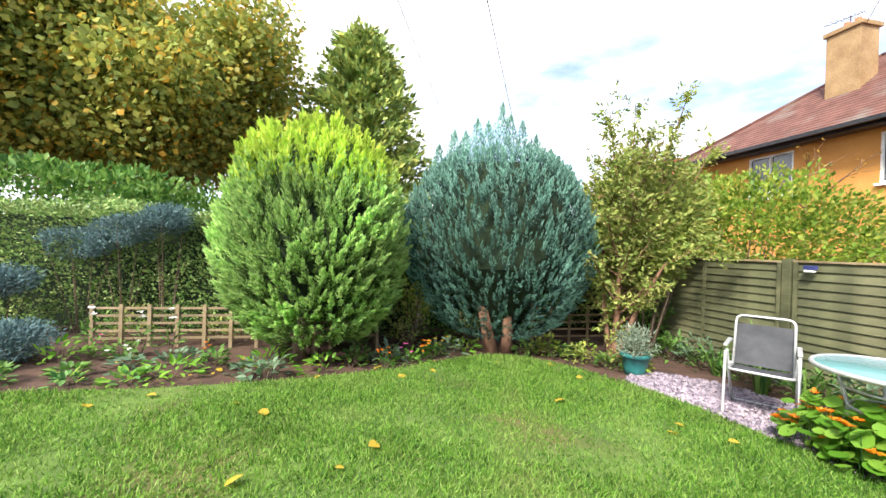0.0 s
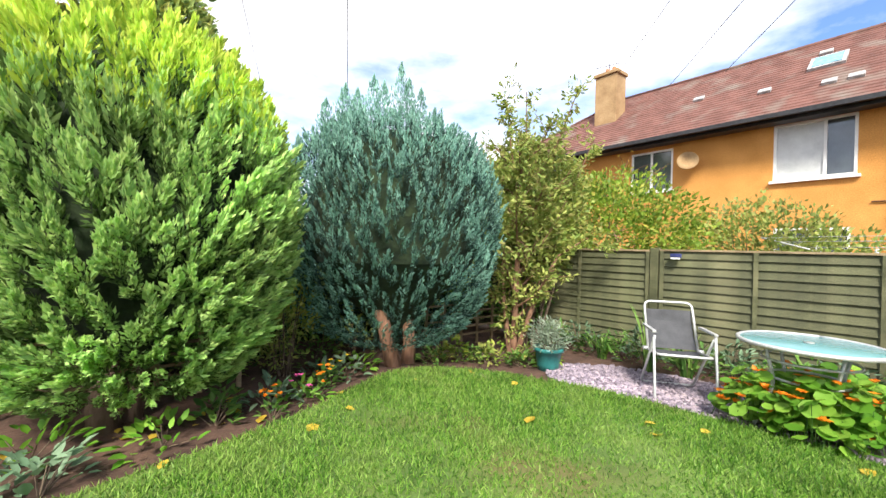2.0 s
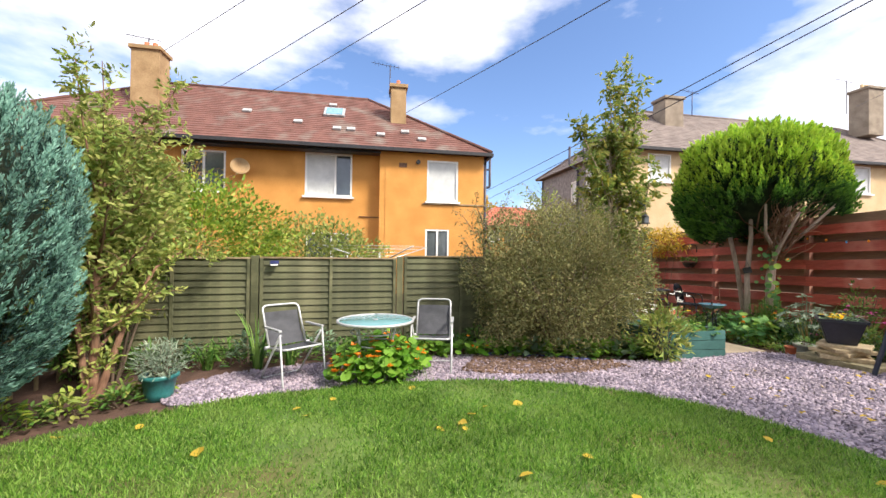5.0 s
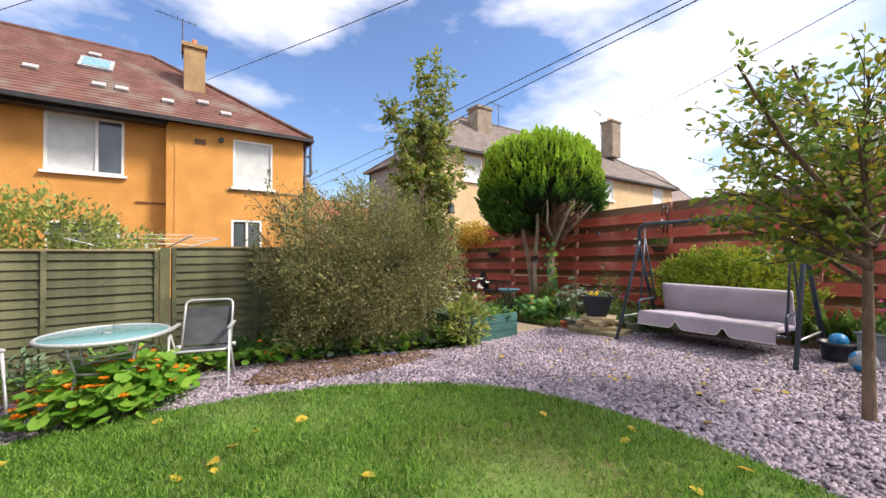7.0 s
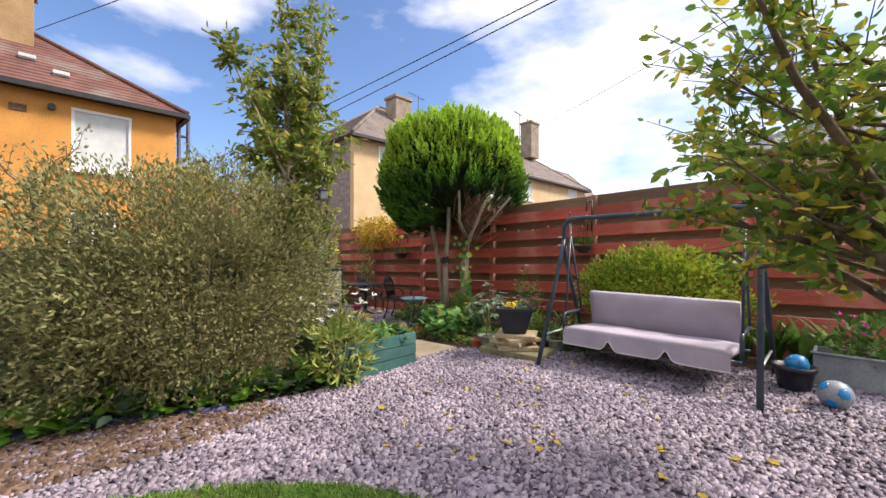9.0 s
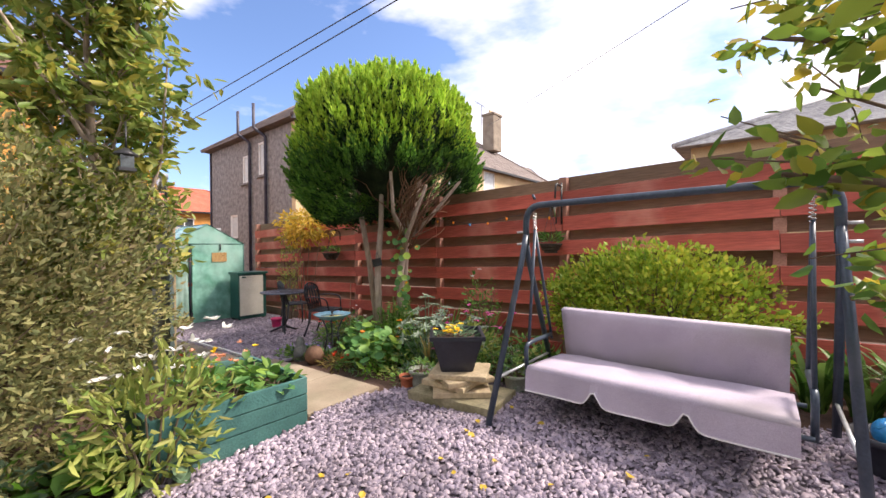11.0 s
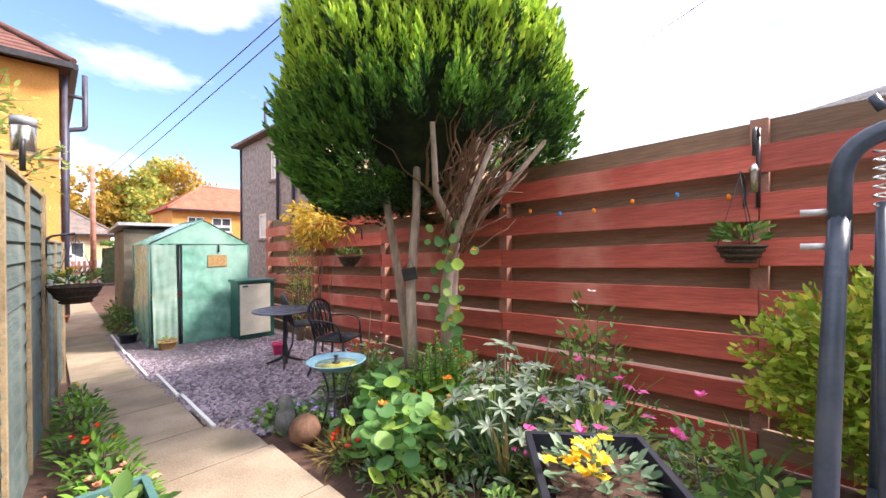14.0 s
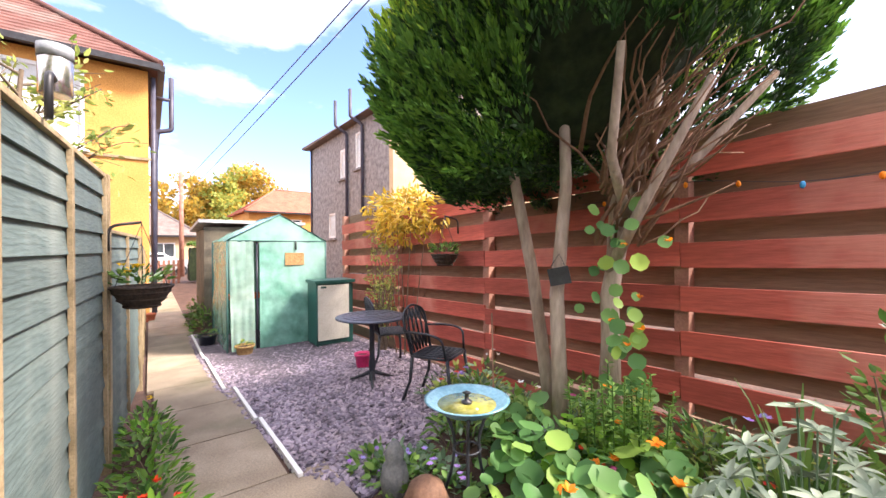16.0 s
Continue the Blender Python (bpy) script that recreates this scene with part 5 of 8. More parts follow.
def fir(name, label, base, height, r0, leaf, seed):
    r = np.random.default_rng(seed)
    t = empty(name, label, "tree", base)
    inv = t.matrix_world.inverted()
    bx, by, bz = base
    part("trunk", tubem([(bx, by, bz - 0.1), (bx, by, bz + height)], [0.28, 0.04], 9), BARK, t).matrix_parent_inverse = inv
    P, D = [], []
    limbs = bmesh.new()
    for i in range(110):
        f = 0.12 + 0.88 * (i / 110)
        a = i * 2.4
        ln = r0 * (1 - f) ** 0.62 * r.uniform(0.75, 1.15) + 0.12
        o = Vector((bx, by, bz + height * f))
        e = o + Vector((math.cos(a) * ln, math.sin(a) * ln, 0.25 * ln))
        tube(limbs, [o, e], [0.04, 0.01], 4, cap=False)
        m = 190
        k = r.random(m) ** 0.6
        q = np.array(o) + np.outer(k, np.array(e - o)) + r.normal(0, 0.17, (m, 3)) * np.array([1.2, 1.2, 0.7])
        P.append(q)
        D.append(np.array([math.cos(a), math.sin(a), 0.7]) + r.normal(0, 0.6, (m, 3)))
    part("branching", limbs, BARK, t).matrix_parent_inverse = inv
    P, D = np.vstack(P), np.vstack(D)
    L = 0.30 * r.uniform(0.6, 1.3, len(P))
    scatter("crown", P, D, L, L * 0.45, leaf, t, KITE, KITE_F).matrix_parent_inverse = inv
    return t


fir("tall_conifer", "tall green conifer with tufted layered branches behind the hedge", (-0.3, 16.5, -0.1), 10.1, 3.9, L_CONIFER, 43)
for i, (fx, fy, fh, mt) in enumerate(((60, -13, 12.5, L_FAR_YELLOW), (66, -19, 11, L_FAR_YELLOW), (62, -9, 9.5, L_FAR_YELLOW), (62, -23, 8.5, L_TREE), (66, -4, 6.5, L_FAR_YELLOW), (70, 2, 7, L_TREE), (68, -27, 8, L_FAR_YELLOW), (58, -6.0, 10.5, L_FAR_YELLOW), (57, -10.2, 11.5, L_TREE))):
    tall_tree("street_tree", "distant street tree in yellow autumn leaf", (fx, fy, -0.2), fh, (fx, fy, fh * 0.62), (3.6, 3.6, fh * 0.42), 4200, 0.42, mt, 60 + i, 26, 0.2, group="distant autumn trees")


# ---- border along the hedge ----
def trellis(x0, x1, y, zb, zt):
    t = empty("low_trellis", "low bleached wooden lattice fence at the back of the border", "trellis", (x0, y, gz(x0, y)), 0)
    inv = t.matrix_world.inverted()
    for z in np.linspace(zb, zt - 0.02, 5):
        part("rail", boxm((x0 + x1) / 2, y, z, x1 - x0, 0.015, 0.026), TRELLIS, t).matrix_parent_inverse = inv
    n = int((x1 - x0) / 0.3)
    for i in range(n + 1):
        x = x0 + i * (x1 - x0) / n
        part("stake", boxm(x, y - 0.018, (zt + gz(x, y)) / 2, 0.04, 0.018, zt - gz(x, y) + 0.05), TRELLIS, t).matrix_parent_inverse = inv
    return t


trellis(-3.1, 0.2, 5.3, 0.30, 0.68)
trellis(2.6, 4.2, 5.75, 0.15, 0.62)


def clump(name, label, x, y, r, h, n, size, leaf, seed, width=0.6, shell=0.0, cat="plant", lift=0.0, group="border plants"):
    """A low plant: leaves in a mound over the soil."""
    q = np.random.default_rng(seed)
    z0 = gz(x, y) + lift
    a, f = q.uniform(0, 2 * np.pi, n), np.sqrt(q.random(n))
    hh = h * np.sqrt(np.maximum(0.02, 1 - f * f)) * q.uniform(0.35, 1.0, n)
    p = np.stack([x + r * f * np.cos(a), y + r * f * np.sin(a), z0 + hh], 1)
    way = np.stack([np.cos(a) * (0.3 + f), np.sin(a) * (0.3 + f), q.uniform(0.0, 0.9, n)], 1) + q.normal(0, 0.35, (n, 3))
    L = size * q.uniform(0.6, 1.3, n)
    t = empty(name, label, cat, (x, y, z0), 0, group)
    inv = t.matrix_world.inverted()
    bm = bmesh.new()
    for i in range(6):
        j = int(q.integers(0, n))
        tube(bm, [(x, y, z0 - 0.02), tuple(p[j])], [0.006, 0.003], 4, cap=False)
    part("stem", bm, TWIG, t).matrix_parent_inverse = inv
    scatter("foliage", p, way, L, L * width, leaf, t, face_up=np.array([0, 0, 1.0])).matrix_parent_inverse = inv
    return t


def bloom(parent, pts, size, material, petals=6):
    """Flower heads: small rings of petals at points."""
    pts = np.asarray(pts, float)
    n = len(pts)
    a = np.tile(np.linspace(0, 2 * np.pi, petals + 1)[:-1], n) + np.repeat(rng.uniform(0, 1, n), petals)
    p = np.repeat(pts, petals, axis=0)
    tilt = np.repeat(rng.normal(0, 0.5, (n, 3)), petals, axis=0)
    d = np.stack([np.cos(a), np.sin(a), np.full(len(a), 0.35)], 1) + tilt
    o = scatter("blossom", p, d, size, size * 0.8, material, parent, face_up=np.array([0, 0, 1.0]))
    if parent:
        o.matrix_parent_inverse = parent.matrix_world.inverted()
    return o


border = [(-2.6, 4.15), (-2.2, 4.35), (-1.75, 4.1), (-1.45, 4.35), (-1.1, 4.25), (-0.4, 4.35), (-0.1, 4.5), (0.3, 4.6), (0.55, 4.75), (0.85, 4.95), (1.15, 5.1), (-2.9, 4.5), (-3.3, 4.2), (-1.9, 4.6), (-1.0, 4.5), (0.0, 4.75), (0.95, 5.3), (1.35, 5.35), (-2.5, 4.75), (-0.9, 4.05), (-2.0, 3.95), (-3.0, 3.95)]
for i, (x, y) in enumerate(border):
    kind = (L_BED, L_GREYGREEN, L_NAST)[i % 3]
    clump("border_plant", "small leafy bedding plant in brown soil" if i % 3 else "low green leafy bedding plant in brown soil", x, y, 0.12 + 0.06 * (i % 3), 0.10 + 0.05 * (i % 4), 45, 0.09, kind, 100 + i)
for i, (x, y, m, k) in enumerate(((0.72, 4.72, F_ORANGE, 9), (0.55, 4.6, F_PINK, 4), (0.25, 4.4, F_ORANGE, 7), (0.95, 5.0, F_YELLOW, 5), (-2.35, 4.5, F_WHITE, 5), (-2.75, 4.7, F_PINK, 3), (-1.6, 4.55, F_ORANGE, 3), (-3.3, 4.6, F_WHITE, 4))):
    t = clump("flowering_plant", "small bedding plant with bright open flowers", x, y, 0.1, 0.16, 30, 0.06, L_BED, 140 + i, group="border flowers")
    bloom(t, [(x + random.gauss(0, 0.06), y + random.gauss(0, 0.06), gz(x, y) + random.uniform(0.14, 0.26)) for _ in range(k)], 0.028, m)
for i in range(12):
    x = -3.2 + i * 0.42 + random.uniform(-0.1, 0.1)
    clump("under_shrub", "straggly green plant under the cypresses", x, 5.5 + random.uniform(0, 0.3), 0.22, 0.35 + 0.15 * (i % 3), 120, 0.06, (L_BED, L_OLIVE)[i % 2], 160 + i)
shrub("straggling_shrub", "thin olive-green shrub between the two cypresses", (0.65, 5.45, 0.65), (0.35, 0.3, 0.45), 900, 0.05, L_OLIVE, 8, 171, 0.1)
for i in range(9):
    x = 2.25 + i * 0.14
    clump("edge_plant", "mixed green and yellowing plants at the lawn edge", x, 5.05 - 0.10 * i + random.uniform(0, 0.25), 0.16, 0.2 + 0.05 * (i % 3), 90, 0.07, (L_BED, L_OLIVE, L_BRIGHT)[i % 3], 180 + i)

for i, (x, y) in enumerate(((-2.95, 3.86), (-2.45, 3.9), (-2.02, 3.98))):
    clump("pale_rosette", "pale green leafy rosette at the front of the border", x, y, 0.10, 0.10, 30, 0.085, L_NAST_BED, 720 + i, 0.55, group="pale rosettes")
for i, (x, y) in enumerate(((-2.85, 4.85), (-2.35, 4.8), (-2.1, 4.9))):
    t = clump("white_lily", "leggy plant with a white trumpet flower", x, y, 0.1, 0.42, 40, 0.09, L_BED, 730 + i, 0.3, group="white lilies")
    bloom(t, [(x, y, gz(x, y) + 0.5), (x + 0.04, y - 0.05, gz(x, y) + 0.44)], 0.05, F_WHITE, 5)

# ---- leaning fruit tree and shrubs by the lap fence ----
st = gz(3.55, 4.85)
small_tree("slim_fruit_tree", "slender forked fruit tree with yellow-green leaves and reddish stems", (3.5, 4.95, st), 0.05, 2.7, 30, 10, 15, 0.075, L_OLIVE, BARK_RED, 71, (0.2, 0.1), 0.7, 0.16, 1.0,
           extra=[([(3.5, 4.9, st), (3.72, 4.78, 0.75), (3.98, 4.62, 1.35)], 0.045, 0.022, 30), ([(3.46, 4.98, st), (3.36, 5.02, 0.8), (3.34, 5.05, 1.7)], 0.04, 0.02, 30), ([(3.7, 5.0, 2.0), (3.78, 5.05, 2.9), (3.86, 5.15, 3.72)], 0.014, 0.005, 26), ([(4.0, 4.9, 2.0), (4.12, 4.8, 2.9), (4.15, 4.5, 3.6)], 0.014, 0.005, 26), ([(4.2, 4.75, 2.0), (4.45, 4.6, 2.6), (4.6, 4.5, 3.05)], 0.012, 0.005, 22), ([(3.6, 5.0, 2.0), (3.5, 5.1, 2.9), (3.45, 5.15, 3.55)], 0.012, 0.005, 24), ([(3.98, 4.62, 1.35), (4.3, 4.4, 1.6), (4.55, 4.2, 1.45)], 0.018, 0.006, 26)], droop=0.15, width=0.5)
shrub("olive_shrub", "yellow-green leafy shrub beside the lap fence", (4.12, 5.2, 2.05), (1.0, 0.72, 1.0), 18000, 0.075, L_OLIVE, 14, 72, 0.3, floor_z=gz(3.98, 5.25))
shrub("fence_corner_shrub", "low straggling green shrub at the corner of the fence", (4.3, 5.6, 0.6), (0.5, 0.5, 0.55), 2500, 0.07, L_BED, 10, 712, 0.2)
shrub("bright_shrub", "bright yellow-green shrub rising behind the lap fence", (6.0, 5.3, 1.75), (0.9, 1.9, 1.15), 16000, 0.08, L_BRIGHT, 14, 73, 0.4)
shrub("neighbour_shrub", "green and russet neighbour's shrub beyond the fence", (7.2, 3.2, 1.25), (0.8, 1.6, 1.05), 11000, 0.08, L_OLIVE, 12, 74, 0.4)
shrub("neighbour_bush", "dark green neighbour's bush beyond the fence", (6.6, 7.3, 1.3), (0.9, 1.4, 1.0), 5000, 0.08, L_BED, 12, 75, 0.4)
small_tree("bare_russet_tree", "bare-twigged small tree with few russet leaves beyond the fence", (8.5, 6.2, -0.1), 0.06, 3.3, 14, 7, 3, 0.06, L_FAR_YELLOW, BARK_RED, 76, (0, 0), 1.1, 0.35, 0.7)
for i in range(17):
    y = 5.2 - i * 0.3
    clump("fence_plant", "straggly green plants at the foot of the fence", lap_x(y) - 0.32 - 0.1 * (i % 2), y, 0.26, 0.32 + 0.08 * (i % 3), 130, 0.10, (L_BED, L_BED, L_GREYGREEN)[i % 3], 200 + i, 0.4)


def strap_plant(x, y, h, n, seed, leaf=L_BED, name="strap_leaved_plant", label="clump of long arching strap leaves", spread=0.6, w=0.02):
    q = np.random.default_rng(seed)
    t = empty(name, label, "plant", (x, y, gz(x, y)))
    bm = bmesh.new()
    for i in range(n):
        a = q.uniform(0, 6.28)
        hh = h * q.uniform(0.6, 1.1)
        sp = spread * q.uniform(0.2, 1)
        o = Vector((0.05 * math.cos(a), 0.05 * math.sin(a), -0.02))
        side = Vector((-math.sin(a), math.cos(a), 0)) * w * q.uniform(0.6, 1.3)
        prev = None
        for k in np.linspace(0, 1, 6):
            c = o + Vector((math.cos(a) * sp * hh * k ** 1.6, math.sin(a) * sp * hh * k ** 1.6, hh * (k - 0.35 * spread * k ** 3)))
            pr = (bm.verts.new(c - side * (1 - k * 0.9)), bm.verts.new(c + side * (1 - k * 0.9)))
            if prev:
                bm.faces.new((prev[0], prev[1], pr[1], pr[0]))
            prev = pr
    part("foliage", bm, leaf, t)
    return t


strap_plant(4.35, 3.55, 0.95, 14, 1)
strap_plant(4.4, 3.15, 0.7, 12, 2)
strap_plant(4.45, 4.2, 0.5, 16, 3)

# ---- bushes at the turn of the garden ----
shrub("airy_bush", "big airy brown-green bush with fine small leaves", (4.4, -0.8, 1.15), (1.0, 1.5, 1.25), 66000, 0.046, L_BUSH, 40, 81, 0.3, 0.42)
small_tree("airy_bush_shoot", "thin leafy shoots rising from the airy bush", (4.6, 0.1, 0.0), 0.03, 2.1, 16, 8, 9, 0.045, L_BUSH, TWIG, 82, (0.1, 0.2), 0.6, 0.4, 1.0)
for i in range(12):
    a = i / 11
    x, y = 4.25 - 0.65 * a, 0.1 - 2.1 * a
    clump("low_leafy_plant", "large-leaved green plant at the gravel edge", x + 0.12, y, 0.24, 0.26, 55, 0.14, (L_BED, L_NAST, L_GREYGREEN)[i % 3], 220 + i, 0.75)
pg = gz(4.7, -2.1)
small_tree("pear_tree", "tall narrow pear tree with upright leafy shoots", (4.66, -1.92, pg), 0.05, 3.3, 36, 12, 14, 0.095, L_PEAR, BARK_PALE, 83, (0.0, 0.1), 0.50, 0.22, 1.2,
           extra=[([(4.7, -2.0, 2.4), (4.65, -1.85, 3.6), (4.6, -1.75, 4.55)], 0.02, 0.006, 40), ([(4.75, -2.1, 2.6), (4.85, -2.2, 3.8), (4.9, -2.3, 4.85)], 0.02, 0.006, 40), ([(4.7, -2.0, 2.4), (4.5, -2.12, 3.4), (4.42, -2.2, 4.3)], 0.018, 0.006, 34), ([(4.65, -1.9, 2.2), (4.4, -1.4, 3.0), (4.3, -1.05, 3.55)], 0.018, 0.006, 30), ([(4.7, -2.1, 1.6), (4.35, -2.2, 2.2), (4.15, -2.2, 2.9)], 0.02, 0.006, 30)], droop=0.35, width=0.5)
small_tree("overhanging_tree", "thin-leaved tree leaning over the side fence", (7.6, -1.9, gz(7.6, -1.9)), 0.04, 2.9, 20, 8, 8, 0.075, L_OLIVE, TWIG, 89, (0.1, -0.2), 0.75, 0.45, 0.7)
shrub("tobacco_plant", "leggy white-flowered plant beside the raised bed", (3.62, -1.95, 0.5), (0.32, 0.42, 0.42), 900, 0.10, L_OLIVE, 16, 84, 0.1, 0.35)
bloom(bpy.data.objects["tobacco_plant"], [(3.6 + random.uniform(-0.3, 0.3), -2.0 + random.uniform(-0.4, 0.4), random.uniform(0.75, 1.05)) for _ in range(18)], 0.055, F_WHITE, 5)

# ---- behind the red fence and on it ----
shrub("lemon_shrub", "yellow-green clipped shrub behind the swing seat", (1.6, -5.38, 0.95), (1.12, 0.40, 0.60), 17000, 0.052, L_LIME, 70, 85, 0.35, 0.6)
yt = shrub("yellow_climber", "yellow autumn climber spilling over the red fence", (8.2, -5.75, 1.95), (0.95, 0.4, 0.42), 1500, 0.11, L_YELLOW, 8, 86, 0.1, 0.4, up=-0.4)
shrub("wall_climber", "thin green climber on the red fence", (8.6, -5.6, 1.0), (0.35, 0.2, 0.85), 900, 0.055, L_OLIVE, 10, 87, 0.1)
small_tree("orchard_tree", "small apple tree with yellowing leaves beside the patio", (-0.3, -2.6, gz(-0.3, -2.6)), 0.042, 2.3, 28, 10, 10, 0.075, L_APPLE, BARK, 88, (0.05, -0.25), 1.15, 0.48, 0.55,
           extra=[([(-0.3, -2.7, 1.35), (0.1, -2.5, 1.75), (0.55, -2.35, 2.0)], 0.035, 0.01, 26), ([(-0.3, -2.75, 1.2), (0.05, -3.1, 1.45), (0.5, -3.3, 1.35)], 0.03, 0.01, 26), ([(-0.28, -2.7, 1.6), (0.1, -2.3, 2.3), (0.3, -2.0, 2.9)], 0.03, 0.01, 26), ([(-0.3, -2.75, 1.5), (0.0, -2.9, 2.4), (0.2, -2.9, 3.1)], 0.03, 0.01, 30), ([(-0.3, -2.7, 1.5), (0.25, -3.1, 2.1), (0.75, -3.35, 2.4)], 0.03, 0.008, 34), ([(-0.3, -2.7, 1.4), (0.2, -2.5, 1.6), (0.7, -2.75, 1.75)], 0.025, 0.008, 26)], width=0.62)


# ---- paving, edging, raised bed ----
def slab(parent, x0, x1, y0, y1):
    bm = bmesh.new()
    box(bm, (x0 + x1) / 2, (y0 + y1) / 2, 0, x1 - x0 - 0.012, y1 - y0 - 0.012, 0.05, bevel=0.006)
    for v in bm.verts:
        v.co.z += gz(v.co.x, v.co.y) + 0.006
    return part("paving_slab", bm, PAVING, parent)


pv = empty("paving", "buff concrete slab path running beside the fence", "path", (0, 0, 0), kind="structure")
for a, b in ((3.72, 4.5), (4.5, 5.3), (5.3, 6.05)):
    slab(pv, a, b, -3.86 + (a - 3.72) * 0.03, -3.06 + (a - 3.72) * 0.03)
px = 6.05
while px < 26:
    sft = 0.0 if px < 8.2 else 0.06
    w = 0.9 if px < 14 else 1.8
    slab(pv, px, px + w, -3.57 + sft, -2.88 + sft)
    px += w
for (xa, ya), (xb, yb) in (((5.95, -3.63), (7.1, -3.60)), ((7.1, -3.60), (8.2, -3.57)), ((8.2, -3.50), (10.0, -3.48)), ((10.0, -3.48), (11.95, -3.46))):
    bm = bmesh.new()
    box(bm, (xa + xb) / 2, (ya + yb) / 2, 0, xb - xa - 0.01, 0.03, 0.07)
    for v in bm.verts:
        v.co.z += gz(v.co.x, v.co.y) + 0.02
    tagged(part("edging_strip", bm, WHITE, None), "thin white-painted timber edging strip beside the path", "edging", "edging strips")
for (xa, ya), (xb, yb) in (((4.42, 0.5), (4.4, 0.1)), ((4.4, 0.1), (4.08, -0.4)), ((4.08, -0.4), (3.74, -0.95))):
    b = tubem([(xa, ya, gz(xa, ya) + 0.03), (xb, yb, gz(xb, yb) + 0.03)], 0.03, 6)
    tagged(part("border_edging", b, BLUE_DARK, None), "dark blue plastic border edging beside the gravel", "edging", "blue edging")


def raised_bed():
    t = empty("raised_bed", "teal-painted timber raised bed full of strawberry leaves", "planter", (4.1, -2.45, gz(4.1, -2.45)))
    z0, h = 0.02, 0.4
    for k in range(3):
        zc = z0 + h * (k + 0.5) / 3
        part("board", boxm(-0.5, 0, zc, 0.03, 1.05, h / 3 - 0.008, bevel=0.004), TEALWOOD, t)
        part("board", boxm(0.5, 0, zc, 0.03, 1.05, h / 3 - 0.008, bevel=0.004), TEALWOOD, t)
        part("board", boxm(0, -0.52, zc, 0.97, 0.03, h / 3 - 0.008, bevel=0.004), TEALWOOD, t)
        part("board", boxm(0, 0.52, zc, 0.97, 0.03, h / 3 - 0.008, bevel=0.004), TEALWOOD, t)
    part("soil", boxm(0, 0, 0.18, 0.95, 1.0, 0.3), SOIL, t)
    return t


raised_bed()
for i in range(8):
    clump("strawberry_plant", "strawberry plant with broad toothed green leaves", 3.78 + 0.2 * (i % 4), -2.8 + 0.35 * (i // 4) + random.uniform(-0.06, 0.06), 0.16, 0.15, 40, 0.10, L_BED if i % 2 else L_NAST_BED, 240 + i, 0.85, lift=0.32, group="strawberry plants")
t = clump("salmon_flower", "salmon and yellow flowers at the back of the raised bed", 4.1, -2.3, 0.4, 0.3, 90, 0.07, L_BED, 250, lift=0.3)
bloom(t, [(4.0 + random.gauss(0, 0.15), -2.45 + random.gauss(0, 0.12), random.uniform(0.62, 0.78)) for _ in range(12)], 0.035, F_PEACH)
bloom(t, [(4.1 + random.gauss(0, 0.15), -2.4 + random.gauss(0, 0.12), random.uniform(0.62, 0.75)) for _ in range(4)], 0.035, F_YELLOW)
for i in range(9):
    x = 4.85 + 0.32 * i
    t = clump("path_edge_plant", "low green plants with a few flowers beside the path", x, -2.84 - (0.06 if i < 4 else 0.0), 0.2, 0.26, 90, 0.075, (L_BED, L_NAST)[i % 2], 260 + i, 0.5)
    if i in (0, 1, 3):
        bloom(t, [(x + random.gauss(0, 0.1), -2.85 + random.gauss(0, 0.08), gz(x, -2.8) + random.uniform(0.2, 0.35)) for _ in range(5)], 0.035, (F_PEACH, F_PEACH, F_RED, F_RED)[i])
t = clump("yellow_flower", "single yellow flower beside the path", 8.1, -2.86, 0.05, 0.1, 10, 0.05, L_BED, 270)
bloom(t, [(8.1, -2.86, gz(8.1, -2.86) + 0.16), (8.12, -2.86, gz(8.1, -2.86) + 0.12)], 0.035, F_YELLOW)


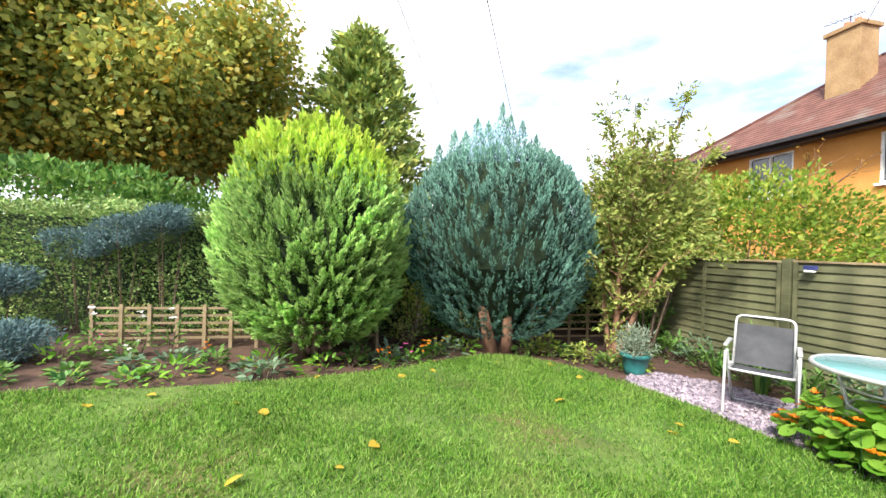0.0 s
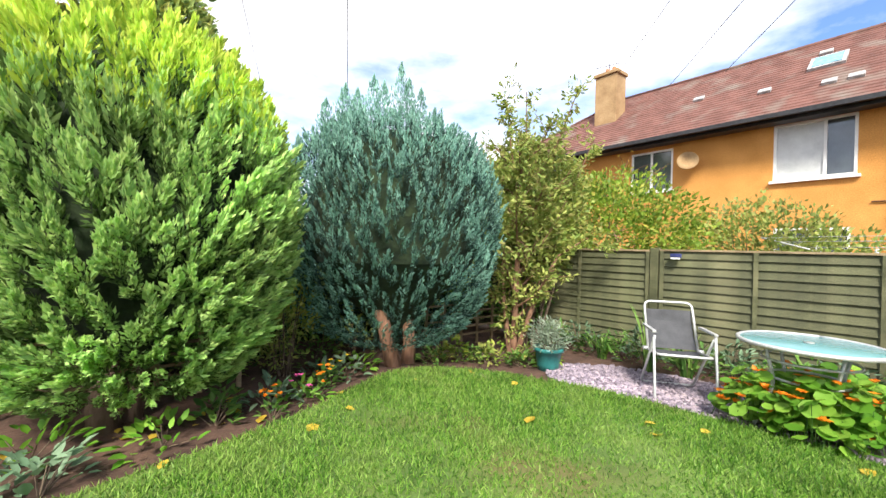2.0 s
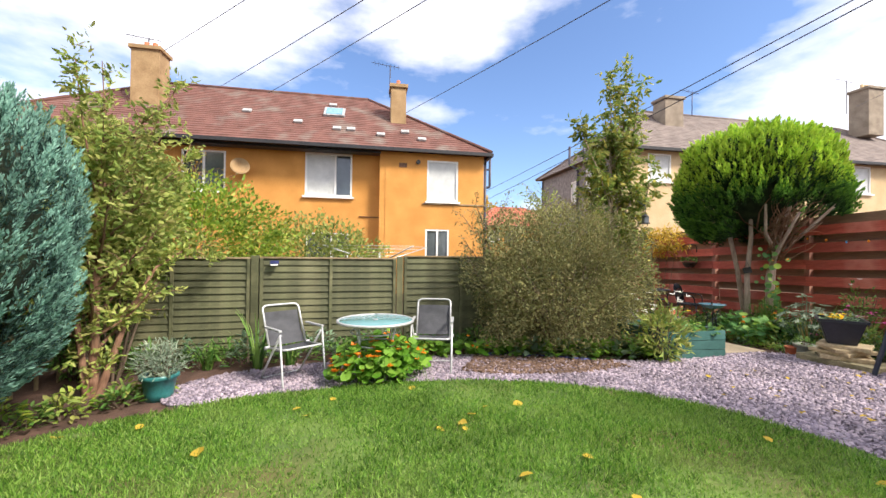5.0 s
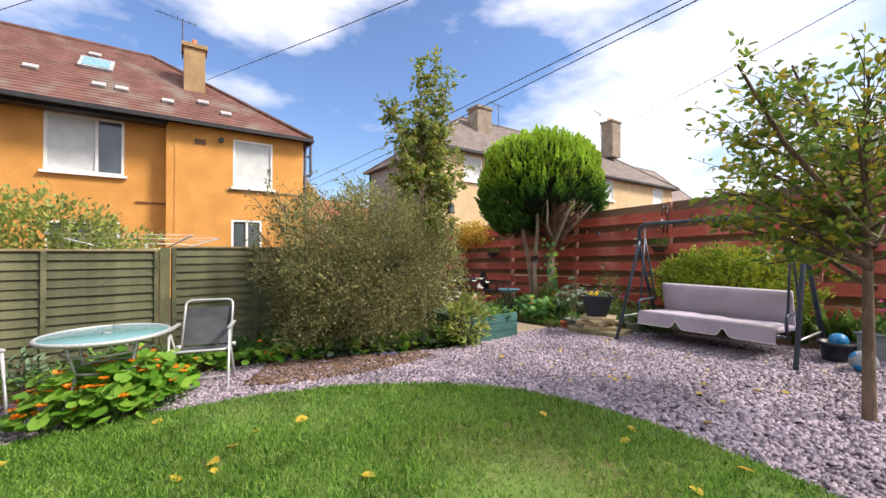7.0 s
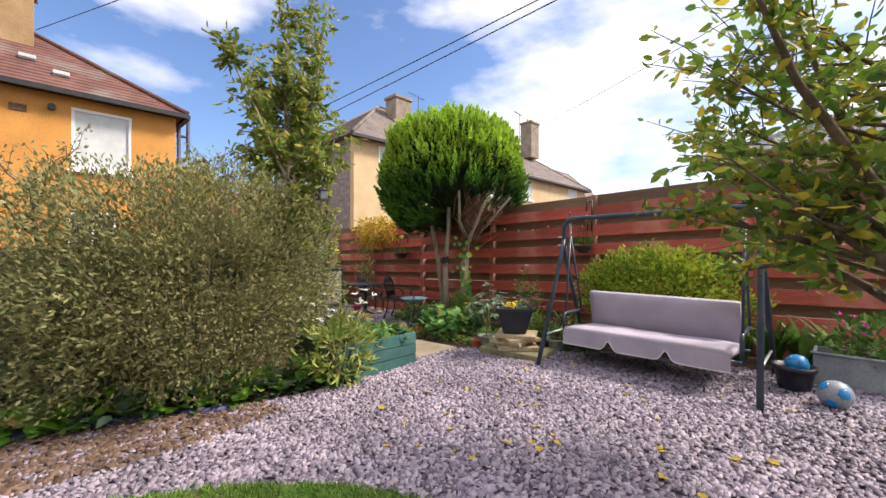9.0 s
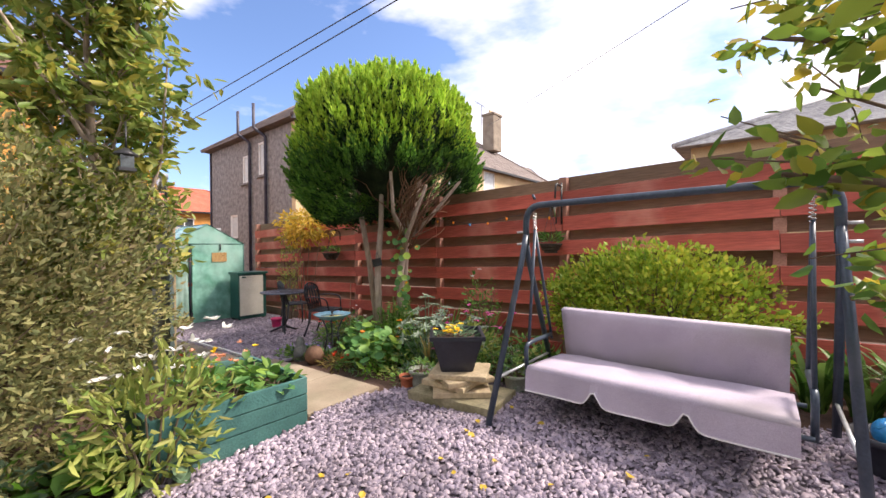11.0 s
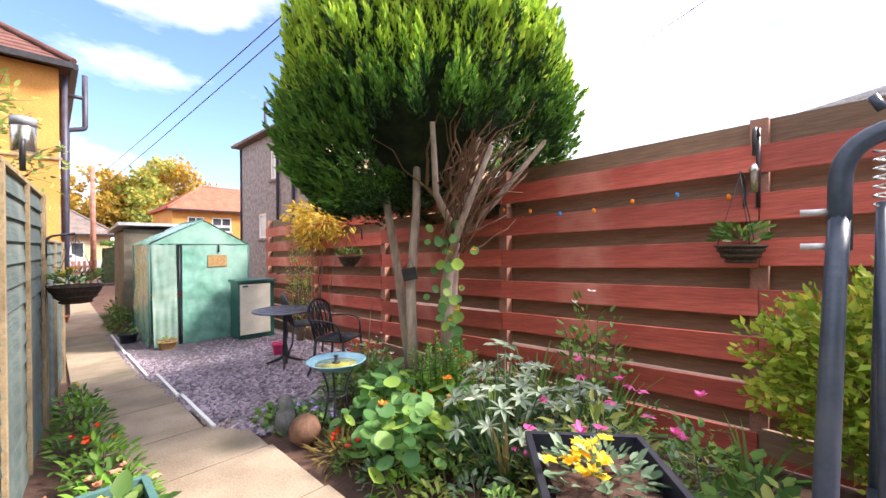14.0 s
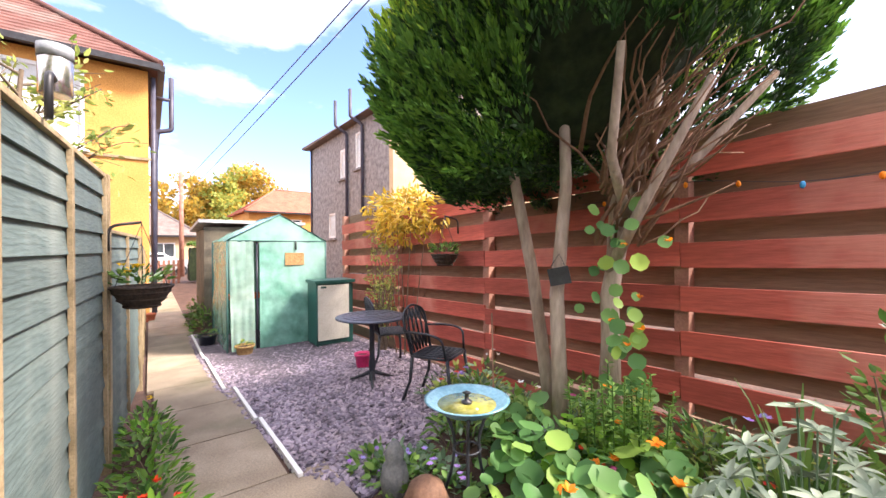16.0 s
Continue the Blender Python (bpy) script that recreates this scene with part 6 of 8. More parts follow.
# ---- garden chairs and glass table ----
def sling_chair(x, y, turn):
    """Folding chair; in its own frame it faces -y."""
    t = empty("folding_chair", "silver tubular folding chair with dark grey mesh seat", "chair", (x, y, gz(x, y) + 0.012), turn, "garden chairs")
    w = 0.228  # half the width between the tubes
    back = arc([(-w, 0.02, 0.40), (-w, 0.25, 0.87), (w, 0.25, 0.87), (w, 0.02, 0.40)], 5, 0.07)
    part("back_frame", tubem(back, 0.0125, 8), STEEL_WHITE, t)
    seat_f = arc([(-w, 0.06, 0.40), (-w, -0.36, 0.44), (w, -0.36, 0.44), (w, 0.06, 0.40)], 4, 0.05)
    part("seat_frame", tubem(seat_f, 0.0125, 8), STEEL_WHITE, t)
    part("front_leg_frame", tubem(arc([(-w - 0.03, 0.10, 0.62), (-w - 0.03, -0.34, 0.0), (w + 0.03, -0.34, 0.0), (w + 0.03, 0.10, 0.62)][:1] + [(-w - 0.03, -0.30, 0.64), (-w - 0.03, -0.40, 0.015), (w + 0.03, -0.40, 0.015), (w + 0.03, -0.30, 0.64)], 4, 0.05)[5:], 0.0125, 8), STEEL_WHITE, t)
    part("rear_leg_frame", tubem(arc([(-w - 0.02, -0.30, 0.60), (-w - 0.02, 0.20, 0.015), (w + 0.02, 0.20, 0.015), (w + 0.02, -0.30, 0.60)], 4, 0.05), 0.0125, 8), STEEL_WHITE, t)
    for s in (-1, 1):
        part("armrest", boxm(s * (w + 0.03), -0.12, 0.645, 0.036, 0.40, 0.022, bevel=0.008), STEEL_WHITE, t, "grey plastic armrest")
        part("hinge", tubem([(s * (w + 0.0), 0.03, 0.41), (s * (w + 0.05), 0.03, 0.41)], 0.02, 8), STEEL_WHITE, t)
    bm = bmesh.new()
    prev = None
    for k in np.linspace(0.0, 1, 8):
        c = Vector((0, 0.04 + 0.195 * k, 0.42 + 0.37 * k))
        c += Vector((0, 0.02, -0.01)) * math.sin(math.pi * k)
        r = [bm.verts.new(c + Vector((sx, dy, 0))) for sx in (-w + 0.008, 0, w - 0.008) for dy in (-0.002, 0.002)]
        if prev:
            for i in (0, 2):
                bm.faces.new((prev[i], prev[i + 2], r[i + 2], r[i]))
                bm.faces.new((prev[i + 1], r[i + 1], r[i + 3], prev[i + 3]))
        prev = r
    part("backrest", bm, MESHCLOTH, t, "dark grey mesh sling back")
    bm = bmesh.new()
    prev = None
    for k in np.linspace(0, 1, 7):
        r = [bm.verts.new((sx, 0.05 - 0.40 * k, 0.405 + 0.035 * k - 0.03 * math.sin(math.pi * k) - (0.012 if sx == 0 else 0) + dz)) for sx in (-w + 0.008, 0, w - 0.008) for dz in (-0.002, 0.002)]
        if prev:
            for i in (0, 2):
                bm.faces.new((prev[i + 1], prev[i + 3], r[i + 3], r[i + 1]))
                bm.faces.new((prev[i], r[i], r[i + 2], prev[i + 2]))
        prev = r
    part("seat", bm, MESHCLOTH, t, "dark grey mesh sling seat")
    return t


sling_chair(3.73, 3.04, math.degrees(math.atan2(-0.60, -0.80)) + 90)
sling_chair(3.97, 1.25, math.degrees(math.atan2(0.22, -0.95)) + 90)


def glass_table(x, y):
    t = empty("glass_table", "round frosted-glass garden table on a white metal frame", "table", (x, y, gz(x, y) + 0.012))
    zt = 0.68
    part("tabletop", lathe(bmesh.new(), [(0.01, zt), (0.445, zt), (0.45, zt + 0.004), (0.445, zt + 0.008), (0.01, zt + 0.008)], 40), GLASS_TOP, t, "blue-green frosted glass")
    rim = bmesh.new()
    tube(rim, [(0.455 * math.cos(a), 0.455 * math.sin(a), zt) for a in np.linspace(0, 2 * math.pi, 41)], 0.017, 8)
    part("rim", rim, STEEL_WHITE, t)
    part("parasol_hole", lathe(bmesh.new(), [(0.03, zt + 0.009), (0.035, zt + 0.015), (0.02, zt + 0.015)], 14), STEEL_WHITE, t)
    for i in range(4):
        a = math.pi / 4 + i * math.pi / 2
        c, s = math.cos(a), math.sin(a)
        part("leg", tubem(arc([(0.33 * c, 0.33 * s, zt - 0.01), (0.24 * c, 0.24 * s, 0.36), (0.40 * c, 0.40 * s, 0.0)], 4, 0.1), 0.013, 8), STEEL_WHITE, t)
    rg = bmesh.new()
    tube(rg, [(0.25 * math.cos(a), 0.25 * math.sin(a), 0.40) for a in np.linspace(0, 2 * math.pi, 25)], 0.01, 6)
    part("ring", rg, STEEL_WHITE, t)
    rg = bmesh.new()
    tube(rg, [(0.30 * math.cos(a), 0.30 * math.sin(a), 0.55) for a in np.linspace(0, 2 * math.pi, 25)], 0.01, 6)
    part("ring", rg, STEEL_WHITE, t)
    return t


glass_table(3.65, 2.02)


def nasturtium(name, label, spots, n, h, size, flowers, seed, fm=F_ORANGE, leaf=L_NAST):
    q = np.random.default_rng(seed)
    x0, y0 = spots[0][:2]
    t = empty(name, label, "plant", (x0, y0, gz(x0, y0)))
    inv = t.matrix_world.inverted()
    P = []
    for x, y, r in spots:
        m = n // len(spots)
        a, f = q.uniform(0, 6.28, m), np.sqrt(q.random(m))
        xx, yy = x + r * f * np.cos(a), y + r * f * np.sin(a)
        zz = 0.19 - 0.034 * xx - 0.013 * yy + 0.05 + h * np.sqrt(np.maximum(0, 1 - f * f)) * q.uniform(0.3, 1.0, m)
        P.append(np.stack([xx, yy, zz], 1))
    P = np.vstack(P)
    m = len(P)
    nrm = np.stack([q.normal(-0.35, 0.4, m), q.normal(0, 0.4, m), np.ones(m)], 1)
    way = np.stack([q.normal(size=m), q.normal(size=m), np.zeros(m)], 1)
    way -= unit(nrm) * (way * unit(nrm)).sum(1, keepdims=True)
    S = size * q.uniform(0.55, 1.2, m)
    d = unit(way)
    s = np.cross(d, unit(nrm))
    v = P[:, None, :] + S[:, None, None] * (ROUND[None, :, 0:1] * s[:, None, :] + ROUND[None, :, 1:2] * d[:, None, :] + ROUND[None, :, 2:3] * unit(nrm)[:, None, :])
    soup("foliage", v, None, ROUND_F, leaf, t).matrix_parent_inverse = inv
    bm = bmesh.new()
    for p in P[::3]:
        tube(bm, [(p[0] + q.normal(0, 0.05), p[1] + q.normal(0, 0.05), gz(p[0], p[1])), tuple(p)], 0.003, 4, cap=False)
    part("stem", bm, L_BED, t).matrix_parent_inverse = inv
    k = q.choice(m, flowers)
    bloom(t, P[k] + np.stack([q.normal(0, 0.03, flowers), q.normal(0, 0.03, flowers), np.full(flowers, 0.07)], 1), 0.044, fm)
    return t


nasturtium("nasturtium_patch", "nasturtiums with round green leaves and orange flowers under the table", [(3.55, 1.95, 0.42), (3.7, 1.66, 0.34), (3.9, 2.1, 0.4), (3.5, 1.72, 0.32), (4.3, 1.85, 0.3), (3.36, 2.3, 0.26), (3.34, 1.95, 0.26)], 680, 0.44, 0.11, 85, 301)
nasturtium("nasturtium_strip", "low nasturtiums along the foot of the fence", [(4.55, 0.75, 0.35), (4.5, 0.3, 0.3), (4.6, 1.2, 0.3)], 160, 0.2, 0.11, 9, 302)
vine = nasturtium("climbing_nasturtium", "nasturtium climbing the thuja stems with orange flowers", [(4.7, -5.05, 0.22), (4.55, -4.95, 0.3), (4.75, -4.8, 0.35)], 150, 0.45, 0.12, 6, 303)
q = np.random.default_rng(5)
vz = q.uniform(0.6, 1.75, 46)
VP = np.stack([4.70 + q.normal(0, 0.11, 46), -5.12 + q.normal(0, 0.08, 46), vz], 1)
nv = unit(np.stack([q.normal(-0.7, 0.3, 46), q.normal(0.8, 0.3, 46), q.normal(0.4, 0.3, 46)], 1))
dv = unit(np.cross(nv, q.normal(size=(46, 3))))
sv = np.cross(dv, nv)
o = soup("climbing_foliage", VP[:, None, :] + 0.09 * q.uniform(0.6, 1.2, 46)[:, None, None] * (ROUND[None, :, 0:1] * sv[:, None, :] + ROUND[None, :, 1:2] * dv[:, None, :] + ROUND[None, :, 2:3] * nv[:, None, :]), None, ROUND_F, L_NAST_BED, vine)
o.matrix_parent_inverse = vine.matrix_world.inverted()
bloom(vine, VP[:9] + np.array([-0.05, 0.06, 0.0]), 0.034, F_ORANGE)


def round_pot(name, label, x, y, r, h, material, z=None, cat="plant pot", rim=True):
    z = gz(x, y) if z is None else z
    t = empty(name, label, cat, (x, y, z), 0, "pots")
    part("pot", lathe(bmesh.new(), [(r * 0.72, 0), (r * 0.80, h * 0.3), (r * 0.93, h * 0.82), (r * 1.06, h * 0.84), (r * 1.08, h), (r * 0.95, h), (r * 0.92, h * 0.86)], 24), material, t)
    part("soil", lathe(bmesh.new(), [(0.01, h * 0.84), (r * 0.9, h * 0.85), (0.01, h * 0.9)], 16), SOIL, t)
    return t


round_pot("glazed_pot", "teal glazed round pot at the corner of the gravel", 3.28, 4.22, 0.165, 0.27, TEAL)
shrub("lavender", "grey-green lavender growing in the teal pot", (3.28, 4.22, 0.42), (0.24, 0.24, 0.2), 900, 0.06, L_SILVER, 12, 311, 0.1, 0.2, floor_z=gz(3.28, 4.22) + 0.24, cat="plant")

# solar lamp on the lap fence
sl = empty("solar_lamp", "small blue-black solar lamp screwed to the fence top", "lamp", (4.88, 3.48, 1.385))
part("panel", boxm(0, 0, 0.02, 0.05, 0.12, 0.05, bevel=0.008), BLUE_DARK, sl)
part("lens", boxm(-0.012, 0, -0.018, 0.04, 0.10, 0.022, bevel=0.004), WHITE, sl, "white lamp lens")

# rotary drier behind the lap fence
rd = empty("rotary_drier", "white folding rotary clothes drier beyond the fence", "clothes drier", (7.2, 1.9, gz(7.2, 1.9)))
part("pole", tubem([(0, 0, 0), (0, 0, 1.65)], 0.022), STEEL_WHITE, rd)
for i in range(4):
    a = 0.5 + i * math.pi / 2
    part("arm", tubem([(0, 0, 1.42), (1.25 * math.cos(a), 1.25 * math.sin(a), 1.78)], 0.012, 6), STEEL_WHITE, rd)
ln = bmesh.new()
for f in (0.45, 0.65, 0.85, 1.0):
    pts = [(1.25 * f * math.cos(0.5 + i * math.pi / 2), 1.25 * f * math.sin(0.5 + i * math.pi / 2), 1.42 + 0.36 * f) for i in range(5)]
    for a, b in zip(pts, pts[1:]):
        tube(ln, [a, b], 0.004, 4)
part("line", ln, STEEL_WHITE, rd)


# ---- swing seat ----
def swing_seat():
    t = empty("swing_seat", "lilac-grey cushioned garden swing seat on a blue-grey steel frame", "swing seat", (1.38, -4.25, 0.2))
    X0, X1 = 0.97, -1.0  # ends of the frame, local
    top = 1.68
    for s in (X0, X1):
        part("leg", tubem([(s, 0.52, 0.0), (s * 0.96, 0.05, 1.25), (s * 0.95, 0.0, 1.45)], 0.025, 10), SWING_STEEL, t)
        part("leg", tubem([(s, -0.68, 0.0), (s * 0.96, -0.05, 1.25), (s * 0.95, 0.0, 1.40)], 0.025, 10), SWING_STEEL, t)
        part("brace", tubem([(s * 0.985, 0.40, 0.33), (s * 0.985, -0.53, 0.33)], 0.012, 6), STEEL_WHITE, t, "thin side brace")
        for zz in (1.36, 1.46):
            part("bolt", tubem([(s - 0.035, 0.0, zz), (s + 0.035, 0.0, zz)], 0.01, 6), STEEL_WHITE, t)
    part("top_bar", tubem(arc([(X0 * 0.95, 0, 1.35), (X0 * 0.95, 0, top), (X1 * 0.95, 0, top + 0.02), (X1 * 0.95, 0, 1.35)], 8, 0.16), 0.027, 12), SWING_STEEL, t)
    for s in (0.84, -0.84):
        sp = bmesh.new()
        tube(sp, [(s + 0.016 * math.cos(k * 0.9), 0.016 * math.sin(k * 0.9), top - 0.06 - k * 0.0035) for k in range(44)], 0.004, 5)
        part("spring", sp, STEEL, t, "coiled steel spring")
        part("hook", tubem([(s, 0, top + 0.05), (s + 0.02, 0.0, top + 0.09)], 0.012, 6), SWING_STEEL, t)
        part("hanger", tubem([(s, 0, top - 0.2), (s, 0.12, 0.55)], 0.013, 8), SWING_STEEL, t)
        part("hanger", tubem([(s, 0, top - 0.2), (s, -0.32, 0.52)], 0.013, 8), SWING_STEEL, t)
        part("arm", tubem(arc([(s, 0.15, 0.30), (s, 0.17, 0.56), (s, -0.3, 0.56)], 5, 0.07), 0.018, 8), SWING_STEEL, t)
    fr = bmesh.new()
    for y in (0.18, -0.38):
        tube(fr, [(-0.84, y, 0.32), (0.84, y, 0.32)], 0.015, 8)
    part("seat_rail", fr, SWING_STEEL, t)

    def cushion(sx, sy, sz, puff):
        bm = bmesh.new()
        bmesh.ops.create_grid(bm, x_segments=24, y_segments=10, size=0.5)
        r = bmesh.ops.extrude_face_region(bm, geom=bm.faces[:])
        bmesh.ops.translate(bm, vec=(0, 0, 1), verts=[g for g in r["geom"] if isinstance(g, bmesh.types.BMVert)])
        for v in bm.verts:
            u, w = v.co.x * 2, v.co.y * 2
            edge = (1 - abs(u) ** 8) * (1 - abs(w) ** 5)
            z = (v.co.z - 0.5) * sz * (0.55 + 0.45 * edge) + (puff * edge * noise.noise(Vector((u * 3, w * 2, 1.7))) if v.co.z > 0.5 else 0)
            v.co = Vector((v.co.x * sx, v.co.y * sy, z))
        for f in bm.faces:
            f.smooth = True
        return bm
    c = part("seat_cushion", cushion(1.56, 0.66, 0.11, 0.025), CUSHION, t)
    c.matrix_local = pose(0, -0.06, 0.37, 4, 0, 0)
    b = part("back_cushion", cushion(1.52, 0.50, 0.11, 0.035), CUSHION, t)
    b.matrix_local = pose(0, -0.43, 0.545, 76, 0, 0)
    pp = part("piping", tubem([(-0.74, 0.247, 0.0), (0.74, 0.247, 0.0)], 0.006, 6), PIPING, b, "pale piping along the top")
    pp.matrix_local = pose(0, 0, 0.03)
    # scalloped valance that hangs from the seat front
    bm = bmesh.new()
    us = np.linspace(-0.78, 0.78, 61)
    lo = []
    for u in us:
        k = min(abs(u - 0.27), abs(u + 0.27))
        lo.append(-0.15 + 0.10 * math.exp(-(k / 0.045) ** 2))
    up = [(bm.verts.new((u, 0.285, 0.40)), bm.verts.new((u, 0.28, 0.40))) for u in us]
    dn = [(bm.verts.new((u, 0.300 + 0.006 * math.sin(9 * u), 0.395 + z)), bm.verts.new((u, 0.295 + 0.006 * math.sin(9 * u), 0.395 + z))) for u, z in zip(us, lo)]
    for i in range(60):
        bm.faces.new((up[i][0], up[i + 1][0], dn[i + 1][0], dn[i][0]))
        bm.faces.new((up[i + 1][1], up[i][1], dn[i][1], dn[i + 1][1]))
    v = part("valance", bm, CUSHION, t, "scalloped fabric valance")
    e = bmesh.new()
    tube(e, [(u, 0.299 + 0.006 * math.sin(9 * u), 0.395 + z) for u, z in zip(us, lo)], 0.006, 6)
    part("trim", e, PIPING, v, "white edge binding")
    return t


swing_seat()


# ---- planter on stacked slabs, pots ----
def slab_stack():
    t = empty("slab_stack", "stack of broken sandstone slabs laid askew", "stone stack", (2.88, -4.08, gz(2.88, -4.08)))
    def stone(w, d, h, z, rot, m, ox=0.0, oy=0.0):
        bm = boxm(0, 0, 0, w, d, h, bevel=0.012)
        for v in bm.verts:
            v.co += Vector((1, 1, 0.3)) * 0.018 * noise.noise(v.co * 7 + Vector((z * 31, 0, 0)))
        o = part("stone", bm, m, t)
        o.matrix_local = pose(ox, oy, z, 0, 0, rot)
    stone(0.82, 0.52, 0.11, 0.045, 8, STONE_WET, -0.02)
    stone(0.5, 0.46, 0.05, 0.13, 40, STONE)
    stone(0.46, 0.4, 0.045, 0.18, 5, STONE, 0.06, 0.02)
    stone(0.44, 0.38, 0.045, 0.225, 62, STONE, -0.03)
    stone(0.5, 0.42, 0.045, 0.272, 28, STONE)
    return t


slab_stack()


def square_planter():
    z = gz(2.88, -4.08) + 0.297
    t = empty("square_planter", "dark square tapered planter of pansies standing on stones", "planter", (2.92, -4.08, z), 40)
    bm = bmesh.new()
    for k, (s, h) in enumerate(((0.14, 0), (0.215, 0.29), (0.24, 0.29), (0.24, 0.325), (0.215, 0.325), (0.208, 0.26))):
        ring = [bm.verts.new((sx * s, sy * s, h)) for sx, sy in ((-1, -1), (1, -1), (1, 1), (-1, 1))]
        if k:
            for i in range(4):
                bm.faces.new((prev[i], prev[(i + 1) % 4], ring[(i + 1) % 4], ring[i]))
        else:
            bm.faces.new(ring[::-1])
        prev = ring
    bmesh.ops.bevel(bm, geom=[e for e in bm.edges if abs(e.verts[0].co.z - e.verts[1].co.z) > 0.2], offset=0.012, segments=2, affect="EDGES")
    part("pot", bm, PLASTIC_BLACK, t)
    part("soil", boxm(0, 0, 0.24, 0.36, 0.36, 0.06), SOIL, t)
    return t


square_planter()
pz = gz(2.88, -4.08) + 0.56
t = clump("pansies", "yellow pansies with silvery leaves in the dark planter", 2.92, -4.08, 0.19, 0.1, 110, 0.06, L_GREYGREEN, 320, lift=0.56)
bloom(t, [(2.96 + random.gauss(0, 0.05), -4.05 + random.gauss(0, 0.06), pz + random.uniform(0.06, 0.12)) for _ in range(20)], 0.036, F_YELLOW, 5)
round_pot("terracotta_pot", "small terracotta plastic pot on the gravel edge", 3.50, -4.02, 0.075, 0.14, TERRACOTTA)
round_pot("grey_bowl_pot", "grey-green bowl pot with a leafy plant", 3.40, -4.13, 0.125, 0.19, GREYPOT)
clump("potted_herb", "small green plant in the grey pot", 3.40, -4.13, 0.13, 0.14, 70, 0.05, L_BED, 321, lift=0.17)
round_pot("grey_bowl_pot", "grey-green bowl pot behind the swing leg", 2.56, -4.53, 0.12, 0.18, GREYPOT)
clump("potted_herb", "small green plant in the grey pot", 2.56, -4.53, 0.14, 0.2, 80, 0.05, L_BED, 322, lift=0.15)
round_pot("black_bucket", "black plastic bucket holding blue toys", 0.22, -4.5, 0.15, 0.24, PLASTIC_BLACK)


def football(name, label, x, y, z, r, m1, m2):
    t = empty(name, label, "ball", (x, y, z))
    bm = bmesh.new()
    bmesh.ops.create_icosphere(bm, subdivisions=3, radius=r)
    for f in bm.faces:
        f.smooth = True
    part("skin", bm, m1, t)
    for a, b in ((30, 40), (120, 20), (210, 50), (300, 10), (75, -30), (250, -35)):
        d = Vector((math.cos(radians(a)) * math.cos(radians(b)), math.sin(radians(a)) * math.cos(radians(b)), math.sin(radians(b))))
        o = part("patch", lathe(bmesh.new(), [(0.001, 0.003), (r * 0.30, -0.002), (r * 0.40, -r * 0.085), (r * 0.38, -r * 0.1)], 6), m2, t, "printed patch")
        o.matrix_local = Matrix.Translation(d * r * 1.012) @ d.to_track_quat("Z", "Y").to_matrix().to_4x4()
    return t


football("football", "scuffed grey and blue football on the gravel", -0.04, -4.16, gz(-0.04, -4.16) + 0.125, 0.11, PLASTIC_GREY, BLUE)
football("toy_ball", "bright blue toy ball in the black bucket", 0.20, -4.50, gz(0.2, -4.5) + 0.25, 0.085, BLUE, BLUE)


def trough(x, y, turn):
    t = empty("plant_trough", "grey plastic trough full of green plants", "planter", (x, y, gz(x, y)), turn)
    b = bmesh.new()
    box(b, 0, -0.17, 0.15, 0.9, 0.025, 0.3)
    box(b, 0, 0.17, 0.15, 0.9, 0.025, 0.3)
    box(b, -0.44, 0, 0.15, 0.025, 0.315, 0.3)
    box(b, 0.44, 0, 0.15, 0.025, 0.315, 0.3)
    part("body", b, PLASTIC_GREY, t)
    part("rim", tubem([(-0.47, 0.19, 0.3), (0.47, 0.19, 0.3)], 0.014), PLASTIC_GREY, t)
    part("soil", boxm(0, 0, 0.13, 0.86, 0.31, 0.24), SOIL, t)
    return t


trough(-0.35, -4.95, 0)
shrub("trough_plant", "green plant with a pink flower in the trough", (-0.35, -4.95, 0.65), (0.4, 0.2, 0.25), 500, 0.09, L_BED, 8, 331, 0.1, floor_z=0.45, cat="plant")
bloom(bpy.data.objects["trough_plant"], [(-0.2 + random.gauss(0, 0.15), -4.85, 0.85 + random.gauss(0, 0.05)) for _ in range(5)], 0.04, F_PINK)
for i in range(4):
    strap_plant(-0.1 + 0.28 * i, -5.45, 0.75, 24, 340 + i, L_BED, "fern", "green arching fern against the fence", 0.9, 0.05)
for i, (x, y, r) in enumerate(((-0.45, -3.6, 0.10), (-0.62, -3.75, 0.08), (-0.35, -3.85, 0.07))):
    bm = bmesh.new()
    bmesh.ops.create_icosphere(bm, subdivisions=2, radius=r)
    for v in bm.verts:
        v.co *= 1 + 0.25 * noise.noise(v.co * 9 + Vector((i, 0, 0)))
        v.co.z *= 0.65
    o = tagged(part("boulder", bm, STATUE, None), "rounded grey stone beside the apple tree", "stone", "stones")
    o.location = (x, y, gz(x, y) + r * 0.5)

# ---- flower bed below the thuja ----
for i in range(60):
    x = 3.5 + 0.05 * i + random.uniform(-0.1, 0.1)
    y = -4.45 - random.uniform(0, 1.15)
    if x > 5.6:
        y = -4.9 - random.uniform(0, 0.6)
    h = random.uniform(0.18, 0.45)
    t = clump("bed_plant", "green cottage-garden plant in the bed below the tree" if i % 2 else "tall leafy flowering plant in the bed", x, y, 0.22, h, 70, random.choice((0.06, 0.08, 0.11)), (L_BED, L_BED, L_GREYGREEN, L_OLIVE)[i % 4], 350 + i, random.choice((0.35, 0.5, 0.7)), group="bed plants")
    if i % 4 == 1:
        bloom(t, [(x + random.gauss(0, 0.1), y + random.gauss(0, 0.1), gz(x, y) + h + random.uniform(0.0, 0.1)) for _ in range(3)], 0.03, (F_PINK, F_WHITE, F_RED, F_MAUVE)[(i // 4) % 4])
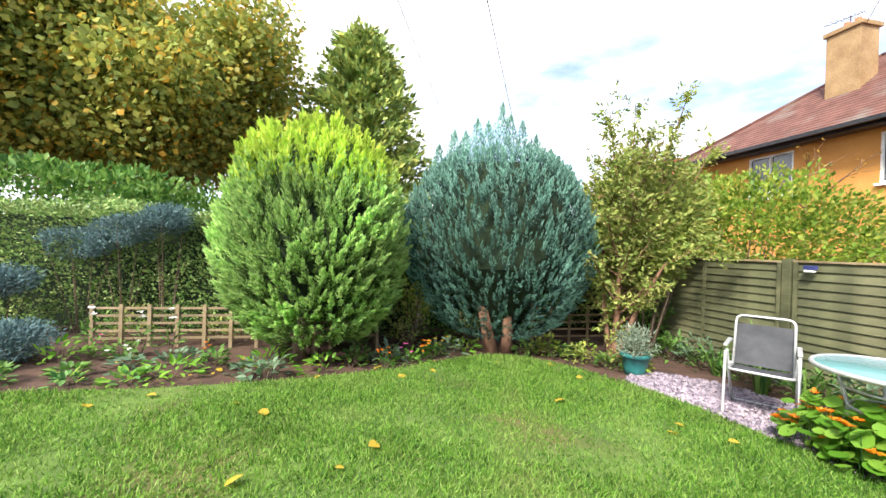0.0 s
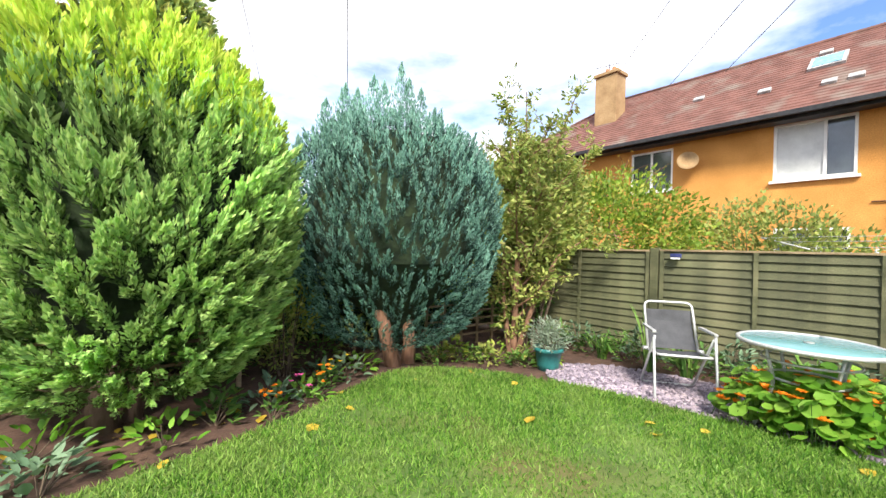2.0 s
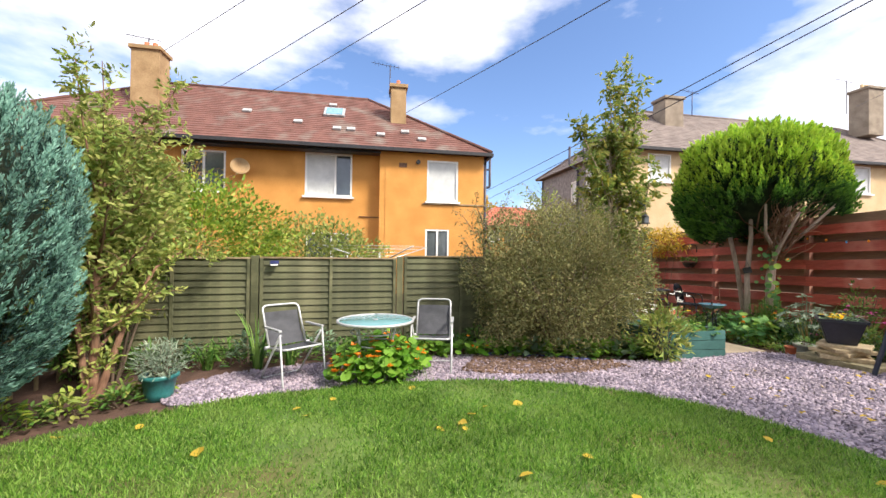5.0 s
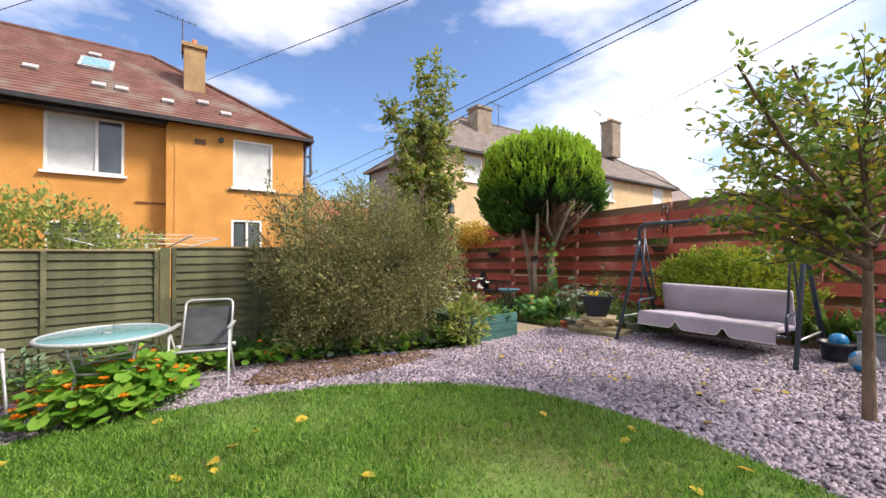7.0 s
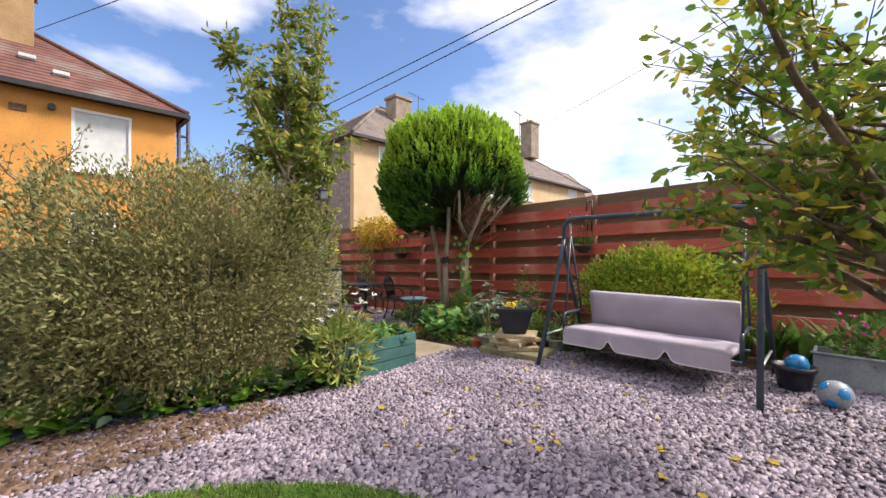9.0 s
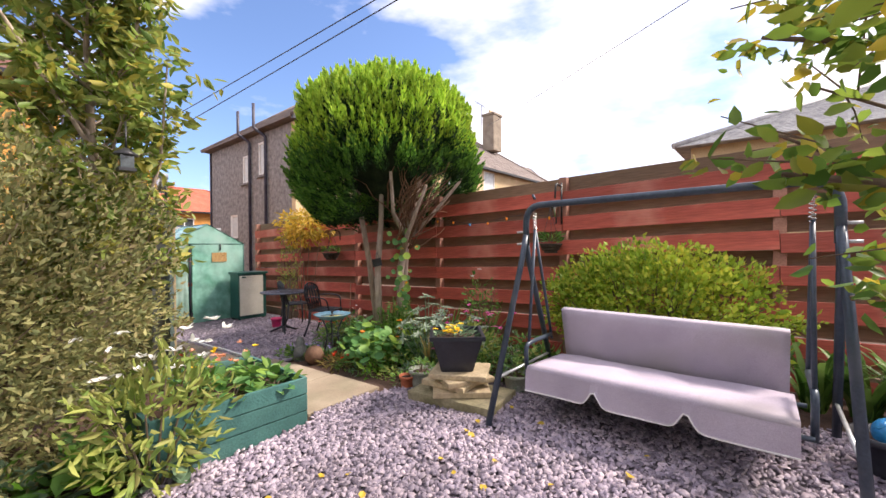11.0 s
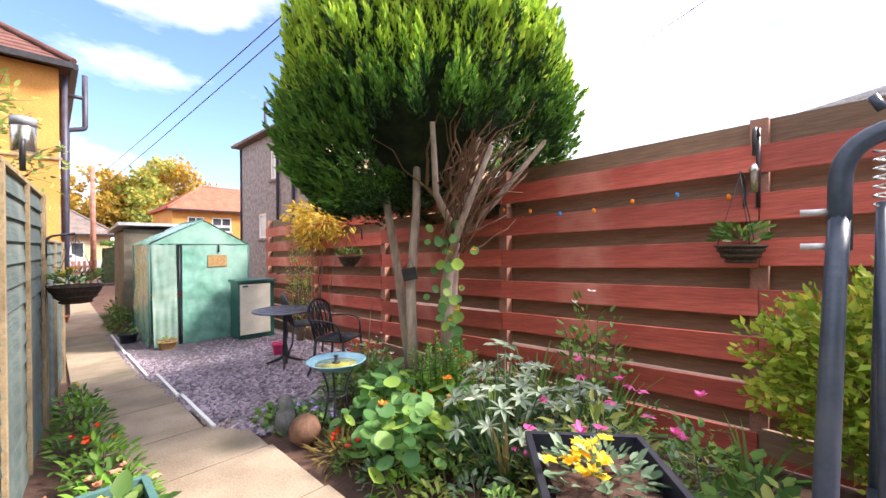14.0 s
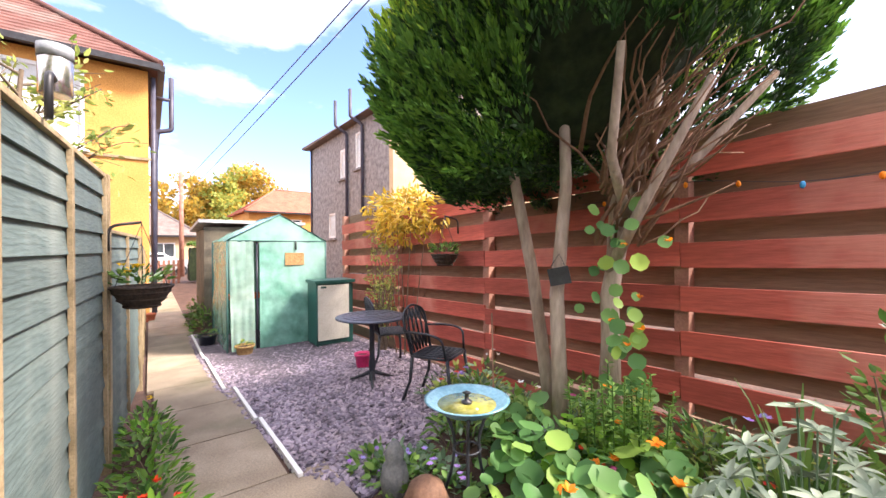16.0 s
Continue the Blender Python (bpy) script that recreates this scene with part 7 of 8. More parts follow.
for i in range(16):
    clump("low_bed_plant", "low mixed seedlings and weeds in the dark soil", 3.65 + 0.075 * i, -4.08 - 0.22 * (i % 3) - random.uniform(0, 0.1), 0.13, 0.12 + 0.06 * (i % 3), 55, 0.06, (L_BED, L_GREYGREEN, L_NAST, L_OLIVE)[i % 4], 600 + i, 0.5, group="bed plants")
for i in range(34):
    x = 2.25 + 0.062 * i + random.uniform(-0.05, 0.05)
    y = -5.62 + 0.85 * random.random() if i % 3 else -4.75 + 0.2 * random.random()
    clump("fence_bed_plant", "leafy green plant in the bed before the red fence", x, y, 0.2, random.uniform(0.2, 0.5), 90, random.choice((0.05, 0.07, 0.1)), (L_BED, L_GREYGREEN, L_BED, L_OLIVE, L_NAST_BED)[i % 5], 800 + i, random.choice((0.35, 0.5, 0.7)), group="bed plants")
strap_plant(2.62, -5.3, 0.5, 20, 861, L_BED)
strap_plant(3.35, -4.55, 0.6, 20, 862, L_OLIVE)
nasturtium("bed_nasturtium", "pale nasturtium leaves sprawling under the bird bath", [(4.75, -4.5, 0.42), (4.4, -4.6, 0.42), (5.05, -4.75, 0.34), (4.3, -4.35, 0.36), (4.15, -4.75, 0.3)], 330, 0.44, 0.125, 11, 390, F_ORANGE, L_NAST_BED)
for i in range(7):
    x, y = 5.55 + 0.12 * (i % 3) - 0.2 * (i // 3), -4.05 - 0.12 * (i % 2) - 0.08 * (i // 3)
    t = clump("ground_cover", "low pale-leaved ground cover at the slab edge", x, y, 0.17, 0.14, 70, 0.065, (L_BED, L_GREYGREEN)[i % 2], 400 + i, 0.75)
    if i in (0, 3):
        bloom(t, [(x + random.gauss(0, 0.1), y + random.gauss(0, 0.08), gz(x, y) + 0.16) for _ in range(8)], 0.025, F_MAUVE)
t = clump("marigold", "straggling marigold with orange-red flowers and dry stalks", 4.75, -4.12, 0.2, 0.12, 120, 0.12, L_DRY, 410, 0.08)
bloom(t, [(4.72 + random.gauss(0, 0.08), -4.1 + random.gauss(0, 0.06), gz(4.7, -4.1) + 0.15) for _ in range(6)], 0.035, F_RED)
def starry_plant(x, y, h, r, n, size, seed):
    """A lupin: each leaf a wheel of narrow leaflets on its own stalk."""
    q = np.random.default_rng(seed)
    t = empty("silver_lupin", "silvery-leaved lupin with starry divided leaves", "plant", (x, y, gz(x, y)))
    P, D, stalks = [], [], bmesh.new()
    for i in range(n):
        a, f = i * 2.4, math.sqrt((i + 0.5) / n)
        c = np.array([r * f * math.cos(a), r * f * math.sin(a), h * (1 - 0.55 * f * f) * q.uniform(0.72, 1.05)])
        nrm = unit(np.array([0.5 * f * math.cos(a), 0.5 * f * math.sin(a), 1.0]) + q.normal(0, 0.25, 3))
        e1 = unit(np.cross(nrm, q.normal(size=3)))
        e2 = np.cross(nrm, e1)
        for k in range(8):
            b = k * math.pi / 4
            P.append(c)
            D.append(e1 * math.cos(b) + e2 * math.sin(b) + nrm * 0.15)
        tube(stalks, [(0.03 * math.cos(a), 0.03 * math.sin(a), -0.02), tuple(c * np.array([0.6, 0.6, 0.55])), tuple(c)], 0.004, 4, cap=False)
    tagged(part("stem", stalks, L_GREYGREEN, t), kind="stuff")
    scatter("foliage", np.array(P), np.array(D), size * q.uniform(0.8, 1.2, len(P)), size * 0.42, L_SILVER, t, face_up=np.array([0, 0, 1.0]))
    return t


starry_plant(3.75, -4.62, 0.86, 0.36, 34, 0.085, 415)
starry_plant(3.42, -4.9, 0.66, 0.3, 24, 0.085, 416)
for i, (x, y, h) in enumerate(((4.55, -4.86, 0.72), (4.68, -4.9, 0.62), (4.48, -4.98, 0.66))):
    q = np.random.default_rng(470 + i)
    t = empty("mint_plant", "upright bushy mint with small dark leaves", "plant", (x, y, gz(x, y)), 0, "mint plants")
    st_m, P, D = bmesh.new(), [], []
    for k in range(9):
        a, rr = k * 2.4, 0.03 + 0.012 * k
        tip_p = Vector((rr * 1.5 * math.cos(a), rr * 1.5 * math.sin(a), h * q.uniform(0.8, 1.05)))
        tube(st_m, [(rr * math.cos(a), rr * math.sin(a), -0.02), tuple(tip_p)], 0.004, 4, cap=False)
        for z in np.linspace(0.12, 1.0, 22):
            for b in range(3):
                g = q.uniform(0, 6.28)
                P.append(np.array([rr * (1 + 0.5 * z) * math.cos(a), rr * (1 + 0.5 * z) * math.sin(a), tip_p.z * z]))
                D.append(np.array([math.cos(g), math.sin(g), q.uniform(0.1, 0.7)]))
    part("stem", st_m, L_BED, t)
    scatter("foliage", np.array(P), np.array(D), 0.042, 0.02, L_BED, t, face_up=np.array([0, 0, 1.0]))
cane = tagged(part("plant_cane", tubem([(5.25, -4.62, gz(5.25, -4.62)), (5.62, -4.95, 1.0)], 0.006, 6), BARK_RED, None), "thin leaning plant cane in the flower bed", "cane")
strap_plant(3.9, -5.2, 0.85, 30, 421, L_BED)
strap_plant(3.4, -5.3, 0.7, 24, 422, L_BED)
strap_plant(3.7, -4.6, 0.55, 14, 423, L_DRY, "dry_stalks", "arching dry stalks in the flower bed")
t = clump("phlox", "pink-flowered plant at the front of the bed", 3.2, -4.68, 0.34, 0.6, 220, 0.09, L_OLIVE, 424, 0.4)
bloom(t, [(3.3 + random.gauss(0, 0.22), -4.65 + random.gauss(0, 0.2), gz(3.2, -4.7) + random.uniform(0.4, 0.7)) for _ in range(16)], 0.042, F_PINK, 5)
shrub("white_rose", "slender rose bush with a pale bloom by the red fence", (3.55, -5.4, 0.8), (0.28, 0.2, 0.4), 260, 0.06, L_BED, 8, 425, 0.1, floor_z=gz(3.5, -5.4), cat="plant")
bloom(bpy.data.objects["white_rose"], [(3.5, -5.3, 1.25), (3.65, -5.35, 1.15)], 0.035, F_WHITE)

# ---- bird bath and figures ----
bb = empty("bird_bath", "blue glazed bird bath bowl on a black iron stand", "bird bath", (5.09, -4.25, gz(5.09, -4.25)))
part("bowl", lathe(bmesh.new(), [(0.05, 0.52), (0.15, 0.545), (0.225, 0.60), (0.235, 0.605), (0.215, 0.605), (0.14, 0.565), (0.02, 0.555)], 32), BLUEBOWL, bb)
part("water", lathe(bmesh.new(), [(0.01, 0.575), (0.175, 0.576), (0.01, 0.579)], 28), WATER, bb, "murky yellow-green water")
part("fountain", lathe(bmesh.new(), [(0.03, 0.575), (0.03, 0.59), (0.012, 0.595), (0.012, 0.63), (0.025, 0.635), (0.005, 0.645)], 12), BLACK, bb)
for i in range(3):
    a = 0.4 + i * 2.09
    c, s = math.cos(a), math.sin(a)
    part("leg", tubem(arc([(0.17 * c, 0.17 * s, 0.56), (0.07 * c, 0.07 * s, 0.38), (0.09 * c, 0.09 * s, 0.2), (0.16 * c, 0.16 * s, 0.0)], 4, 0.1), 0.009, 6), CAST, bb)
rg = bmesh.new()
tube(rg, [(0.075 * math.cos(a), 0.075 * math.sin(a), 0.33) for a in np.linspace(0, 6.2832, 17)], 0.006, 5)
part("ring", rg, CAST, bb)
hen = bmesh.new()
lathe(hen, [(0.05, 0), (0.11, 0.06), (0.12, 0.12), (0.09, 0.19), (0.05, 0.22), (0.02, 0.23)], 14)
o = tagged(part("clay_ornament", hen, CLAY, None), "brown round-bodied clay garden ornament", "ornament")
o.location = (5.15, -4.02, gz(5.15, -4.02))
o = tagged(part("stone_ornament", lathe(bmesh.new(), [(0.07, 0), (0.085, 0.1), (0.07, 0.18), (0.05, 0.2), (0.06, 0.25), (0.03, 0.31), (0.005, 0.32)], 12), STATUE, None), "small grey cast-stone garden ornament", "ornament")
o.location = (5.45, -4.0, gz(5.45, -4.0))


# ---- bistro set ----
def bistro_table(x, y):
    t = empty("bistro_table", "round dark cast-metal bistro table", "table", (x, y, gz(x, y) + 0.015))
    top = bmesh.new()
    lathe(top, [(0.02, 0.715), (0.375, 0.715), (0.39, 0.72), (0.39, 0.735), (0.375, 0.74), (0.02, 0.74)], 40)
    tt = part("tabletop", top, CASTTOP, t)
    for k in range(1, 5):
        rg = bmesh.new()
        tube(rg, [(0.078 * k * math.cos(a), 0.078 * k * math.sin(a), 0.74) for a in np.linspace(0, 6.2832, 25)], 0.005, 4)
        part("fret_ring", rg, CAST, tt)
    part("column", lathe(bmesh.new(), [(0.035, 0.03), (0.03, 0.1), (0.04, 0.2), (0.028, 0.3), (0.028, 0.64), (0.07, 0.715)], 14), CAST, t)
    for i in range(3):
        a = 0.6 + i * 2.094
        part("foot", tubem([(0.02 * math.cos(a), 0.02 * math.sin(a), 0.12), (0.15 * math.cos(a), 0.15 * math.sin(a), 0.06), (0.27 * math.cos(a), 0.27 * math.sin(a), 0.012)], [0.024, 0.018, 0.014], 8), CAST, t)
    return t


bistro_table(7.38, -4.82)


def bistro_chair(x, y, turn):
    """Faces -y in its own frame."""
    t = empty("bistro_chair", "dark cast-metal bistro chair with a lattice back", "chair", (x, y, gz(x, y) + 0.015), turn, "bistro chairs")
    part("seat_frame", tubem(arc([(-0.2, 0.18, 0.44), (-0.21, -0.2, 0.44), (0.21, -0.2, 0.44), (0.2, 0.18, 0.44), (-0.2, 0.18, 0.44)], 4, 0.08), 0.014, 6), CAST, t)
    for k in range(-3, 4):
        part("seat_slat", tubem([(-0.2, 0.05 * k - 0.01, 0.44), (0.2, 0.05 * k + 0.03, 0.44)], 0.010, 5), CAST, t)
        part("seat_slat", tubem([(0.055 * k, 0.18, 0.445), (0.055 * k + 0.03, -0.2, 0.445)], 0.010, 5), CAST, t)
    part("back_frame", tubem(arc([(-0.19, 0.18, 0.44), (-0.22, 0.27, 0.82), (0, 0.30, 0.90), (0.22, 0.27, 0.82), (0.19, 0.18, 0.44)], 5, 0.1), 0.013, 6), CAST, t)
    for k in range(-2, 3):
        part("back_lattice", tubem([(0.06 * k, 0.19, 0.46), (0.085 * k + 0.05, 0.25, 0.68), (0.06 * k, 0.285, 0.86)], 0.010, 5), CAST, t)
        part("back_lattice", tubem([(0.06 * k, 0.19, 0.46), (0.085 * k - 0.05, 0.25, 0.68), (0.06 * k, 0.285, 0.86)], 0.010, 5), CAST, t)
    for s in (-1, 1):
        part("front_leg", tubem([(s * 0.2, -0.19, 0.44), (s * 0.22, -0.22, 0.2), (s * 0.20, -0.21, 0.0)], [0.02, 0.014, 0.016], 8), CAST, t)
        part("rear_leg", tubem([(s * 0.18, 0.18, 0.44), (s * 0.19, 0.2, 0.2), (s * 0.20, 0.28, 0.0)], [0.018, 0.014, 0.016], 8), CAST, t)
        part("armrest", tubem(arc([(s * 0.21, 0.23, 0.66), (s * 0.25, 0.0, 0.67), (s * 0.25, -0.16, 0.64), (s * 0.21, -0.18, 0.44)], 4, 0.08), 0.012, 6), CAST, t)
    return t


bistro_chair(7.85, -5.3, -12)
bistro_chair(6.5, -5.08, -62)
round_pot("pink_bucket", "bright pink plastic tub under the bistro chair", 8.0, -5.0, 0.1, 0.2, PINKPOT)


# ---- polythene greenhouse, cabinet, shed ----
def greenhouse():
    x0, x1, y0, y1 = 10.05, 11.7, -5.28, -3.78
    zb = gz(x0, y1)
    ze, zr = 1.62, 2.04
    ym = (y0 + y1) / 2
    t = empty("polythene_greenhouse", "walk-in greenhouse of creased green polythene on a steel frame", "greenhouse", (x0, ym, zb))
    inv = t.matrix_world.inverted()
    def sheet(pts, thick, m, name, lab=""):
        bm = bmesh.new()
        a, b, c, d = [Vector(p) for p in pts]
        n = (b - a).cross(d - a).normalized()
        N = 14
        g = [[[bm.verts.new((a.lerp(b, i / N)).lerp(d.lerp(c, i / N), j / N) + n * (k * thick + 0.022 * noise.noise(Vector((i * 0.45, j * 0.3, len(name) + k * 0))))) for k in (0, 1)] for j in range(N + 1)] for i in range(N + 1)]
        for i in range(N):
            for j in range(N):
                for k in (0, 1):
                    q = (g[i][j][k], g[i + 1][j][k], g[i + 1][j + 1][k], g[i][j + 1][k])
                    f = bm.faces.new(q if k else q[::-1])
                    f.smooth = True
        o = part(name, bm, m, t, lab)
        o.matrix_parent_inverse = inv
        return o
    yd = y1 - 0.42
    sheet([(x0, yd - 0.03, zb), (x0, y0 + 0.02, zb), (x0, y0 + 0.02, ze), (x0, yd - 0.03, ze)], 0.006, POLY, "front_panel")
    dp = sheet([(x0 + 0.02, y1 - 0.06, zb), (x0 + 0.02, yd + 0.03, zb), (x0 - 0.01, yd + 0.06, ze), (x0, y1 - 0.02, ze)], 0.006, POLY_PALE, "door_flap", "clear half-open polythene door flap")
    sheet([(x0, y1, zb), (x1, y1, zb), (x1, y1, ze), (x0, y1, ze)], 0.006, POLY, "side_panel")
    sheet([(x0, y0, zb), (x1, y0, zb), (x1, y0, ze), (x0, y0, ze)], 0.006, POLY, "side_panel")
    sheet([(x1, y1, zb), (x1, y0, zb), (x1, y0, ze), (x1, y1, ze)], 0.006, POLY, "back_panel")
    sheet([(x0 - 0.02, y1 + 0.02, ze), (x1, y1 + 0.02, ze), (x1, ym, zr), (x0 - 0.02, ym, zr)], 0.006, POLY, "roof_panel")
    sheet([(x0 - 0.02, y0 - 0.02, ze), (x1, y0 - 0.02, ze), (x1, ym, zr), (x0 - 0.02, ym, zr)], 0.006, POLY, "roof_panel")
    bm = bmesh.new()
    vs = [bm.verts.new(p) for p in ((x0 - 0.01, y0, ze), (x0 - 0.01, y1, ze), (x0 - 0.01, ym, zr), (x0 + 0.0, y0, ze), (x0 + 0.0, y1, ze), (x0 + 0.0, ym, zr))]
    bm.faces.new(vs[:3])
    bm.faces.new(vs[3:][::-1])
    part("gable", bm, POLY, t).matrix_parent_inverse = inv
    for a, b in (((x0, y0, zb), (x0, y0, ze)), ((x0, y1, zb), (x0, y1, ze)), ((x1, y0, zb), (x1, y0, ze)), ((x1, y1, zb), (x1, y1, ze)), ((x0, y0, ze), (x0, y1, ze)), ((x0, y0, ze), (x0, ym, zr)), ((x0, y1, ze), (x0, ym, zr)), ((x0, ym, zr), (x1, ym, zr)), ((x0 + 0.03, yd, zb), (x0 + 0.03, yd, ze))):
        part("frame_tube", tubem([a, b], 0.014, 8), DARKPIPE if a[1] == yd else TEALWOOD, t).matrix_parent_inverse = inv
    part("shelf", boxm(x0 + 0.3, y1 - 0.3, 0.75, 0.4, 0.5, 0.06), TERRACOTTA, t, "red tray seen through the flap").matrix_parent_inverse = inv
    part("patch", boxm(x0 - 0.012, y0 + 0.52, 1.33, 0.01, 0.3, 0.2), WICKER_PALE, t, "taped pale patch").matrix_parent_inverse = inv
    part("tie", tubem([(x0 - 0.02, y0 + 0.5, ze), (x0 - 0.02, y0 + 0.5, ze - 0.14)], 0.012), BLACK, t).matrix_parent_inverse = inv
    return t


greenhouse()
cb = empty("garden_cabinet", "green plastic garden cabinet with a cream door", "cabinet", (9.62, -5.22, gz(9.6, -5.2) + 0.012))
part("body", boxm(0.06, 0, 0.53, 0.42, 0.60, 0.96, bevel=0.01), CABGREEN, cb)
part("lid", boxm(0.05, 0, 1.03, 0.48, 0.66, 0.05, bevel=0.012), CABGREEN, cb)
dr = part("door", boxm(-0.165, 0.03, 0.55, 0.03, 0.50, 0.86, bevel=0.008), CREAM, cb, "cream plastic door")
part("handle", boxm(-0.19, 0.2, 0.95, 0.02, 0.08, 0.03), CABGREEN, dr)
for sx, sy in ((-0.12, -0.25), (-0.12, 0.25), (0.22, -0.25), (0.22, 0.25)):
    part("foot", boxm(sx, sy, 0.025, 0.06, 0.06, 0.05), CABGREEN, cb)


def shed():
    t = empty("timber_shed", "weathered grey board shed behind the greenhouse", "shed", (13.2, -4.6, gz(13.2, -4.6)))
    for k in range(14):
        part("board", boxm(-0.92, 0, 0.08 + k * 0.145, 0.02, 1.8, 0.15, pose(0, 0, 0, 0, 0, 0)), OLDWOOD, t)
    part("body", boxm(0.0, 0, 1.0, 1.8, 1.76, 2.0), OLDWOOD, t)
    r = part("roof", boxm(0, 0, 0, 2.1, 2.0, 0.06), LEAD, t)
    r.matrix_local = pose(0, 0, 2.09, 0, 3, 0)
    return t


shed()
round_pot("straw_pot", "straw-coloured wicker pot of small leaves before the greenhouse", 9.85, -3.98, 0.13, 0.17, WICKER_PALE)
clump("potted_plant", "small pale plant in the straw pot", 9.85, -3.98, 0.12, 0.08, 50, 0.045, L_BRIGHT, 430, lift=0.14)
round_pot("black_pot", "black plastic pot at the path edge", 11.0, -3.62, 0.14, 0.2, PLASTIC_BLACK)
clump("potted_plant", "low leafy plant in the black pot", 11.0, -3.62, 0.16, 0.12, 60, 0.06, L_BED, 431, lift=0.16)
round_pot("orange_pot", "small orange pot beside the path", 14.5, -2.85, 0.12, 0.18, TERRACOTTA)
for i in range(4):
    clump("path_border_plant", "shaggy green plants beside the far path", 12.1 + 0.5 * i, -3.75, 0.3, 0.5 + 0.1 * (i % 2), 160, 0.1, L_BED, 440 + i)


def hanging_basket(x, y, z, r, label, flower, seed, wall_y, leaf=L_BED):
    t = empty("hanging_basket", label, "hanging basket", (x, y, z), 0, "hanging baskets")
    part("basket", lathe(bmesh.new(), [(r * 0.45, -r * 0.85), (r * 0.75, -r * 0.6), (r * 0.98, -r * 0.2), (r * 1.05, 0), (r * 0.95, 0), (r * 0.9, -r * 0.1)], 20), WICKER, t)
    for k in range(4):
        rg = bmesh.new()
        f = (0.6, 0.8, 0.95, 1.06)[k]
        tube(rg, [(r * f * math.cos(a), r * f * math.sin(a), -r * (0.78, 0.5, 0.22, 0.0)[k]) for a in np.linspace(0, 6.2832, 21)], 0.010, 5)
        part("weave_ring", rg, WICKER, t)
    q = np.random.default_rng(seed)
    m = 70
    a, f = q.uniform(0, 6.28, m), np.sqrt(q.random(m))
    P = np.stack([r * f * np.cos(a), r * f * np.sin(a), 0.02 + 0.1 * q.random(m)], 1)
    scatter("plant", P, np.stack([np.cos(a), np.sin(a), q.uniform(0, 1.2, m)], 1), 0.07, 0.03, leaf, t)
    if flower:
        p = np.stack([q.normal(0, r * 0.4, 7), q.normal(0, r * 0.4, 7), q.uniform(0.1, 0.18, 7)], 1)
        a7 = np.tile(np.linspace(0, 6.28, 7)[:-1], 7)
        scatter("blossom", np.repeat(p, 6, axis=0), np.stack([np.cos(a7), np.sin(a7), np.full(42, 0.4)], 1), 0.03, 0.024, flower, t)
    by = wall_y - y
    part("bracket", tubem(arc([(0, by, 0.25), (0, by, 0.42), (0, 0, 0.45)], 4, 0.06), 0.010, 6), BLACK, t)
    for k in range(3):
        an = k * 2.09
        part("chain", tubem([(r * math.cos(an), r * math.sin(an), 0), (0, 0, 0.44)], 0.003, 4), BLACK, t)
    return t


hanging_basket(2.72, -5.66, 1.56, 0.12, "dark wicker basket of sparse plants hung on the red fence", None, 451, -5.82)
hanging_basket(7.1, -5.62, 1.42, 0.15, "dark wicker basket hung on the red fence", None, 452, -5.82)
hanging_basket(6.9, -2.82, 1.24, 0.17, "dark wicker basket of yellow flowers on the side fence", F_YELLOW, 453, -2.64)
hanging_basket(8.9, -2.8, 1.1, 0.15, "wicker basket of trailing green plants on the side fence", None, 454, -2.62, L_GREYGREEN)

# bird feeder brackets on the post behind the swing
fd = empty("bird_feeder", "black bracket with a small grey bird feeder on the fence post", "bird feeder", (2.65, -5.83, 2.0))
part("arm", tubem(arc([(0, 0, 0.25), (0, 0.18, 0.28), (0, 0.2, 0.1)], 4, 0.06), 0.012, 6), BLACK, fd)
part("bracket", tubem([(0, 0.012, 0.3), (0, 0.012, -0.2)], 0.012, 6), BLACK, fd)
part("feeder", lathe(bmesh.new(), [(0.018, -0.12), (0.02, 0.0), (0.028, 0.015), (0.006, 0.05)], 12, (0, 0.2, 0.0)), STEEL, fd)
# slate hung on the thuja
sp = empty("slate_sign", "small dark blank slate hung on the thuja stem", "sign", (4.98, -4.92, 1.32), 35)
part("tile", boxm(0, 0, 0, 0.13, 0.012, 0.11, pose(0, 0, 0, 0, 12, 0), bevel=0.002), BLACK, sp)
part("string", tubem([(-0.04, 0, 0.05), (0, 0, 0.14), (0.05, 0, 0.06)], 0.003, 4), WIRE, sp)
# steel lantern on the side fence, lantern in the pear tree
lt = empty("steel_lantern", "cylindrical brushed-steel solar lantern on the fence top", "lantern", (5.68, -2.56, 2.13))
part("body", lathe(bmesh.new(), [(0.05, 0), (0.055, 0.005), (0.055, 0.15), (0.05, 0.155)], 20), STEEL, lt)
part("cap", lathe(bmesh.new(), [(0.058, 0.15), (0.058, 0.2), (0.02, 0.21)], 20), PLASTIC_GREY, lt)
part("bracket", tubem(arc([(-0.05, 0.0, 0.05), (-0.14, 0.0, 0.05), (-0.14, 0.0, -0.13)], 4, 0.04), 0.014, 8), BLACK, lt)
ll2 = empty("hanging_lantern", "small black lantern hanging in the pear tree", "lantern", (3.9, -1.9, 2.1))
part("glass", boxm(0, 0, 0, 0.07, 0.07, 0.08), PANE, ll2)
part("cap", lathe(bmesh.new(), [(0.07, 0.04), (0.06, 0.06), (0.01, 0.09)], 4), BLACK, ll2)
part("base", boxm(0, 0, -0.05, 0.09, 0.09, 0.02), BLACK, ll2)
part("hook", tubem([(0, 0, 0.08), (0.0, 0, 0.2), (0.25, -0.05, 0.32)], 0.006, 5), BLACK, ll2)

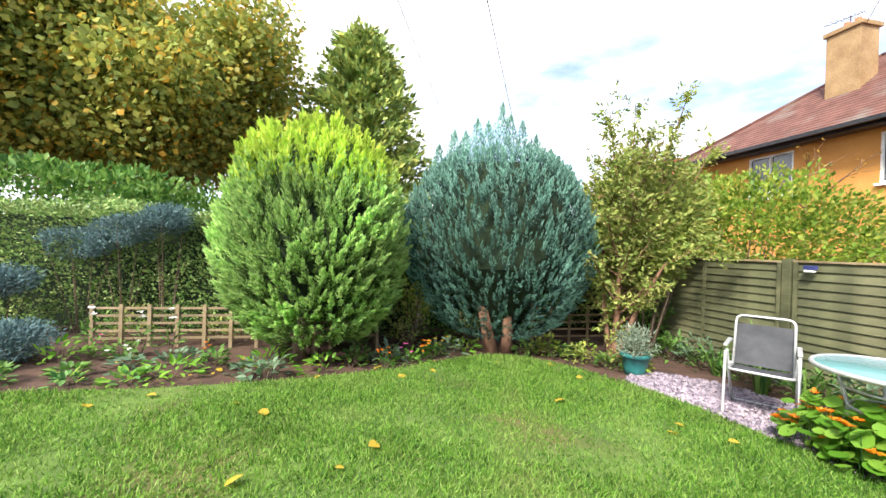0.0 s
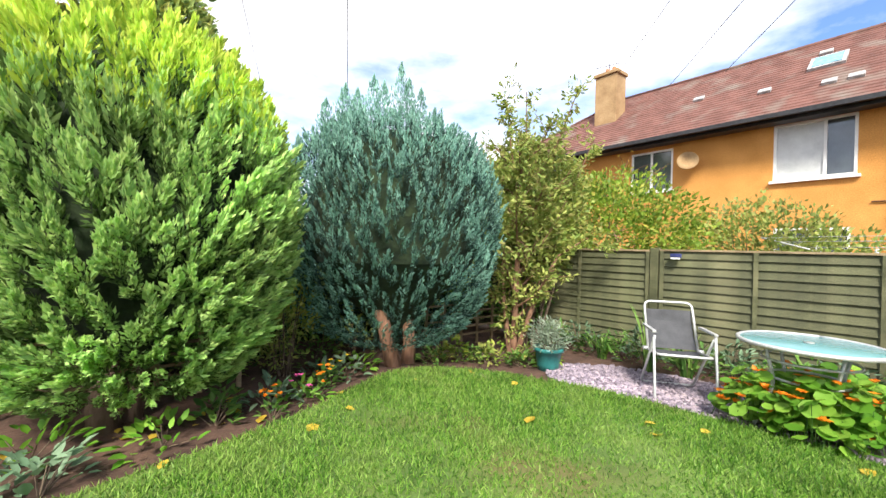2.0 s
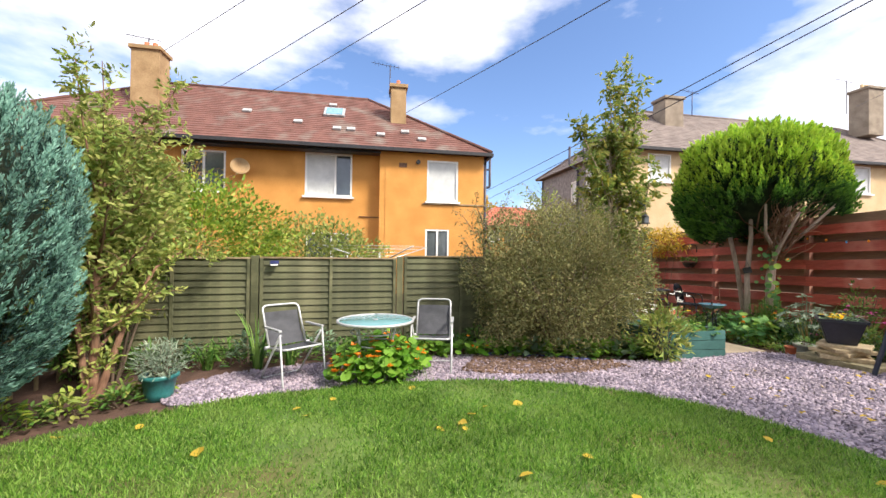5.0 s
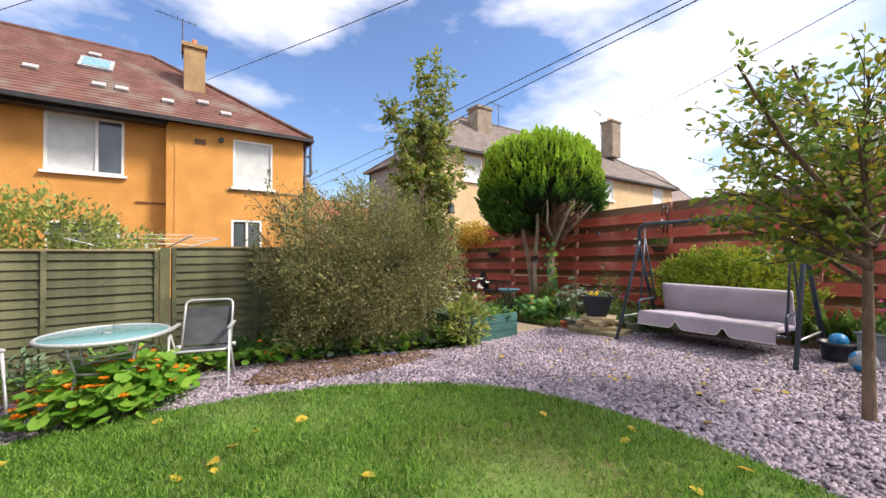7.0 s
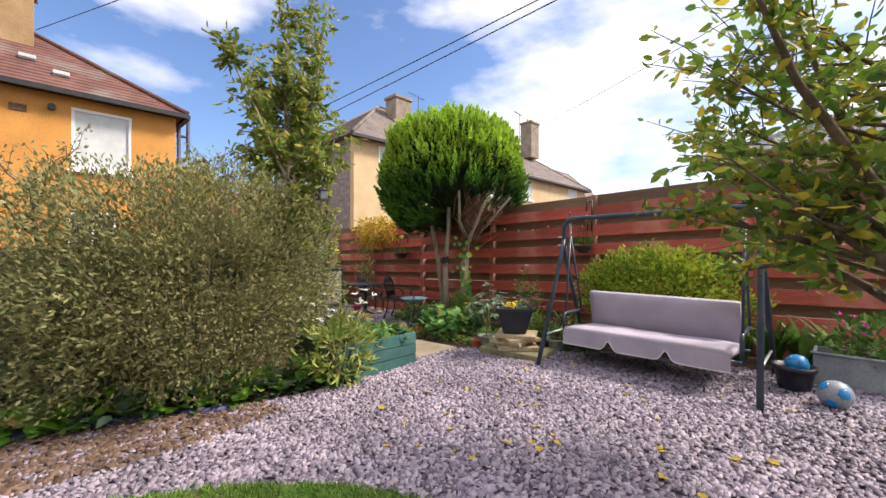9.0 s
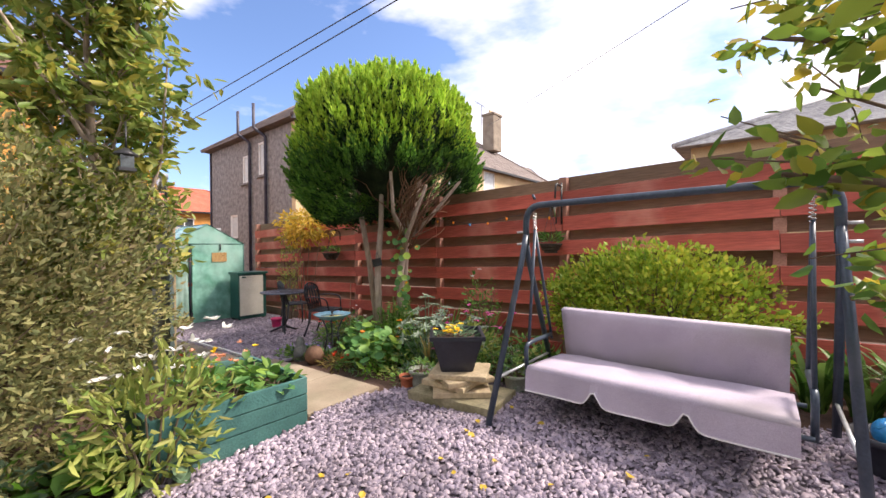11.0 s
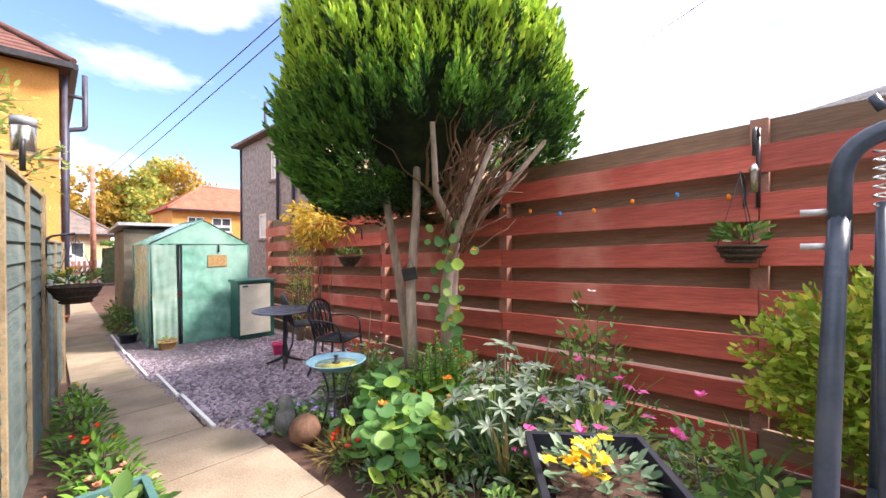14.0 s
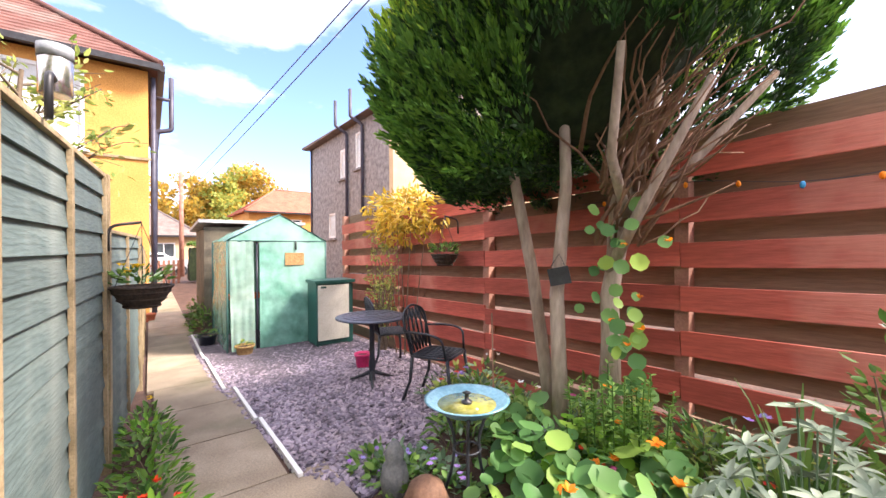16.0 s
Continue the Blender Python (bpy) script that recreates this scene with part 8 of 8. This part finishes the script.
# string of coloured bulbs along the red fence
wr = empty("festoon", "thin cable of small orange and blue bulbs along the red fence", "string lights", (4.0, -5.8, 1.9))
for i in range(9):
    x = -1.2 + i * 0.3
    o = part("bulb", lathe(bmesh.new(), [(0.005, 0), (0.014, 0.012), (0.013, 0.03), (0.006, 0.04)], 10, (x, 0, 0.04 * math.sin(i * 1.3) - 0.04)), (F_ORANGE, BLUE, F_ORANGE)[i % 3], wr)
part("cable", tubem([(-1.3 + i * 0.1, 0, 0.04 * math.sin((i - 1) * 0.43)) for i in range(28)], 0.003, 4), WIRE, wr)

# ---- street end: gate, hedge, car, pole ----
gt = empty("timber_gate", "red-brown timber picket gate at the end of the path", "gate", (26.0, -3.4, gz(26, -3.4)))
for i in range(8):
    part("picket", boxm(0, -0.55 + i * 0.19, 0.55, 0.03, 0.1, 1.1), RED_POST, gt)
for z in (0.25, 0.85):
    part("rail", boxm(0.03, 0.1, z, 0.03, 1.5, 0.08), RED_POST, gt)
hedge_block("street_hedge", "small dark clipped hedge beside the gate", 25.0, 26.2, -6.2, -4.3, 1.7, 2500, L_BED, 0.12, 15)


def parked_car(x, y):
    t = empty("parked_car", "silver hatchback parked across the street", "car", (x, y, -0.17), 90)
    bm = bmesh.new()
    prof = [(-2.0, 0.35), (-2.0, 0.8), (-1.7, 0.95), (-0.9, 1.0), (-0.3, 1.45), (1.2, 1.48), (1.85, 1.0), (2.0, 0.9), (2.0, 0.35)]
    l = [bm.verts.new((a, -0.85 if z < 1.1 else -0.65, z)) for a, z in prof]
    r = [bm.verts.new((a, 0.85 if z < 1.1 else 0.65, z)) for a, z in prof]
    bm.faces.new(l)
    bm.faces.new(r[::-1])
    for i in range(len(prof)):
        j = (i + 1) % len(prof)
        bm.faces.new((l[i], r[i], r[j], l[j]))
    bmesh.ops.bevel(bm, geom=bm.edges[:], offset=0.06, segments=2, affect="EDGES")
    part("body", bm, STEEL_WHITE, t)
    for s in (-1, 1):
        part("side_window", boxm(0.4, s * 0.745, 1.2, 1.5, 0.05, 0.3), PANE, t)
        part("tail_lamp", boxm(2.0, s * 0.65, 0.85, 0.05, 0.22, 0.2), F_RED, t)
        for a in (-1.25, 1.25):
            w = part("wheel", tubem([(a, s * 0.7, 0.32), (a, s * 0.88, 0.32)], 0.31, 18), BLACK, t)
            part("rim", tubem([(a, s * 0.86, 0.32), (a, s * 0.89, 0.32)], 0.19, 14), STEEL, w)
    return t


parked_car(33.5, -3.2)
tagged(part("road", boxm(36, 0, -0.165, 7, 120, 0.02), TARMAC, None), "grey tarmac street beyond the gate", "road", kind="structure")
tagged(part("telegraph_pole", tubem([(31, -4.35, -0.2), (31, -4.35, 6.05)], [0.14, 0.10], 10), RED_POST, None), "weathered wooden telegraph pole by the street", "pole")
hub = Vector((-4.4, -6.6, 6.4))  # the head of the pole behind the red fence from which the wires fan out
ends = [(18.0, 11.3, 10.3), (18.2, 9.0, 9.05), (18.2, 6.9, 8.95), (17.9, 0.45, 8.45), (19.0, -29.2, 11.6), (31.0, -4.42, 5.3), (31.0, -4.5, 4.6), (11.7, 28.5, 8.3), (9.5, 39.0, 10.1)]
for e in ends:
    e = Vector(e)
    pts = [hub.lerp(e, k / 16) - Vector((0, 0, 0.12 * math.sin(math.pi * k / 16))) for k in range(17)]
    tagged(part("overhead_cable", tubem(pts, 0.012, 5), WIRE, None), "thin black overhead cable crossing the sky", "cable", "overhead cables")
tagged(part("cable_pole", tubem([(-4.4, -6.66, gz(-4.4, -6.66) - 0.1), (-4.4, -6.66, 6.5)], [0.13, 0.09], 10), BARK, None), "wooden pole from which the overhead cables fan out", "pole")

# ---- fallen leaves ----
def fallen(n, poly, lift, seed, size):
    q = np.random.default_rng(seed)
    p = np.array(poly)
    k = 0
    while k < n:
        x, y = q.uniform(max(-3.5, p[:, 0].min()), p[:, 0].max()), q.uniform(p[:, 1].min(), p[:, 1].max())
        if not inside(np.array([x]), np.array([y]), poly)[0]:
            continue
        k += 1
        s = size * q.uniform(0.6, 1.3)
        bm = bmesh.new()
        vs = [bm.verts.new((a * s * 1.1, b * s, (c + 0.12 * a * a) * s)) for a, b, c in LEAF]
        for f in LEAF_F:
            bm.faces.new([vs[i] for i in f])
        o = part("fallen_leaf", bm, L_YELLOW, None)
        o.matrix_world = pose(x, y, gz(x, y) + lift + 0.008, q.uniform(-20, 20), q.uniform(-20, 20), q.uniform(0, 360))
        tagged(o, "curled yellow fallen leaf lying on the ground", "leaf", "fallen leaves")


fallen(60, lawn_line, 0.045, 501, 0.085)
fallen(55, [(3.3, -1.2), (2.5, -4.2), (-0.5, -4.3), (-1.0, -1.6), (1.5, -1.5)], 0.035, 502, 0.055)
fallen(26, [(-2.6, 3.8), (0.2, 4.4), (1.4, 5.1), (-0.2, 5.0), (-2.5, 4.6)], 0.012, 503, 0.06)
